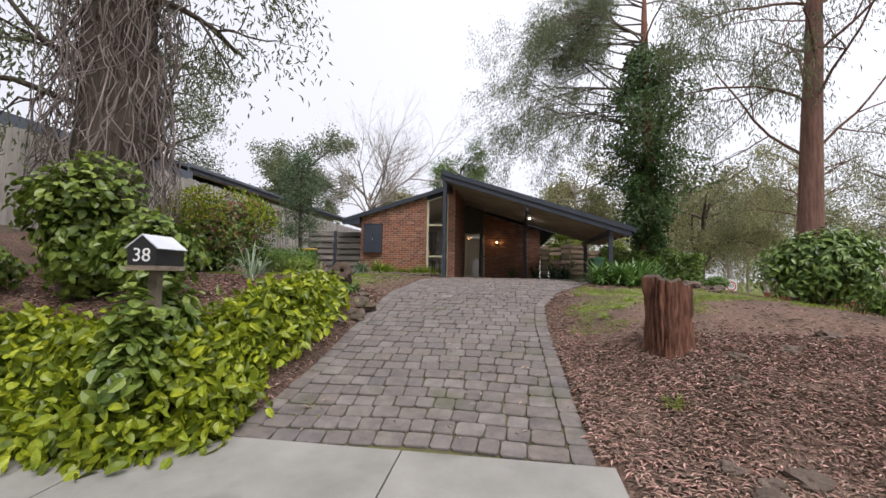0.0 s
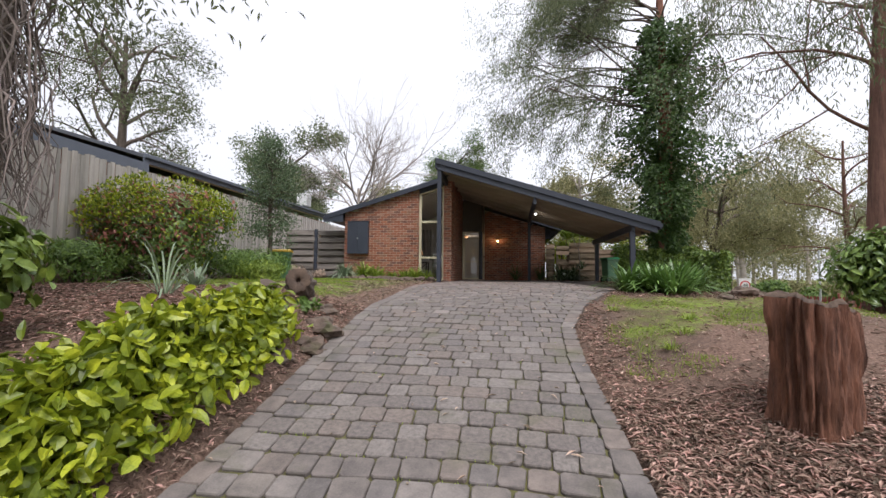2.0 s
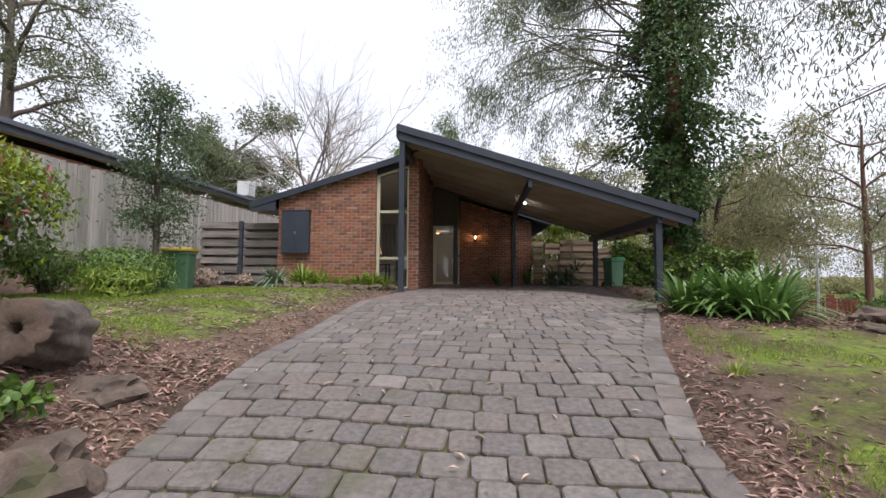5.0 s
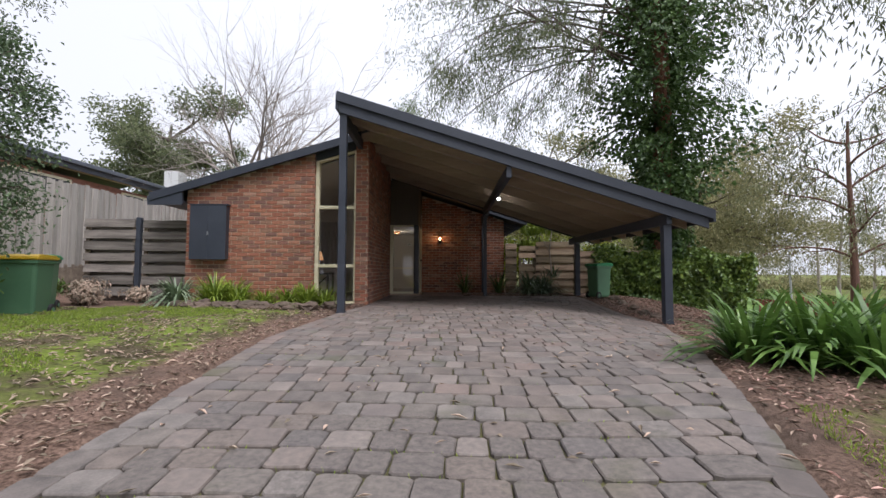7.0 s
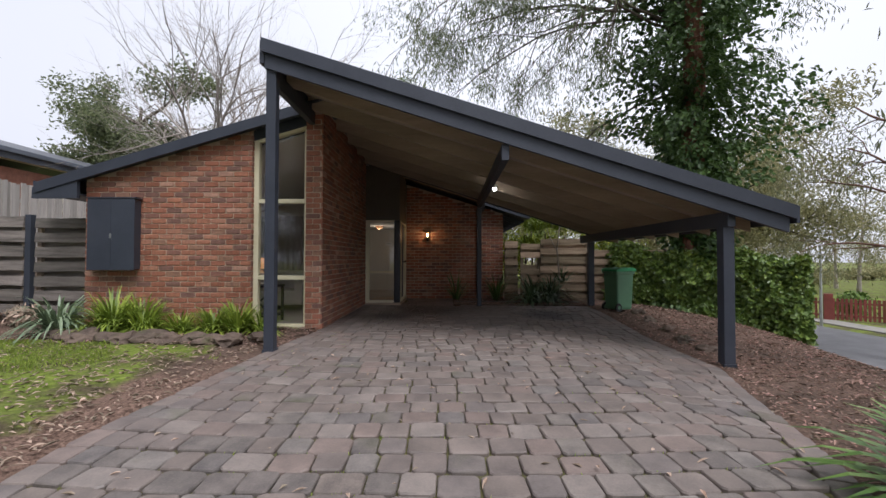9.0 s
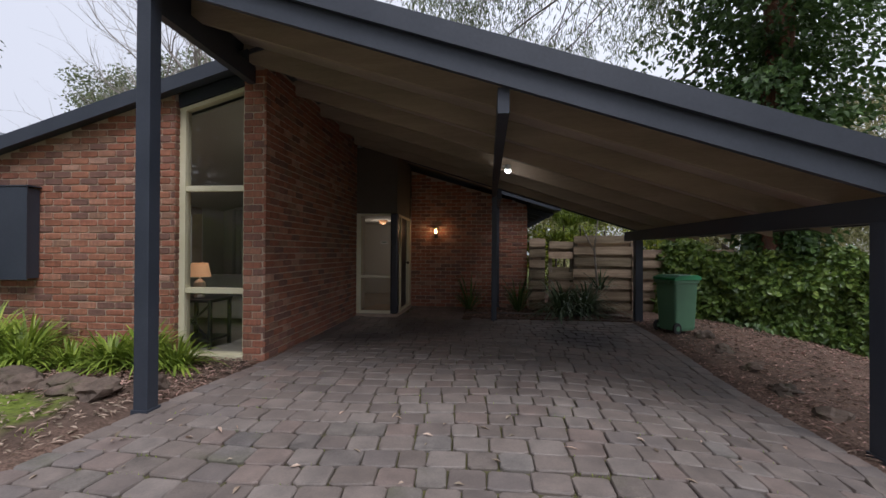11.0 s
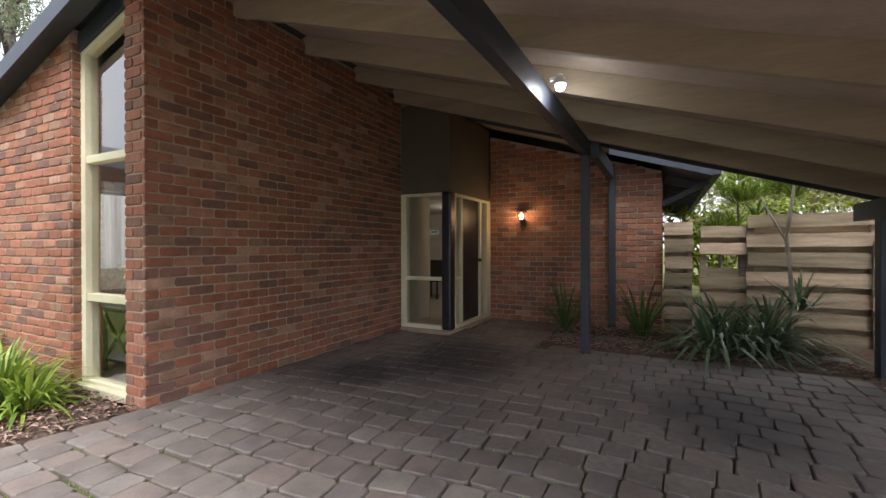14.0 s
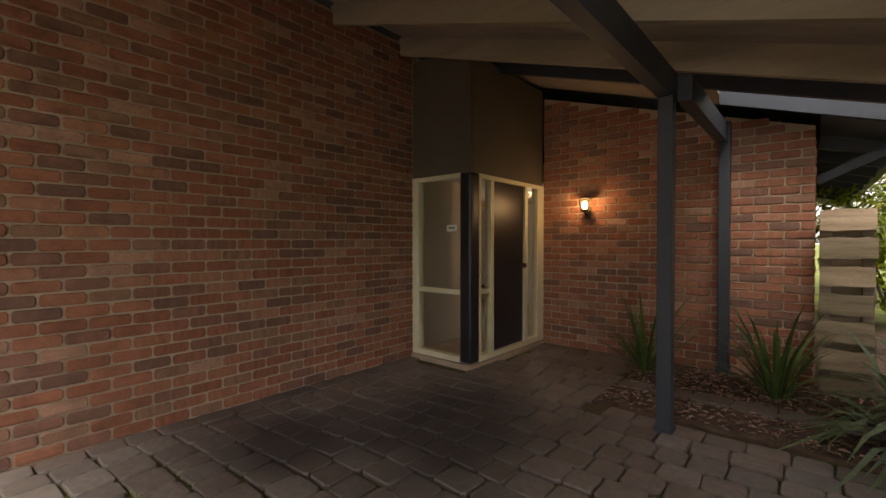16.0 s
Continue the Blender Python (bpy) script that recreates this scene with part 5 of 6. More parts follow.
def ivy_bank():
    t = thing("ivy_hedge", (0, 0, 0), "thick ivy hedge over an old fence beyond the carport", "hedge")
    a, b = np.array([4.75, 23.1]), np.array([8.35, 20.6])
    along = (b - a) / np.linalg.norm(b - a)
    back = np.array([-along[1], along[0]])

    def spot(u, f, depth):
        """A leaf at share u of the run, share f of the height, so far behind the uneven face."""
        bulge = np.array([0.3 * noise.noise((p * 5, q * 2.2, 9)) + 0.16 * noise.noise((p * 14, q * 5, 2)) for p, q in zip(u, f)])
        xy = a + np.outer(u, b - a) + back * (bulge + depth + 0.3 * f ** 2 - 0.25)[:, None]
        g = ground_z(xy[:, 0], xy[:, 1])
        top = np.array([3.0 - 0.3 * p + 0.26 * noise.noise((p * 5, 0, 0)) + 0.12 * noise.noise((p * 16, 5, 0)) for p in u])
        return np.column_stack([xy, g + f * (top - g)])

    n = 12000
    p = spot(RNG.uniform(0, 1, n), RNG.uniform(0.03, 1.0, n), RNG.uniform(0, 1, n) ** 2 * 0.7)
    q = spot(RNG.uniform(0, 1, n // 3), RNG.uniform(0.92, 1.06, n // 3), RNG.uniform(0, 1.1, n // 3))
    p = np.concatenate([p, q])
    n = len(p)
    round_leaves("foliage", p, RNG.normal(size=(n, 3)) * 0.7 + np.array([-0.4, -0.5, -0.6]), RNG.uniform(0.08, 0.16, n), RNG.uniform(0.06, 0.12, n), M_CAMELLIA, t,
                 normal=np.array([-0.7, -1.0, 0.8]))
    n = 4200
    u = RNG.uniform(0, 1, n)
    f = 1.06 - 0.5 * RNG.uniform(0, 1, n) ** 2
    p = spot(u, f, RNG.uniform(-0.1, 0.8, n))
    p = p[np.array([noise.noise(Vector(c) * 1.3) for c in p]) > -0.08]
    round_leaves("new_growth", p, RNG.normal(size=p.shape) + np.array([0, -0.2, 0.2]), RNG.uniform(0.07, 0.13, len(p)), RNG.uniform(0.06, 0.1, len(p)), M_IVY, t, "fresh yellow-green top shoots", normal=np.array([-0.5, -0.8, 1.2]))
    for u in np.linspace(0.04, 0.96, 14):
        core = Tubes(5)
        x, y = a + u * (b - a) + back * 0.35
        z = on_ground(x, y)
        core.add([(x, y, z - 0.1), (x + RNG.normal() * 0.1, y + RNG.normal() * 0.1, z + 0.8), (x + RNG.normal() * 0.2, y + RNG.normal() * 0.2, 2.5)], [0.05, 0.035, 0.015])
        core.make("stem", M_BARK, t)
    part("old_fence_panel", bar(bmesh.new(), (*(a + back * 0.6), 1.55), (*(b + back * 0.6), 1.35), 0.06, 1.9), M_SLEEPER, t, "dark old boards behind the ivy")


ivy_bank()
shrub("glossy_shrub", (7.6, 12.4, on_ground(7.6, 12.4) - 0.1), (1.45, 1.2, 1.2), "big glossy dark-leaved shrub beside the gum trunk", M_CAMELLIA, 5200, (0.17, 0.07), lumps=12)
shrub("glossy_shrub", (9.9, 12.8, on_ground(9.9, 12.8) - 0.1), (1.2, 1.1, 0.9), "spreading dark-leaved shrub at the garden edge", M_CAMELLIA, 3600, (0.17, 0.07), lumps=12)
shrub("low_shrub", (6.9, 8.4, on_ground(6.9, 8.4) - 0.05), (0.9, 0.8, 0.35), "low fern-like ground cover at the mulch edge", M_GREEN, 1800, (0.14, 0.03), lumps=8)
for (x, y, s) in ((5.7, 13.1, 0.4), (9.6, 17.4, 0.7), (11.2, 19.5, 0.7)):
    shrub("low_shrub", (x, y, on_ground(x, y) - 0.05), (s, s, s * 0.55), "low green planting along the slope", M_GREEN, 1300, (0.13, 0.03), lumps=7)


def clump(name, x, y, count, length, width, mat, label, z=None, spread=0.12, droop=0.55, category="plant", group=""):
    t = thing(name, (x, y, (on_ground(x, y) if z is None else z) - 0.02), label, category, group)
    strap_clump("leaves", (0, 0, 0), count, length, width, mat, t, spread=spread, droop=droop)
    return t


for dx, dy, c in ((0, 0, 170), (0.55, 0.25, 120), (-0.45, 0.2, 110), (0.25, -0.4, 110), (0.9, 0.6, 90)):
    clump("agapanthus_clump", 3.25 + dx, 12.7 + dy, int(c * 1.2), 0.98, 0.055, M_STRAP, "dense clump of glossy green strap leaves beside the drive", group="agapanthus beside the drive", spread=0.24, droop=0.62)
for k in range(7):
    clump("iris_clump", 8.2 + 0.55 * k * 0.8, 13.4 - 0.25 * k, 40, 0.75, 0.035, M_GRASSY, "upright pale green iris leaves behind a sleeper edge", group="iris row", droop=0.25)
clump("silver_grass_clump", -5.35, 17.1, 200, 1.1, 0.032, M_SILVER, "arching silvery green strap plant at the wall corner", z=1.6, droop=1.0)
for x, y, c, l in ((-4.75, 17.35, 190, 0.78), (-4.25, 17.3, 130, 0.6), (-3.75, 17.4, 100, 0.45), (-3.3, 17.45, 110, 0.55), (-2.95, 17.5, 120, 0.6), (-2.6, 17.55, 70, 0.5), (-4.5, 17.6, 120, 0.7)):
    clump("lily_clump", x, y, int(c * 1.9), l * 1.25, 0.026, M_GRASSY, "fresh green grassy lily clump against the brick wall", z=1.6, group="lilies below the wall", droop=0.68)
clump("strappy_plant", -4.0, 7.7, 30, 1.15, 0.022, M_SILVER, "sparse pale strap-leaved plant in the mulch", droop=0.85)
clump("strappy_plant", -4.9, 9.4, 46, 0.6, 0.03, M_SILVER, "sparse pale strap-leaved plant near the lawn edge", droop=0.5)
clump("flax_clump", 0.52, 22.95, 40, 1.0, 0.03, M_DARK, "upright dark flax clump against the brick wall", z=1.6, droop=0.2, group="carport plants")
clump("flax_clump", 1.62, 22.85, 46, 1.0, 0.03, M_DARK, "arching dark flax clump by the wall corner", z=1.6, droop=0.35, group="carport plants")
for (x, y, c, z) in ((2.55, 22.35, 90, 1.95), (2.9, 22.2, 80, 1.8), (2.4, 22.0, 60, 1.65), (3.05, 22.5, 60, 2.05)):
    clump("clivia_clump", x, y, int(c * 1.2), 1.2, 0.036, M_BLUEGREEN, "dark glossy strap-leaved clump in front of the board fence", z=1.6, droop=0.85, group="carport plants")
cane = thing("cane_plant", (3.28, 22.7, 1.6), "thin bare-stemmed cane plant tied to the fence", "plant", "carport plants")
tb = Tubes(7)
tb.add([(0, 0, -0.1), (0.03, 0.02, 0.7), (-0.02, 0.05, 1.4), (0.06, 0.05, 2.1)], [0.028, 0.025, 0.021, 0.015])
tb.add([(0, 0.04, 1.3), (-0.2, 0.1, 1.75), (-0.28, 0.1, 1.95)], [0.014, 0.011, 0.008])
tb.make("stem", M_BARE, cane)
strap_clump("leaves", (0.06, 0.05, 2.05), 46, 0.5, 0.028, M_BLUEGREEN, cane)
strap_clump("lower_leaves", (0.1, 0.0, 0.5), 44, 0.7, 0.03, M_BLUEGREEN, cane)
for (x, y, z) in ((2.7, 24.6, 3.5), (3.4, 24.8, 3.6), (4.0, 24.7, 3.5), (3.1, 25.6, 3.9)):
    t = thing("oleander_bush", (x, y, 1.6), "long-leaved green bush rising behind the board fence", "shrub", "bushes behind the fence")
    for q in range(5):
        strap_clump("leaf_tuft", (RNG.normal() * 0.3, RNG.normal() * 0.2, z - 1.6 + RNG.normal() * 0.3), 64, 0.5, 0.026, M_GRASSY, t, droop=0.55)
    tb = Tubes(5)
    tb.add([(0, 0, -0.1), (0.05, 0, 1.2), (0, 0, z - 1.6)], [0.04, 0.03, 0.015])
    tb.make("stem", M_BARK, t)
for (x, y) in ((2.9, 28), (4.6, 29), (6.5, 27.5)):
    shrub("sunlit_bush", (x, y, 1.6), (1.4, 1.2, 1.5), "yellow-green bush in the back garden", M_LIME, 2200, (0.12, 0.06), group="bushes behind the fence")


# ---- things in the front garden ----
def stump(x, y, z, r, h, label):
    t = thing("tree_stump", (x, y, z), label, "tree stump")
    n, rows = 160, 26
    V, F = [], []
    for k in range(rows + 1):
        s = k / rows
        for i in range(n):
            a = 2 * math.pi * i / n
            rib = 0.07 * noise.noise((math.cos(a) * 2.6, math.sin(a) * 2.6, s * 0.6)) + 0.07 * abs(noise.noise((math.cos(a) * 5, math.sin(a) * 5, s * 0.8))) + 0.035 * noise.noise((math.cos(a) * 20, math.sin(a) * 20, s * 5)) + 0.05 * abs(noise.noise((math.cos(a) * 12, math.sin(a) * 12, s * 1.4)))
            rr = r * (1.12 - 0.2 * s + 0.16 * s * s + 0.12 * (1 - s) ** 6) + rib
            V.append((rr * math.cos(a), rr * math.sin(a), -0.1 + s * (h + 0.1) + (0.05 * noise.noise((math.cos(a) * 2, math.sin(a) * 2, 7)) - 0.05 * math.cos(a) if k == rows else 0)))
    for k in range(rows):
        for i in range(n):
            F.append((k * n + i, k * n + (i + 1) % n, (k + 1) * n + (i + 1) % n, (k + 1) * n + i))
    from_arrays("bark", V, F, M_BARK_RED, t, "split red-brown bark", smooth=True)
    ring = [V[rows * n + i] for i in range(n)]
    V2, F2 = [], []
    for q, (f, dz) in enumerate(((1.0, 0.0), (0.86, 0.03), (0.5, -0.01), (0.3, -0.08), (0.12, -0.16))):
        for i in range(n):
            x0, y0, z0 = ring[i]
            V2.append((x0 * f, y0 * f, z0 + dz + 0.012 * noise.noise((x0 * 20 * f, y0 * 20 * f, 1))))
    for q in range(4):
        for i in range(n):
            F2.append((q * n + i, q * n + (i + 1) % n, (q + 1) * n + (i + 1) % n, (q + 1) * n + i))
    from_arrays("cut_top", V2, F2, M_CUT, t, "weathered hollow cut top", smooth=True)


stump(2.28, 6.35, on_ground(2.28, 6.35), 0.19, 0.80, "waist-high stump with split red-brown bark in the mulch")


def rock(x, y, r, label="rounded mossy brown rock set in the mulch", squash=0.52, group="garden rocks", z=None):
    bm = bmesh.new()
    bmesh.ops.create_icosphere(bm, subdivisions=3, radius=1)
    s = random.uniform(0, 50)
    for v in bm.verts:
        k = 1 + 0.6 * noise.noise(v.co * 1.1 + Vector((s, 0, 0))) + 0.34 * noise.noise(v.co * 2.4 + Vector((0, s, 0)))
        v.co = Vector((v.co.x * r * k, v.co.y * r * k * 0.85, v.co.z * r * k * squash))
    ob = part("rock", bm, M_ROCK)
    ob.matrix_basis = pose(x, y, (on_ground(x, y) if z is None else z) + r * squash * 0.08, 0, 0, random.uniform(0, 360))
    tagged(ob, label, "rock", group)


for x, y, r in ((-2.25, 8.25, 0.27), (-2.62, 7.7, 0.2), (-2.15, 7.75, 0.2), (-3.2, 8.55, 0.22), (-3.55, 8.4, 0.17), (-2.55, 9.0, 0.2), (-2.2, 7.2, 0.16), (-3.0, 7.9, 0.16)):
    rock(x, y, r)
for x, y, r in ((4.75, 12.3, 0.28), (4.15, 11.6, 0.18), (5.2, 11.9, 0.2), (4.9, 11.3, 0.13), (2.05, 4.42, 0.1), (2.2, 4.22, 0.11), (2.12, 4.02, 0.13), (2.5, 4.3, 0.14), (3.6, 6.4, 0.12), (4.3, 6.9, 0.17), (2.62, 5.5, 0.1), (2.9, 6.1, 0.12)):
    rock(x, y, r)
for k in range(11):
    rock(-5.2 + 0.29 * k + random.uniform(-0.06, 0.06), 16.78 + random.uniform(-0.12, 0.12) - 0.05 * (k % 2), random.uniform(0.16, 0.27), "flat brown edging rock below the wall bed", 0.5, "bed edging rocks", z=1.64)
for k in range(6):
    rock(4.05 + 0.08 * k, 17.3 + 0.75 * k, random.uniform(0.1, 0.16), "small rock along the carport edge", 0.6, "bed edging rocks")

# cut log lying end-on beside the drive
lg = thing("cut_log", (-2.72, 8.6, 1.735), "short cut log with a dark hollow heart, end-on", "log")
lg.rotation_euler = (radians(-14), 0, radians(22))
n = 60
V, F = [], []
for k in range(8):
    s = k / 7
    for i in range(n):
        a = 2 * math.pi * i / n
        rr = 0.155 + 0.035 * noise.noise((math.cos(a) * 2.5, math.sin(a) * 2.5, s * 2)) + 0.035 * abs(noise.noise((math.cos(a) * 6, math.sin(a) * 6, s * 1.5))) + 0.06 * s * s
        V.append((rr * math.cos(a), s * 0.42, rr * math.sin(a) * 1.05))
for k in range(7):
    for i in range(n):
        F.append((k * n + i, k * n + (i + 1) % n, (k + 1) * n + (i + 1) % n, (k + 1) * n + i))
from_arrays("bark", V, F, M_BARK, lg, smooth=True)
V2, F2 = [], []
for q, (f, dy) in enumerate(((1.0, 0.0), (0.9, -0.012), (0.55, 0.0), (0.22, 0.004), (0.16, 0.09), (0.02, 0.12))):
    for i in range(n):
        V2.append((V[i][0] * f, dy, V[i][2] * f))
for q in range(5):
    for i in range(n):
        F2.append((q * n + i, q * n + (i + 1) % n, (q + 1) * n + (i + 1) % n, (q + 1) * n + i))
from_arrays("cut_end", V2, F2, M_CUT, lg, "weathered sawn end grain", smooth=True)
shrub("ivy_bush", (-2.5, 8.3, on_ground(-2.5, 8.3) - 0.02), (0.25, 0.2, 0.09), "small trailing ivy over the log and rocks", M_GREEN, 260, (0.06, 0.05), group="ivy mounds", lumps=5)

# letterbox
mx = thing("letterbox", (-2.8, 4.36, 1.72), "black gabled metal letterbox with white house number 38", "letterbox")
mx.rotation_euler = (0, 0, radians(6))
part("body", prism(bmesh.new(), [(-0.13, 0), (0.13, 0), (0.13, 0.15), (0, 0.255), (-0.13, 0.15)], "y", -0.19, 0.19), M_BLACK, mx)
rb = bmesh.new()
prism(rb, [(-0.15, 0.142), (0, 0.265), (0, 0.277), (-0.158, 0.15)], "y", -0.2, 0.2)
prism(rb, [(0.15, 0.142), (0, 0.265), (0, 0.277), (0.158, 0.15)], "y", -0.2, 0.2)
part("roof", rb, M_STEELPAINT, mx, "glossy pale metal roof")
part("post", boxed(-0.04, 0.04, -0.04, 0.04, -0.9, -0.002), M_SLEEPER, mx)
part("base_board", boxed(-0.14, 0.14, -0.2, 0.2, -0.045, -0.003), M_SLEEPER, mx)


def letters(text, size, mat, parent, m, name="number"):
    cu = bpy.data.curves.new(name, "FONT")
    cu.body, cu.size, cu.extrude, cu.align_x, cu.align_y = text, size, 0.002, "CENTER", "CENTER"
    tmp = new(name, cu)
    me = bpy.data.meshes.new_from_object(tmp.evaluated_get(bpy.context.evaluated_depsgraph_get()))
    bpy.data.objects.remove(tmp)
    bpy.data.curves.remove(cu)
    me.materials.append(mat)
    ob = new(name, me)
    ob.parent, ob.matrix_basis = parent, m
    return ob


nb = letters("38", 0.17, M_WHITE, mx, pose(0, -0.194, 0.085, 90, 0, 0))
nb["label"] = "white numerals 38"


# ---- bins ----
def wheelie_bin(x, y, z, turn, lid, label):
    t = thing("wheelie_bin", (x, y, z), label, "wheelie bin", "wheelie bins")
    t.rotation_euler = (0, 0, radians(turn))
    bm = bmesh.new()
    lev = [(0.22, 0.24, 0.05), (0.235, 0.255, 0.1), (0.262, 0.295, 0.86), (0.285, 0.325, 0.87), (0.285, 0.325, 0.92), (0.25, 0.29, 0.92)]
    rings = []
    for hx, hy, zz in lev:
        pts = []
        for cx, cy, a0 in ((1, 1, 0), (-1, 1, 90), (-1, -1, 180), (1, -1, 270)):
            for a in (0, 30, 60, 90):
                an = radians(a0 + a)
                pts.append(bm.verts.new((cx * (hx - 0.05) + 0.05 * math.cos(an), cy * (hy - 0.05) + 0.05 * math.sin(an), zz)))
        rings.append(pts)
    for a, b in zip(rings, rings[1:]):
        for i in range(16):
            bm.faces.new((a[i], a[(i + 1) % 16], b[(i + 1) % 16], b[i]))
    bm.faces.new(rings[0][::-1])
    part("body", bm, M_BINGREEN, t, "green plastic body")
    lb = bmesh.new()
    prism(lb, [(-0.35, 0.925), (0.34, 0.925), (0.345, 0.965), (0.2, 1.0), (-0.25, 1.01), (-0.35, 0.97)], "x", -0.3, 0.3)
    bmesh.ops.bevel(lb, geom=lb.edges[:], offset=0.012, segments=2, affect="EDGES")
    ld = part("lid", lb, lid, t, "domed plastic lid")
    part("lid_grip", boxed(-0.12, 0.12, -0.40, -0.345, 0.93, 0.95, 0.006), lid, ld)
    part("handle", bar(bmesh.new(), (-0.2, 0.38, 0.9), (0.2, 0.38, 0.9), 0.035, 0.035), M_BINGREEN, t)
    for sx in (-1, 1):
        wb_ = lathe(bmesh.new(), [(0.09, -0.025), (0.1, -0.015), (0.1, 0.015), (0.09, 0.025)], (0, 0, 0), 20)
        bmesh.ops.transform(wb_, matrix=pose(sx * 0.255, 0.24, 0.1, 0, 90, 0), verts=wb_.verts[:])
        w = part("wheel", wb_, M_RUBBER, t, "black rubber wheel")
        hb = lathe(bmesh.new(), [(0.045, -0.03), (0.045, 0.03)], (0, 0, 0), 14)
        bmesh.ops.transform(hb, matrix=pose(sx * 0.255, 0.24, 0.1, 0, 90, 0), verts=hb.verts[:])
        part("hub", hb, M_BINGREEN, w)
    part("axle", bar(bmesh.new(), (-0.24, 0.24, 0.1), (0.24, 0.24, 0.1), 0.02, 0.02), M_STEEL, t)
    return t


gbin = wheelie_bin(4.1, 20.65, on_ground(4.1, 20.65), 112, M_LIDGREEN, "green wheelie bin with bright green lid by the ivy")
gbin.scale = (0.82, 0.82, 0.96)
wheelie_bin(-6.85, 15.6, 1.56, 20, M_LIDYELLOW, "dark green wheelie bin with yellow lid near the fence")
wheelie_bin(-7.35, 16.3, 1.58, 30, M_LIDGREEN, "dark green wheelie bin half hidden by shrubs")

# ---- fittings on the house ----
mt = thing("meter_cupboard", (-5.18, 17.9, 2.57), "navy painted timber meter cupboard fixed to the brick wall", "cupboard")
part("body", boxed(-0.37, 0.37, -0.06, 0.09, 0, 1.13, 0.004), M_NAVY, mt)
for k in range(2):
    part("door_panel", boxed(-0.385 + 0.387 * k, -0.002 + 0.387 * k, -0.082, -0.062, -0.015, 1.145, 0.004), M_NAVY, mt)
part("top_cap", boxed(-0.4, 0.4, -0.09, 0.092, 1.148, 1.165), M_NAVY, mt)
part("catch", boxed(-0.015, 0.015, -0.09, -0.083, 0.5, 0.58), M_STEEL, mt)

wl_ = thing("wall_lantern", (-0.31, 23.44, 3.35), "small bronze wall lantern with a lit warm bulb", "wall lamp")
part("back_plate", boxed(-0.04, 0.04, -0.012, 0.004, -0.09, 0.05, 0.004), M_BRONZE, wl_)
part("arm", bar(bmesh.new(), (0, -0.01, -0.06), (0, -0.1, 0.0), 0.018, 0.018), M_BRONZE, wl_)
cb = bmesh.new()
for a in range(6):
    x0, y0 = 0.055 * math.cos(a * math.pi / 3), 0.055 * math.sin(a * math.pi / 3) - 0.1
    bar(cb, (x0, y0, 0.02), (x0 * 1.35, (y0 + 0.1) * 1.35 - 0.1, 0.15), 0.008, 0.008)
part("cage", cb, M_BRONZE, wl_)
part("cap", lathe(bmesh.new(), [(0.09, 0.15), (0.085, 0.165), (0.02, 0.19)], (0, -0.1, 0), 12), M_BRONZE, wl_)
part("cup", lathe(bmesh.new(), [(0.02, -0.01), (0.055, 0.01), (0.058, 0.02)], (0, -0.1, 0), 12), M_BRONZE, wl_)
part("bulb", lathe(bmesh.new(), [(0.012, 0.02), (0.03, 0.05), (0.034, 0.085), (0.02, 0.12)], (0, -0.1, 0), 12), M_BULB, wl_, "glowing warm bulb")
lamp = new("lantern_light", bpy.data.lights.new("lantern_light", "POINT"))
lamp.data.energy, lamp.data.color, lamp.data.shadow_soft_size = 3, (1.0, 0.62, 0.3), 0.05
lamp.location = (-0.31, 23.24, 3.46)

fl = thing("flood_lamp", (1.19, 19.39, 4.15), "small round lit white sensor lamp beside the beam", "spotlight")
fl.scale = (0.8, 0.8, 0.8)
part("head", lathe(bmesh.new(), [(0.02, 0.09), (0.05, 0.06), (0.06, 0.0), (0.055, -0.012)], (0, 0, 0), 18), M_WHITE, fl)
gb = bmesh.new()
bmesh.ops.create_uvsphere(gb, u_segments=16, v_segments=10, radius=0.048, matrix=pose(0, 0, -0.025))
part("lens", gb, M_FLOOD, fl, "glowing white lens")
part("mount", bar(bmesh.new(), (0, 0, 0.06), (-0.1, 0, 0.05), 0.03, 0.03), M_WHITE, fl)
lamp = new("flood_light", bpy.data.lights.new("flood_light", "POINT"))
lamp.data.energy, lamp.data.color, lamp.data.shadow_soft_size = 1.7, (1.0, 0.95, 0.86), 0.06
lamp.location = (1.19, 19.39, 4.06)

edge = thing("bed_edging", (0, 0, 0), "course of flat brown pavers across the carport garden bed", "edging", kind="structure")
for k in range(11):
    part("sett", boxed(0.47 + 0.3 * k, 0.755 + 0.3 * k, 22.24, 22.46, 1.5, 1.625 + random.uniform(0, 0.008), 0.012), M_CPAVER, edge)
tagged(part("bed_soil", boxed(0.42, 3.76, 21.72, 23.44, 1.4, 1.602), M_SOIL), "brown soil and bark bed at the back of the carport", "garden bed", kind="structure")
tagged(part("sleeper_edge", bar(bmesh.new(), (5.3, 12.75, on_ground(5.3, 12.75) + 0.03), (9.6, 11.2, on_ground(9.6, 11.2) + 0.03), 0.12, 0.14), M_SLEEPER), "old timber sleeper edging below the irises", "edging", kind="structure")

# ---- inside, seen through the glass ----
tbl = thing("side_table", (-3.02, 18.62, FLOOR), "black side table with crossed ends inside the tall window", "table")
part("tabletop", boxed(-0.28, 0.28, -0.25, 0.25, 0.62, 0.66, 0.006), M_BLACK, tbl)
part("shelf", boxed(-0.25, 0.25, -0.22, 0.22, 0.1, 0.13), M_BLACK, tbl)
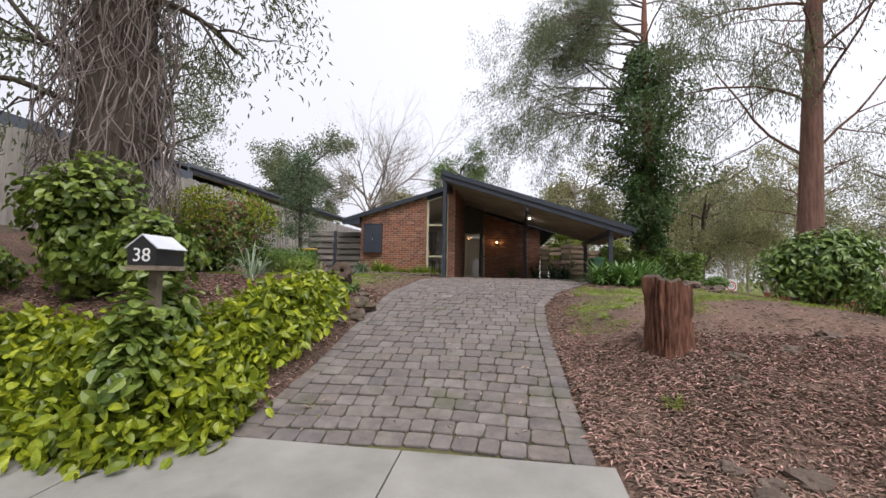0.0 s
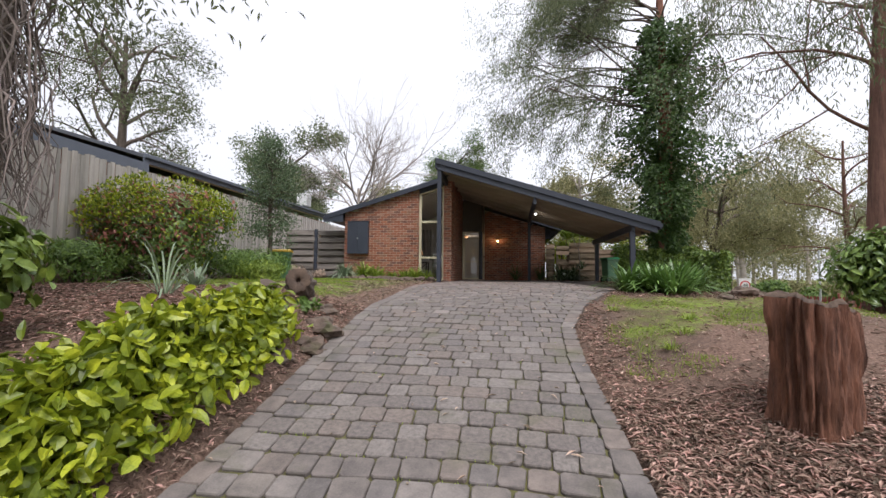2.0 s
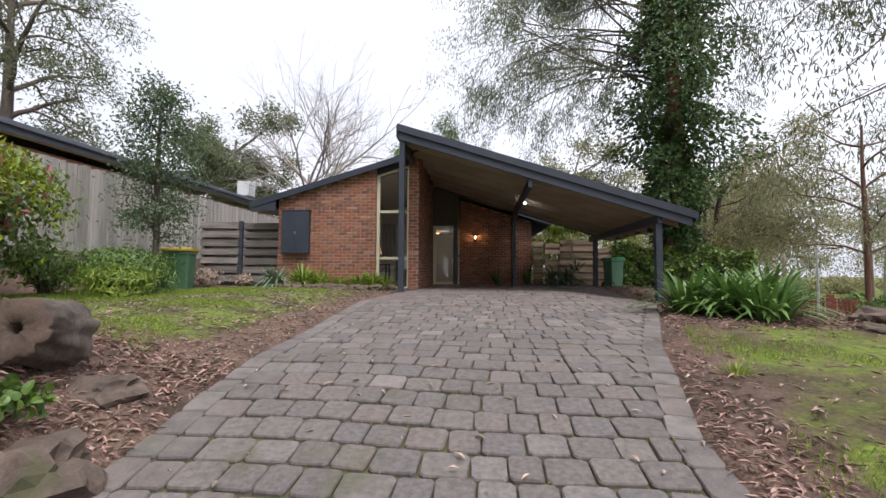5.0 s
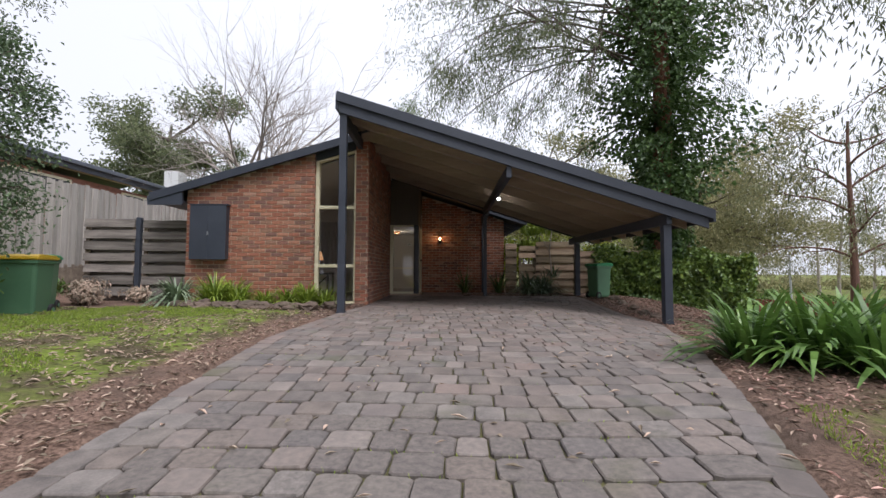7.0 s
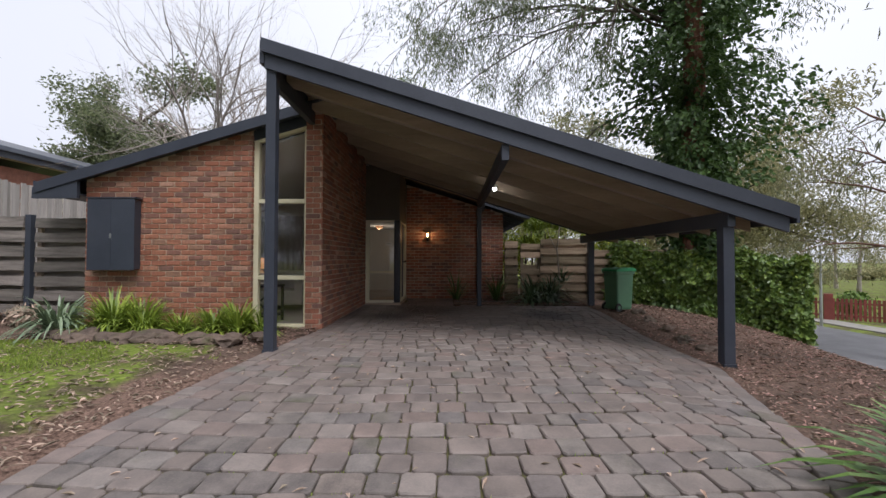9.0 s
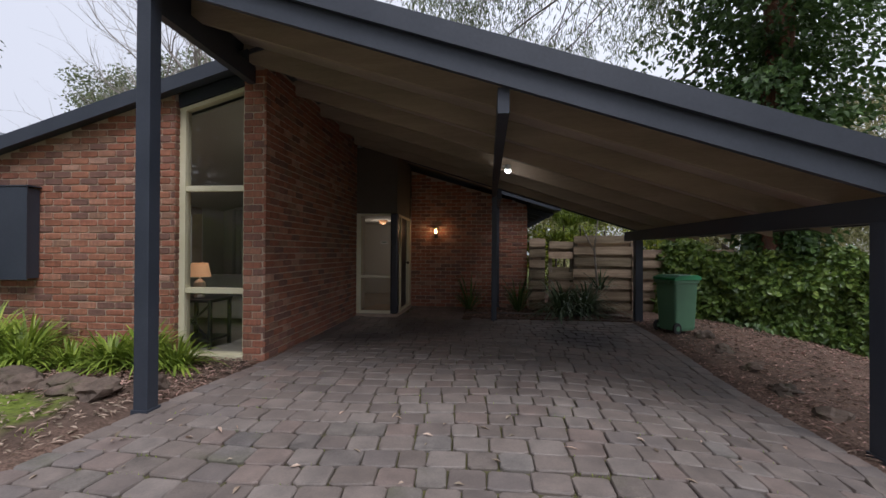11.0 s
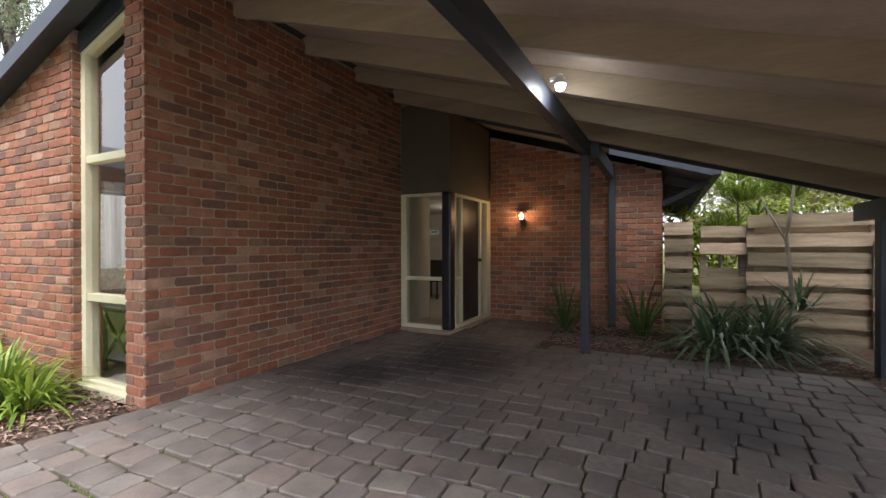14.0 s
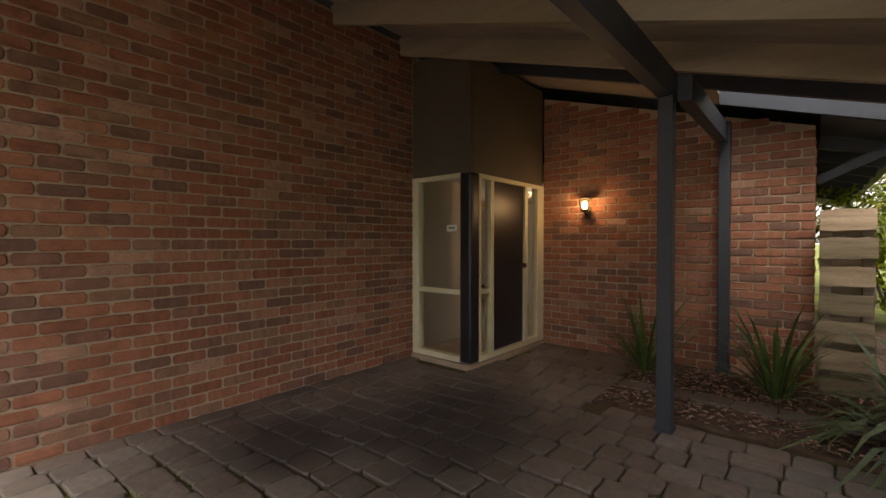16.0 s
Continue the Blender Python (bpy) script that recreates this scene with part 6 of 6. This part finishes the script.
for sx in (-1, 1):
    for sy in (-1, 1):
        part("leg", boxed(sx * 0.25 - 0.02, sx * 0.25 + 0.02, sy * 0.22 - 0.02, sy * 0.22 + 0.02, 0, 0.62), M_BLACK, tbl)
for sx, sz in ((-1, 1), (1, -1)):
    part("cross_brace", bar(bmesh.new(), (-0.23, -0.22, 0.36 - 0.22 * sz), (0.23, -0.22, 0.36 + 0.22 * sz), 0.02, 0.025), M_BLACK, tbl)
tl = thing("table_lamp", (-3.1, 18.66, FLOOR + 0.66), "lit table lamp with pale base and peach shade", "lamp")
tl.scale = (0.8, 0.8, 0.8)
part("base", lathe(bmesh.new(), [(0.08, 0), (0.09, 0.02), (0.06, 0.05), (0.1, 0.16), (0.09, 0.26), (0.02, 0.32), (0.015, 0.4)], (0, 0, 0), 18), M_PLASTER, tl)
sb = bmesh.new()
n = 24
r0 = [[sb.verts.new((r * math.cos(2 * math.pi * i / n), r * math.sin(2 * math.pi * i / n), z)) for i in range(n)] for r, z in ((0.185, 0.36), (0.13, 0.60))]
for i in range(n):
    sb.faces.new((r0[0][i], r0[0][(i + 1) % n], r0[1][(i + 1) % n], r0[1][i]))
part("shade", sb, M_SHADE, tl, "glowing peach fabric shade")
lamp = new("table_lamp_light", bpy.data.lights.new("table_lamp_light", "POINT"))
lamp.data.energy, lamp.data.color, lamp.data.shadow_soft_size = 2.5, (1.0, 0.8, 0.6), 0.1
lamp.location = (-3.02, 18.62, FLOOR + 1.4)
lamp = new("hall_light", bpy.data.lights.new("hall_light", "POINT"))
lamp.data.energy, lamp.data.color, lamp.data.shadow_soft_size = 6, (1.0, 0.82, 0.62), 0.12
lamp.location = (-1.9, 24.6, 3.5)
hl = thing("hall_ceiling_lamp", (-1.9, 24.6, 3.775), "round frosted lit lamp on the hall ceiling", "ceiling lamp")
part("globe", lathe(bmesh.new(), [(0.02, -0.1), (0.09, -0.07), (0.12, -0.01)], (0, 0, 0), 18), M_SHADE, hl)
sf = thing("sofa", (-3.9, 20.6, FLOOR), "grey-white upholstered sofa in the front room", "sofa")
part("seat", boxed(-0.95, 0.95, -0.42, 0.42, 0.12, 0.44, 0.05), M_FABRIC, sf)
part("backrest", boxed(-0.95, 0.95, 0.25, 0.45, 0.4, 0.85, 0.06), M_FABRIC, sf)
for sx in (-1, 1):
    part("armrest", boxed(sx * 0.95 - 0.1, sx * 0.95 + 0.1, -0.42, 0.44, 0.12, 0.62, 0.05), M_FABRIC, sf)
cr = thing("curtain", (-4.3, 22.95, FLOOR), "pale full-length curtain on the back wall of the front room", "curtain")
V, F = [], []
for k in range(60):
    for zz in (0.05, 2.3):
        V.append((-0.9 + 1.8 * k / 59, -0.06 + 0.035 * math.sin(k * 1.3), zz))
for k in range(59):
    F.append((2 * k, 2 * k + 2, 2 * k + 3, 2 * k + 1))
from_arrays("cloth", V, F, M_FABRIC, cr, smooth=True)
pf = thing("picture_frame", (-2.7, 22.99, 3.2), "framed dark print on the white wall", "picture")
part("frame", boxed(-0.3, 0.3, -0.03, 0.005, -0.4, 0.4, 0.005), M_PLASTER, pf)
part("print", boxed(-0.24, 0.24, -0.036, -0.031, -0.34, 0.34), M_FABRIC, pf)
part("motif", lathe(bmesh.new(), [(0.02, -0.18), (0.11, -0.08), (0.13, 0.04), (0.06, 0.15)], (0, -0.0, 0), 14), M_BLACK, pf).scale = (1, 0.06, 1)
for o in pf.children:
    if o.name.startswith("motif"):
        o.location = (0, -0.042, 0)
ks = thing("hall_chair", (-3.2, 25.5, FLOOR), "dark slatted chair at the end of the hall", "chair")
part("seat", boxed(-0.2, 0.2, -0.2, 0.2, 0.42, 0.46, 0.006), M_BLACK, ks)
part("backrest", boxed(-0.2, 0.2, 0.17, 0.2, 0.5, 0.95, 0.006), M_BLACK, ks)
for sx in (-1, 1):
    for sy in (-1, 1):
        part("leg", boxed(sx * 0.18 - 0.018, sx * 0.18 + 0.018, sy * 0.18 - 0.018, sy * 0.18 + 0.018, 0, 0.42), M_BLACK, ks)
stk = thing("window_sticker", (-1.23, 21.846, 3.12), "small white notice stuck inside the entry glass", "sticker")
part("sheet", boxed(-0.075, 0.075, -0.002, 0.0, -0.035, 0.035), M_WHITE, stk)
part("printed_bar", boxed(-0.05, 0.05, -0.0035, -0.0022, -0.006, 0.014), M_BINGREEN, stk)

# ---- the street ----
sg = thing("speed_sign", (17.5, 38, on_ground(17.5, 38)), "white square speed sign reading 40 in a red ring", "road sign")
part("pole", lathe(bmesh.new(), [(0.04, -0.2), (0.04, 2.5)], (0, 0.03, 0), 10), M_STEEL, sg)
part("plate", boxed(-0.42, 0.42, -0.02, 0, 1.45, 2.45, 0.004), M_WHITE, sg)
ring = lathe(bmesh.new(), [(0.36, 0), (0.36, 0.008), (0.27, 0.008), (0.27, 0)], (0, 0, 0), 28)
bmesh.ops.transform(ring, matrix=pose(0, -0.022, 1.92, 90, 0, 0), verts=ring.verts[:])
part("red_ring", ring, M_SIGNRED, sg)
disc = lathe(bmesh.new(), [(0.275, 0), (0.275, 0.01)], (0, 0, 0), 28)
bmesh.ops.transform(disc, matrix=pose(0, -0.024, 1.92, 90, 0, 0), verts=disc.verts[:])
part("disc", disc, M_WHITE, sg)
letters("40", 0.36, M_BLACK, sg, pose(0, -0.04, 1.92, 90, 0, 0))
lp = thing("street_pole", (19.6, 33.5, on_ground(19.6, 33.5)), "plain grey steel street pole", "pole")
part("shaft", lathe(bmesh.new(), [(0.07, -0.2), (0.05, 4.2)], (0, 0, 0), 12), M_STEEL, lp)
part("cap", lathe(bmesh.new(), [(0.06, 4.2), (0.05, 4.26), (0.01, 4.3)], (0, 0, 0), 12), M_STEEL, lp)
rf = thing("red_picket_fence", (0, 0, 0), "red-brown painted slat fence with pillars across the street", "fence")
A, B = Vector((19.8, 37.5, 0)), Vector((33, 27.5, 0))
for k in range(90):
    p = A.lerp(B, k / 89)
    z = on_ground(p.x, p.y)
    part("slat", boxed(-0.06, 0.06, -0.012, 0.012, z + 0.05, z + 1.25), M_REDPAINT, rf).matrix_basis = pose(p.x, p.y, 0, 0, 0, -37)
for k in range(7):
    p = A.lerp(B, k / 6)
    z = on_ground(p.x, p.y)
    part("pillar", boxed(-0.2, 0.2, -0.2, 0.2, z - 0.1, z + 1.5, 0.01), M_REDPAINT, rf).matrix_basis = pose(p.x, p.y, 0, 0, 0, -37)
for dz in (0.3, 1.0):
    zz = on_ground(26, 33)
    part("rail", bar(bmesh.new(), (A.x, A.y + 0.04, zz + dz), (B.x, B.y + 0.04, zz + dz), 0.05, 0.09), M_REDPAINT, rf)
for k in range(6):
    p = A.lerp(B, (k + 0.5) / 6) + Vector((1.2, 1.6, 0))
    shrub("clipped_hedge", (p.x, p.y, on_ground(p.x, p.y)), (1.5, 1.2, 1.0), "clipped green hedge behind the red fence", M_GREEN, 1200, (0.16, 0.1), "hedge", "hedges across the street")

# ---- woods beyond ----
far = []
# haze over the woods lies in the pale bark and leaf colours
for k in range(3):
    t, _ = tree("woodland_tree", (24 + 5 * k, 52 + 3 * k, -1), "hazy olive woodland gum in the distance", (0.03 * (k - 1), 0, 1), 11 + 2 * k, 0.26, M_BARE, M_FARHAZE, 9, (0.38, 0.14), 26, 0.6, 0.5, 2, 0.4, 0.32, group="distant woods", up=0.7, limb_r=0.3)
    far.append(t)
random.seed(5)
for k in range(26):
    if k < 18:
        a, d = 0.12 + 1.0 * (k + random.uniform(-0.4, 0.4)) / 18, random.uniform(60, 100)
    else:
        a, d = random.uniform(-0.8, 0.1), random.uniform(62, 95)
    x, y = 1 + d * math.sin(a), 8 + d * math.cos(a)
    s = random.uniform(0.6, 1.05)
    copy_thing(far[k % 3], pose(x, y, on_ground(x, y), 0, 0, random.uniform(0, 360)) @ Matrix.Diagonal((s, s, s, 1)))
for k in range(16):
    a, d = 0.15 + 1.1 * k / 15, 62 + 20 * (k % 3)
    x, y = 1 + d * math.sin(a), 8 + d * math.cos(a)
    shrub("woodland_bush", (x, y, on_ground(x, y) - 0.3), (4.5, 4.0, 1.5), "dull olive bushland undergrowth in the distance", M_FARHAZE, 1000, (0.5, 0.26), group="distant bushes")


# ---- loose cover ----
def scatter(name, pts, mat, length, width, label, category, flat=0.12, curl=0.3):
    n = len(pts)
    a = RNG.uniform(0, 2 * np.pi, n)
    al = np.stack([np.cos(a), np.sin(a), RNG.normal(size=n) * flat], 1)
    ob = leaf_mesh(name, pts, al, length * RNG.uniform(0.4, 1.3, n), width * RNG.uniform(0.5, 1.3, n), mat, fold=curl, normal=np.array([0, 0, 6.0]))
    return tagged(ob, label, category, kind="stuff")


def bed_points(n, x0, x1, y0, y1, keep):
    x, y = RNG.uniform(x0, x1, n), RNG.uniform(y0, y1, n)
    k = keep(x, y)
    x, y = x[k], y[k]
    return np.stack([x, y, ground_z(x, y) + RNG.uniform(0.004, 0.03, len(x))], 1)


p1 = bed_points(42000, 0.9, 8.5, 4.4, 12.5, lambda x, y: (x > drive_right(y) + 0.02) & (RNG.uniform(0, 1, len(x)) > 0.93 * smooth((y - 6.5) / 1.2) * smooth((x - 1.3) / 0.5)) & (RNG.uniform(0, 1, len(x)) < 1.3 - x * 0.12))
p2 = bed_points(32000, -7.5, -1.8, 4.2, 9.8, lambda x, y: x < drive_left(y) - 0.02)
p1b = bed_points(30000, 0.95, 5.0, 2.6, 6.9, lambda x, y: (x > np.where(y < 4.4, 1.28, drive_right(y)) + 0.02))
scatter("mulch_chips", np.concatenate([p1, p1b, p2]), M_CHIP, 0.085, 0.017, "shredded brown bark mulch over the garden beds", "mulch")
p3 = bed_points(16000, 2.0, 7.5, 11.5, 22.0, lambda x, y: (x > drive_right(y) + 0.03))
p4 = bed_points(5000, -5.8, -1.85, 16.55, 18.0, lambda x, y: x < drive_left(y) - 0.02)
p5 = bed_points(3500, 0.45, 3.75, 21.75, 23.4, lambda x, y: x > -9)
p5[:, 2] = 1.605 + RNG.uniform(0, 0.02, len(p5))
scatter("mulch_chips", np.concatenate([p3, p4, p5]), M_CHIP, 0.07, 0.02, "dark bark mulch beside the carport", "mulch")
p6 = bed_points(7000, -7.5, -2.1, 9.5, 16.6, lambda x, y: x < drive_left(y) - 0.05)
p7 = bed_points(1500, 0.9, 7.5, 4.4, 12.5, lambda x, y: x > drive_right(y))
p8 = bed_points(420, -2.0, 3.3, 4.5, 16.5, lambda x, y: (x > drive_left(y)) & (x < drive_right(y)))
p9 = bed_points(900, -3.4, -2.0, 6.5, 15, lambda x, y: x < drive_left(y) - 0.05)
scatter("fallen_leaves", np.concatenate([p6, p7, p8, p9]), M_LITTER, 0.085, 0.02, "dry fallen gum leaves lying on the ground", "fallen leaves")


def grass_blades(name, pts, label, h=0.05):
    n = len(pts)
    ob = leaf_mesh(name, pts, RNG.normal(size=(n, 3)) * 0.45 + np.array([0, 0, 1.0]), h * RNG.uniform(0.4, 1.4, n), 0.007, M_GRASSY, fold=0.1)
    return tagged(ob, label, "grass", kind="stuff")


def patchy(x, y, lo, s=0.8):
    return np.array([noise.noise((a * s, b * s, 4.0)) + 0.4 * noise.noise((a * 3, b * 3, 1.0)) for a, b in zip(x, y)]) > lo


g1 = bed_points(70000, -7.6, -2.3, 9.6, 16.6, lambda x, y: (x < drive_left(y) - 0.3) & patchy(x, y, -0.05 + 0.5 * smooth((x + 4.6) / 2.2)))
g2 = bed_points(42000, 1.3, 7.5, 7.2, 12.6, lambda x, y: (x > drive_right(y) + 0.25) & patchy(x, y, 0.16) & (y > 6.8 + 0.45 * (x - 1)))
grass_blades("lawn_grass", np.concatenate([g1, g2]), "patchy short green lawn and moss", 0.04)
j = bed_points(9500, -2.1, 3.4, 4.5, 19, lambda x, y: (x > drive_left(y) + 0.05) & (x < drive_right(y) - 0.1) & patchy(x, y, 0.12, 1.6))
course = 4.34 + 0.222 * np.round((j[:, 1] - 4.34) / 0.222)
j[:, 1] = course + 0.045 * np.sin(1.15 * j[:, 0] + 0.35 * course) + 0.02 * np.sin(2.7 * j[:, 0] - 0.8 * course) + RNG.normal(size=len(j)) * 0.006
j[:, 2] = paved_z(j[:, 0], j[:, 1]) - 0.02
grass_blades("joint_moss", j, "green moss and weeds in the paving joints", 0.026)
for (x, y) in ((1.9, 7.9), (2.15, 8.25), (2.5, 9.0), (1.75, 9.9), (1.95, 5.2)):
    clump("weed_tuft", x, y, 90, 0.17, 0.008, M_GRASSY, "small bright green grass tuft in the mulch", group="grass tufts", droop=0.5, spread=0.1)


# ---- paving ----
PITCH, EDGE = 0.222, 0.19


def row_wave(x, y):
    """How far the courses bow up the drive at each place."""
    return 0.045 * np.sin(1.15 * x + 0.35 * y) + 0.02 * np.sin(2.7 * x - 0.8 * y)


def paver_variants(n, name):
    out = []
    for k in range(n):
        bm = bmesh.new()
        j = lambda s: random.uniform(-s, s)
        lo = [bm.verts.new((x * 0.5 + j(0.022), y * 0.5 + j(0.022), -0.07)) for x, y in ((-1, -0.78), (-0.8, -1), (0.8, -1), (1, -0.78), (1, 0.78), (0.8, 1), (-0.8, 1), (-1, 0.78))]
        mid = [bm.verts.new((v.co.x, v.co.y, -0.009 + j(0.002))) for v in lo]
        top = [bm.verts.new((v.co.x * 0.945, v.co.y * 0.945, j(0.002))) for v in lo]
        for a, b in ((lo, mid), (mid, top)):
            for i in range(8):
                bm.faces.new((a[i], a[(i + 1) % 8], b[(i + 1) % 8], b[i]))
        bm.faces.new(top)
        me = bpy.data.meshes.new(name)
        bm.to_mesh(me)
        bm.free()
        out.append(me)
    return out


def lay_pavers(parent, y0, y1, pick, tones, share):
    """Wavy courses of uneven setts between two edge courses that follow the sides."""
    sets = []
    for mat, _ in tones:
        kinds = paver_variants(10, "paver")
        for me in kinds:
            me.materials.append(mat)
        sets.append(kinds)
    base = [np.array([v.co for v in me.vertices]) for me in sets[0]]
    quads = np.array([list(p.vertices) for p in sets[0][0].polygons if len(p.vertices) == 4] + [[16, 17, 18, 19], [16, 19, 20, 23], [20, 21, 22, 23]])
    V, F, count, made = [[] for _ in tones], [[] for _ in tones], [0 for _ in tones], [0]

    def lay(cx, cy, w, d, turn):
        if (cy > 21.6 and cx > 0.45) or (cy > 21.74 and cx < -0.85):
            return
        z = float(paved_z(cx, cy)) + random.uniform(-0.004, 0.004)
        rise = math.degrees(math.atan(float(paved_z(cx, cy + 0.1) - paved_z(cx, cy - 0.1)) / 0.2))
        fall = math.degrees(math.atan(float(paved_z(cx + 0.1, cy) - paved_z(cx - 0.1, cy)) / 0.2))
        m = pose(cx, cy, z, rise + random.uniform(-1.1, 1.1), random.uniform(-1.1, 1.1) - fall, turn + random.uniform(-1.8, 1.8)) @ Matrix.Diagonal((w - 0.009, d - 0.009, 1, 1))
        k = random.randrange(10)
        tone = 1 if len(tones) > 1 and random.random() < share(cy) else 0
        if made[0] < 300 and pick(cx, cy):
            ob = new("paver", sets[tone][k])
            ob.parent, ob.matrix_basis = parent, m
            made[0] += 1
        else:
            mm = np.array(m)
            V[tone].append(base[k] @ mm[:3, :3].T + mm[:3, 3])
            F[tone].append(quads + count[tone])
            count[tone] += len(base[k])

    y = y0 + PITCH / 2
    while y < y1:
        xl, xr = float(drive_left(y)) + EDGE, float(drive_right(y)) - EDGE
        x = xl - random.uniform(0, 0.01)
        while x < xr - 0.08:
            w = random.uniform(0.175, 0.275)
            if xr - x - w < 0.12:
                w = xr - x
            cx = x + w / 2
            lean = math.degrees(math.atan(float(row_wave(cx + 0.05, y) - row_wave(cx - 0.05, y)) / 0.1))
            lay(cx, y + float(row_wave(cx, y)) + random.uniform(-0.01, 0.01), w, PITCH * random.uniform(0.94, 1.0), lean)
            x += w
        y += PITCH
    for side, edge in ((1, drive_left), (-1, drive_right)):
        y = y0
        while y < y1:
            d = random.uniform(0.2, 0.28)
            yc = y + d / 2
            run = float(edge(yc + 0.1) - edge(yc - 0.1)) / 0.2
            lay(float(edge(yc)) + side * EDGE / 2, yc, EDGE, d, -math.degrees(math.atan(run)))
            y += d / math.sqrt(1 + run * run)
    for (_, joined), v, f in zip(tones, V, F):
        if v:
            from_arrays("paver_field", np.concatenate(v), np.concatenate(f), joined, parent)["kind"] = "stuff"


def paving_bed(name, y0, y1, label):
    ys = np.linspace(y0, y1, 50)
    us = np.linspace(0, 1, 14)
    X = drive_left(ys)[:, None] * (1 - us) + drive_right(ys)[:, None] * us
    Y = np.repeat(ys[:, None], 14, 1)
    Z = paved_z(X, Y) - 0.026
    v = np.stack([X, Y, Z], -1).reshape(-1, 3)
    i = (np.arange(49)[:, None] * 14 + np.arange(13)[None, :]).ravel()
    ob = from_arrays(name, v, np.stack([i, i + 1, i + 15, i + 14], -1), M_JOINT)
    return tagged(ob, label, "paving", kind="structure")


driveway = paving_bed("driveway", 4.33, 16.328, "steep drive of worn grey stone pavers with mossy joints")
carport_floor = paving_bed("carport_floor", 16.328, 23.46, "oil-stained brown paver floor under the carport")
lay_pavers(driveway, 4.34, 4.34 + 54 * PITCH, lambda x, y: 5.9 < y and x > -1.7, ((M_PAVER, M_PAVER_J), (M_CPAVER, M_CPAVER_J)), lambda y: 0.85 * smooth((y - 9) / 6.5))
lay_pavers(carport_floor, 4.34 + 54 * PITCH, 23.46, lambda x, y: y > 18.6, ((M_CPAVER, M_CPAVER_J),), lambda y: 0)


# ---- brickwork ----
BW, BH, BJ = 0.233, 0.074, 0.013


def brick_mesh(length):
    """A worn brick face with rounded corners; its length is scaled when laid."""
    bm = bmesh.new()
    c, d, j = 0.006, 0.007, lambda s: random.uniform(-s, s)
    ring = ((-0.5, -0.6), (-0.445, -1), (0.445, -1), (0.5, -0.6), (0.5, 0.6), (0.445, 1), (-0.445, 1), (-0.5, 0.6))
    lo = [bm.verts.new(((x + j(0.006)) * length, 0.02, (z + j(0.05)) * BH / 2)) for x, z in ring]
    mid = [bm.verts.new((v.co.x, -d + c, v.co.z)) for v in lo]
    top = [bm.verts.new((v.co.x * 0.96, -d + j(0.002), v.co.z * 0.86)) for v in lo]
    for a, b in ((lo, mid), (mid, top)):
        for i in range(8):
            bm.faces.new((a[i], b[i], b[(i + 1) % 8], a[(i + 1) % 8]))
    for q in ((0, 1, 2, 3), (0, 3, 4, 7), (4, 5, 6, 7)):
        bm.faces.new([top[i] for i in q[::-1]])
    bmesh.ops.recalc_face_normals(bm, faces=bm.faces[:])
    me = bpy.data.meshes.new("brick")
    bm.to_mesh(me)
    bm.free()
    me.materials.append(M_BRICK)
    return me


BRICKS = [brick_mesh(1.0) for _ in range(10)]
BRICK_V = [np.array([v.co for v in me.vertices]) for me in BRICKS]
BRICK_Q = np.array([list(p.vertices) for p in BRICKS[0].polygons])


def lay_bricks(wall, origin, turn, length, z0, top, pick, holes=()):
    """Running bond on the face that starts at origin and runs along the turned x axis."""
    V, F, n, made = [], [], 0, 0
    frame_m = pose(*origin, 0, 0, turn)
    row, z = 0, z0 + BH / 2
    while z < 6:
        u = -(BW + BJ) / 2 * (row % 2)
        while u < length:
            a, b = max(u, 0.0), min(u + BW, length)
            u += BW + BJ
            if b - a < 0.04 or z + BH / 2 > top((a + b) / 2) or any(h0 < b and a < h1 and g0 < z < g1 for h0, h1, g0, g1 in holes):
                continue
            m = frame_m @ pose((a + b) / 2, random.uniform(-0.002, 0.001), z + random.uniform(-0.002, 0.002), 0, random.uniform(-0.5, 0.5), random.uniform(-0.3, 0.3)) @ Matrix.Diagonal((b - a, 1, 1, 1))
            k = random.randrange(10)
            if made < 300 and pick((a + b) / 2, z):
                ob = new("brick", BRICKS[k])
                ob.parent, ob.matrix_basis = wall, m
                made += 1
            else:
                mm = np.array(m)
                V.append(BRICK_V[k] @ mm[:3, :3].T + mm[:3, 3])
                F.append(BRICK_Q + n)
                n += len(BRICK_V[k])
        row += 1
        z += BH + BJ
    if V:
        from_arrays("brick_field", np.concatenate(V), np.concatenate(F), M_BRICK_J, wall)["kind"] = "stuff"


lay_bricks(wall_front, (-5.74, 18.008, 0), 0, 2.75, 1.5, lambda u: roof_left(-5.74 + u) - 0.09, lambda u, z: z > 1.5)
lay_bricks(wall_pier, (-2.085, 18.008, 0), 0, 0.285, 1.5, lambda u: roof_left(-2.0) - 0.1, lambda u, z: True)
lay_bricks(wall_side, (-1.808, 18.0, 0), 90, 3.8, 1.515, lambda u: 5.27, lambda u, z: u > 1.1 and z < 3.6)
lay_bricks(wall_rear, (-0.93, 23.458, 0), 0, 2.80, 1.515, lambda u: min(4.9 - 0.3 * u, roof_right(-0.93 + u) - 0.06), lambda u, z: True)
lay_bricks(wall_east, (1.87, 23.46, 0), 90, 1.5, 1.515, lambda u: 4.0, lambda u, z: True)
# window reveal seen from the drive
lay_bricks(wall_front, (-2.985, 18.012, 0), 90, 0.11, 1.5, lambda u: roof_left(-2.99) - 0.15, lambda u, z: False)
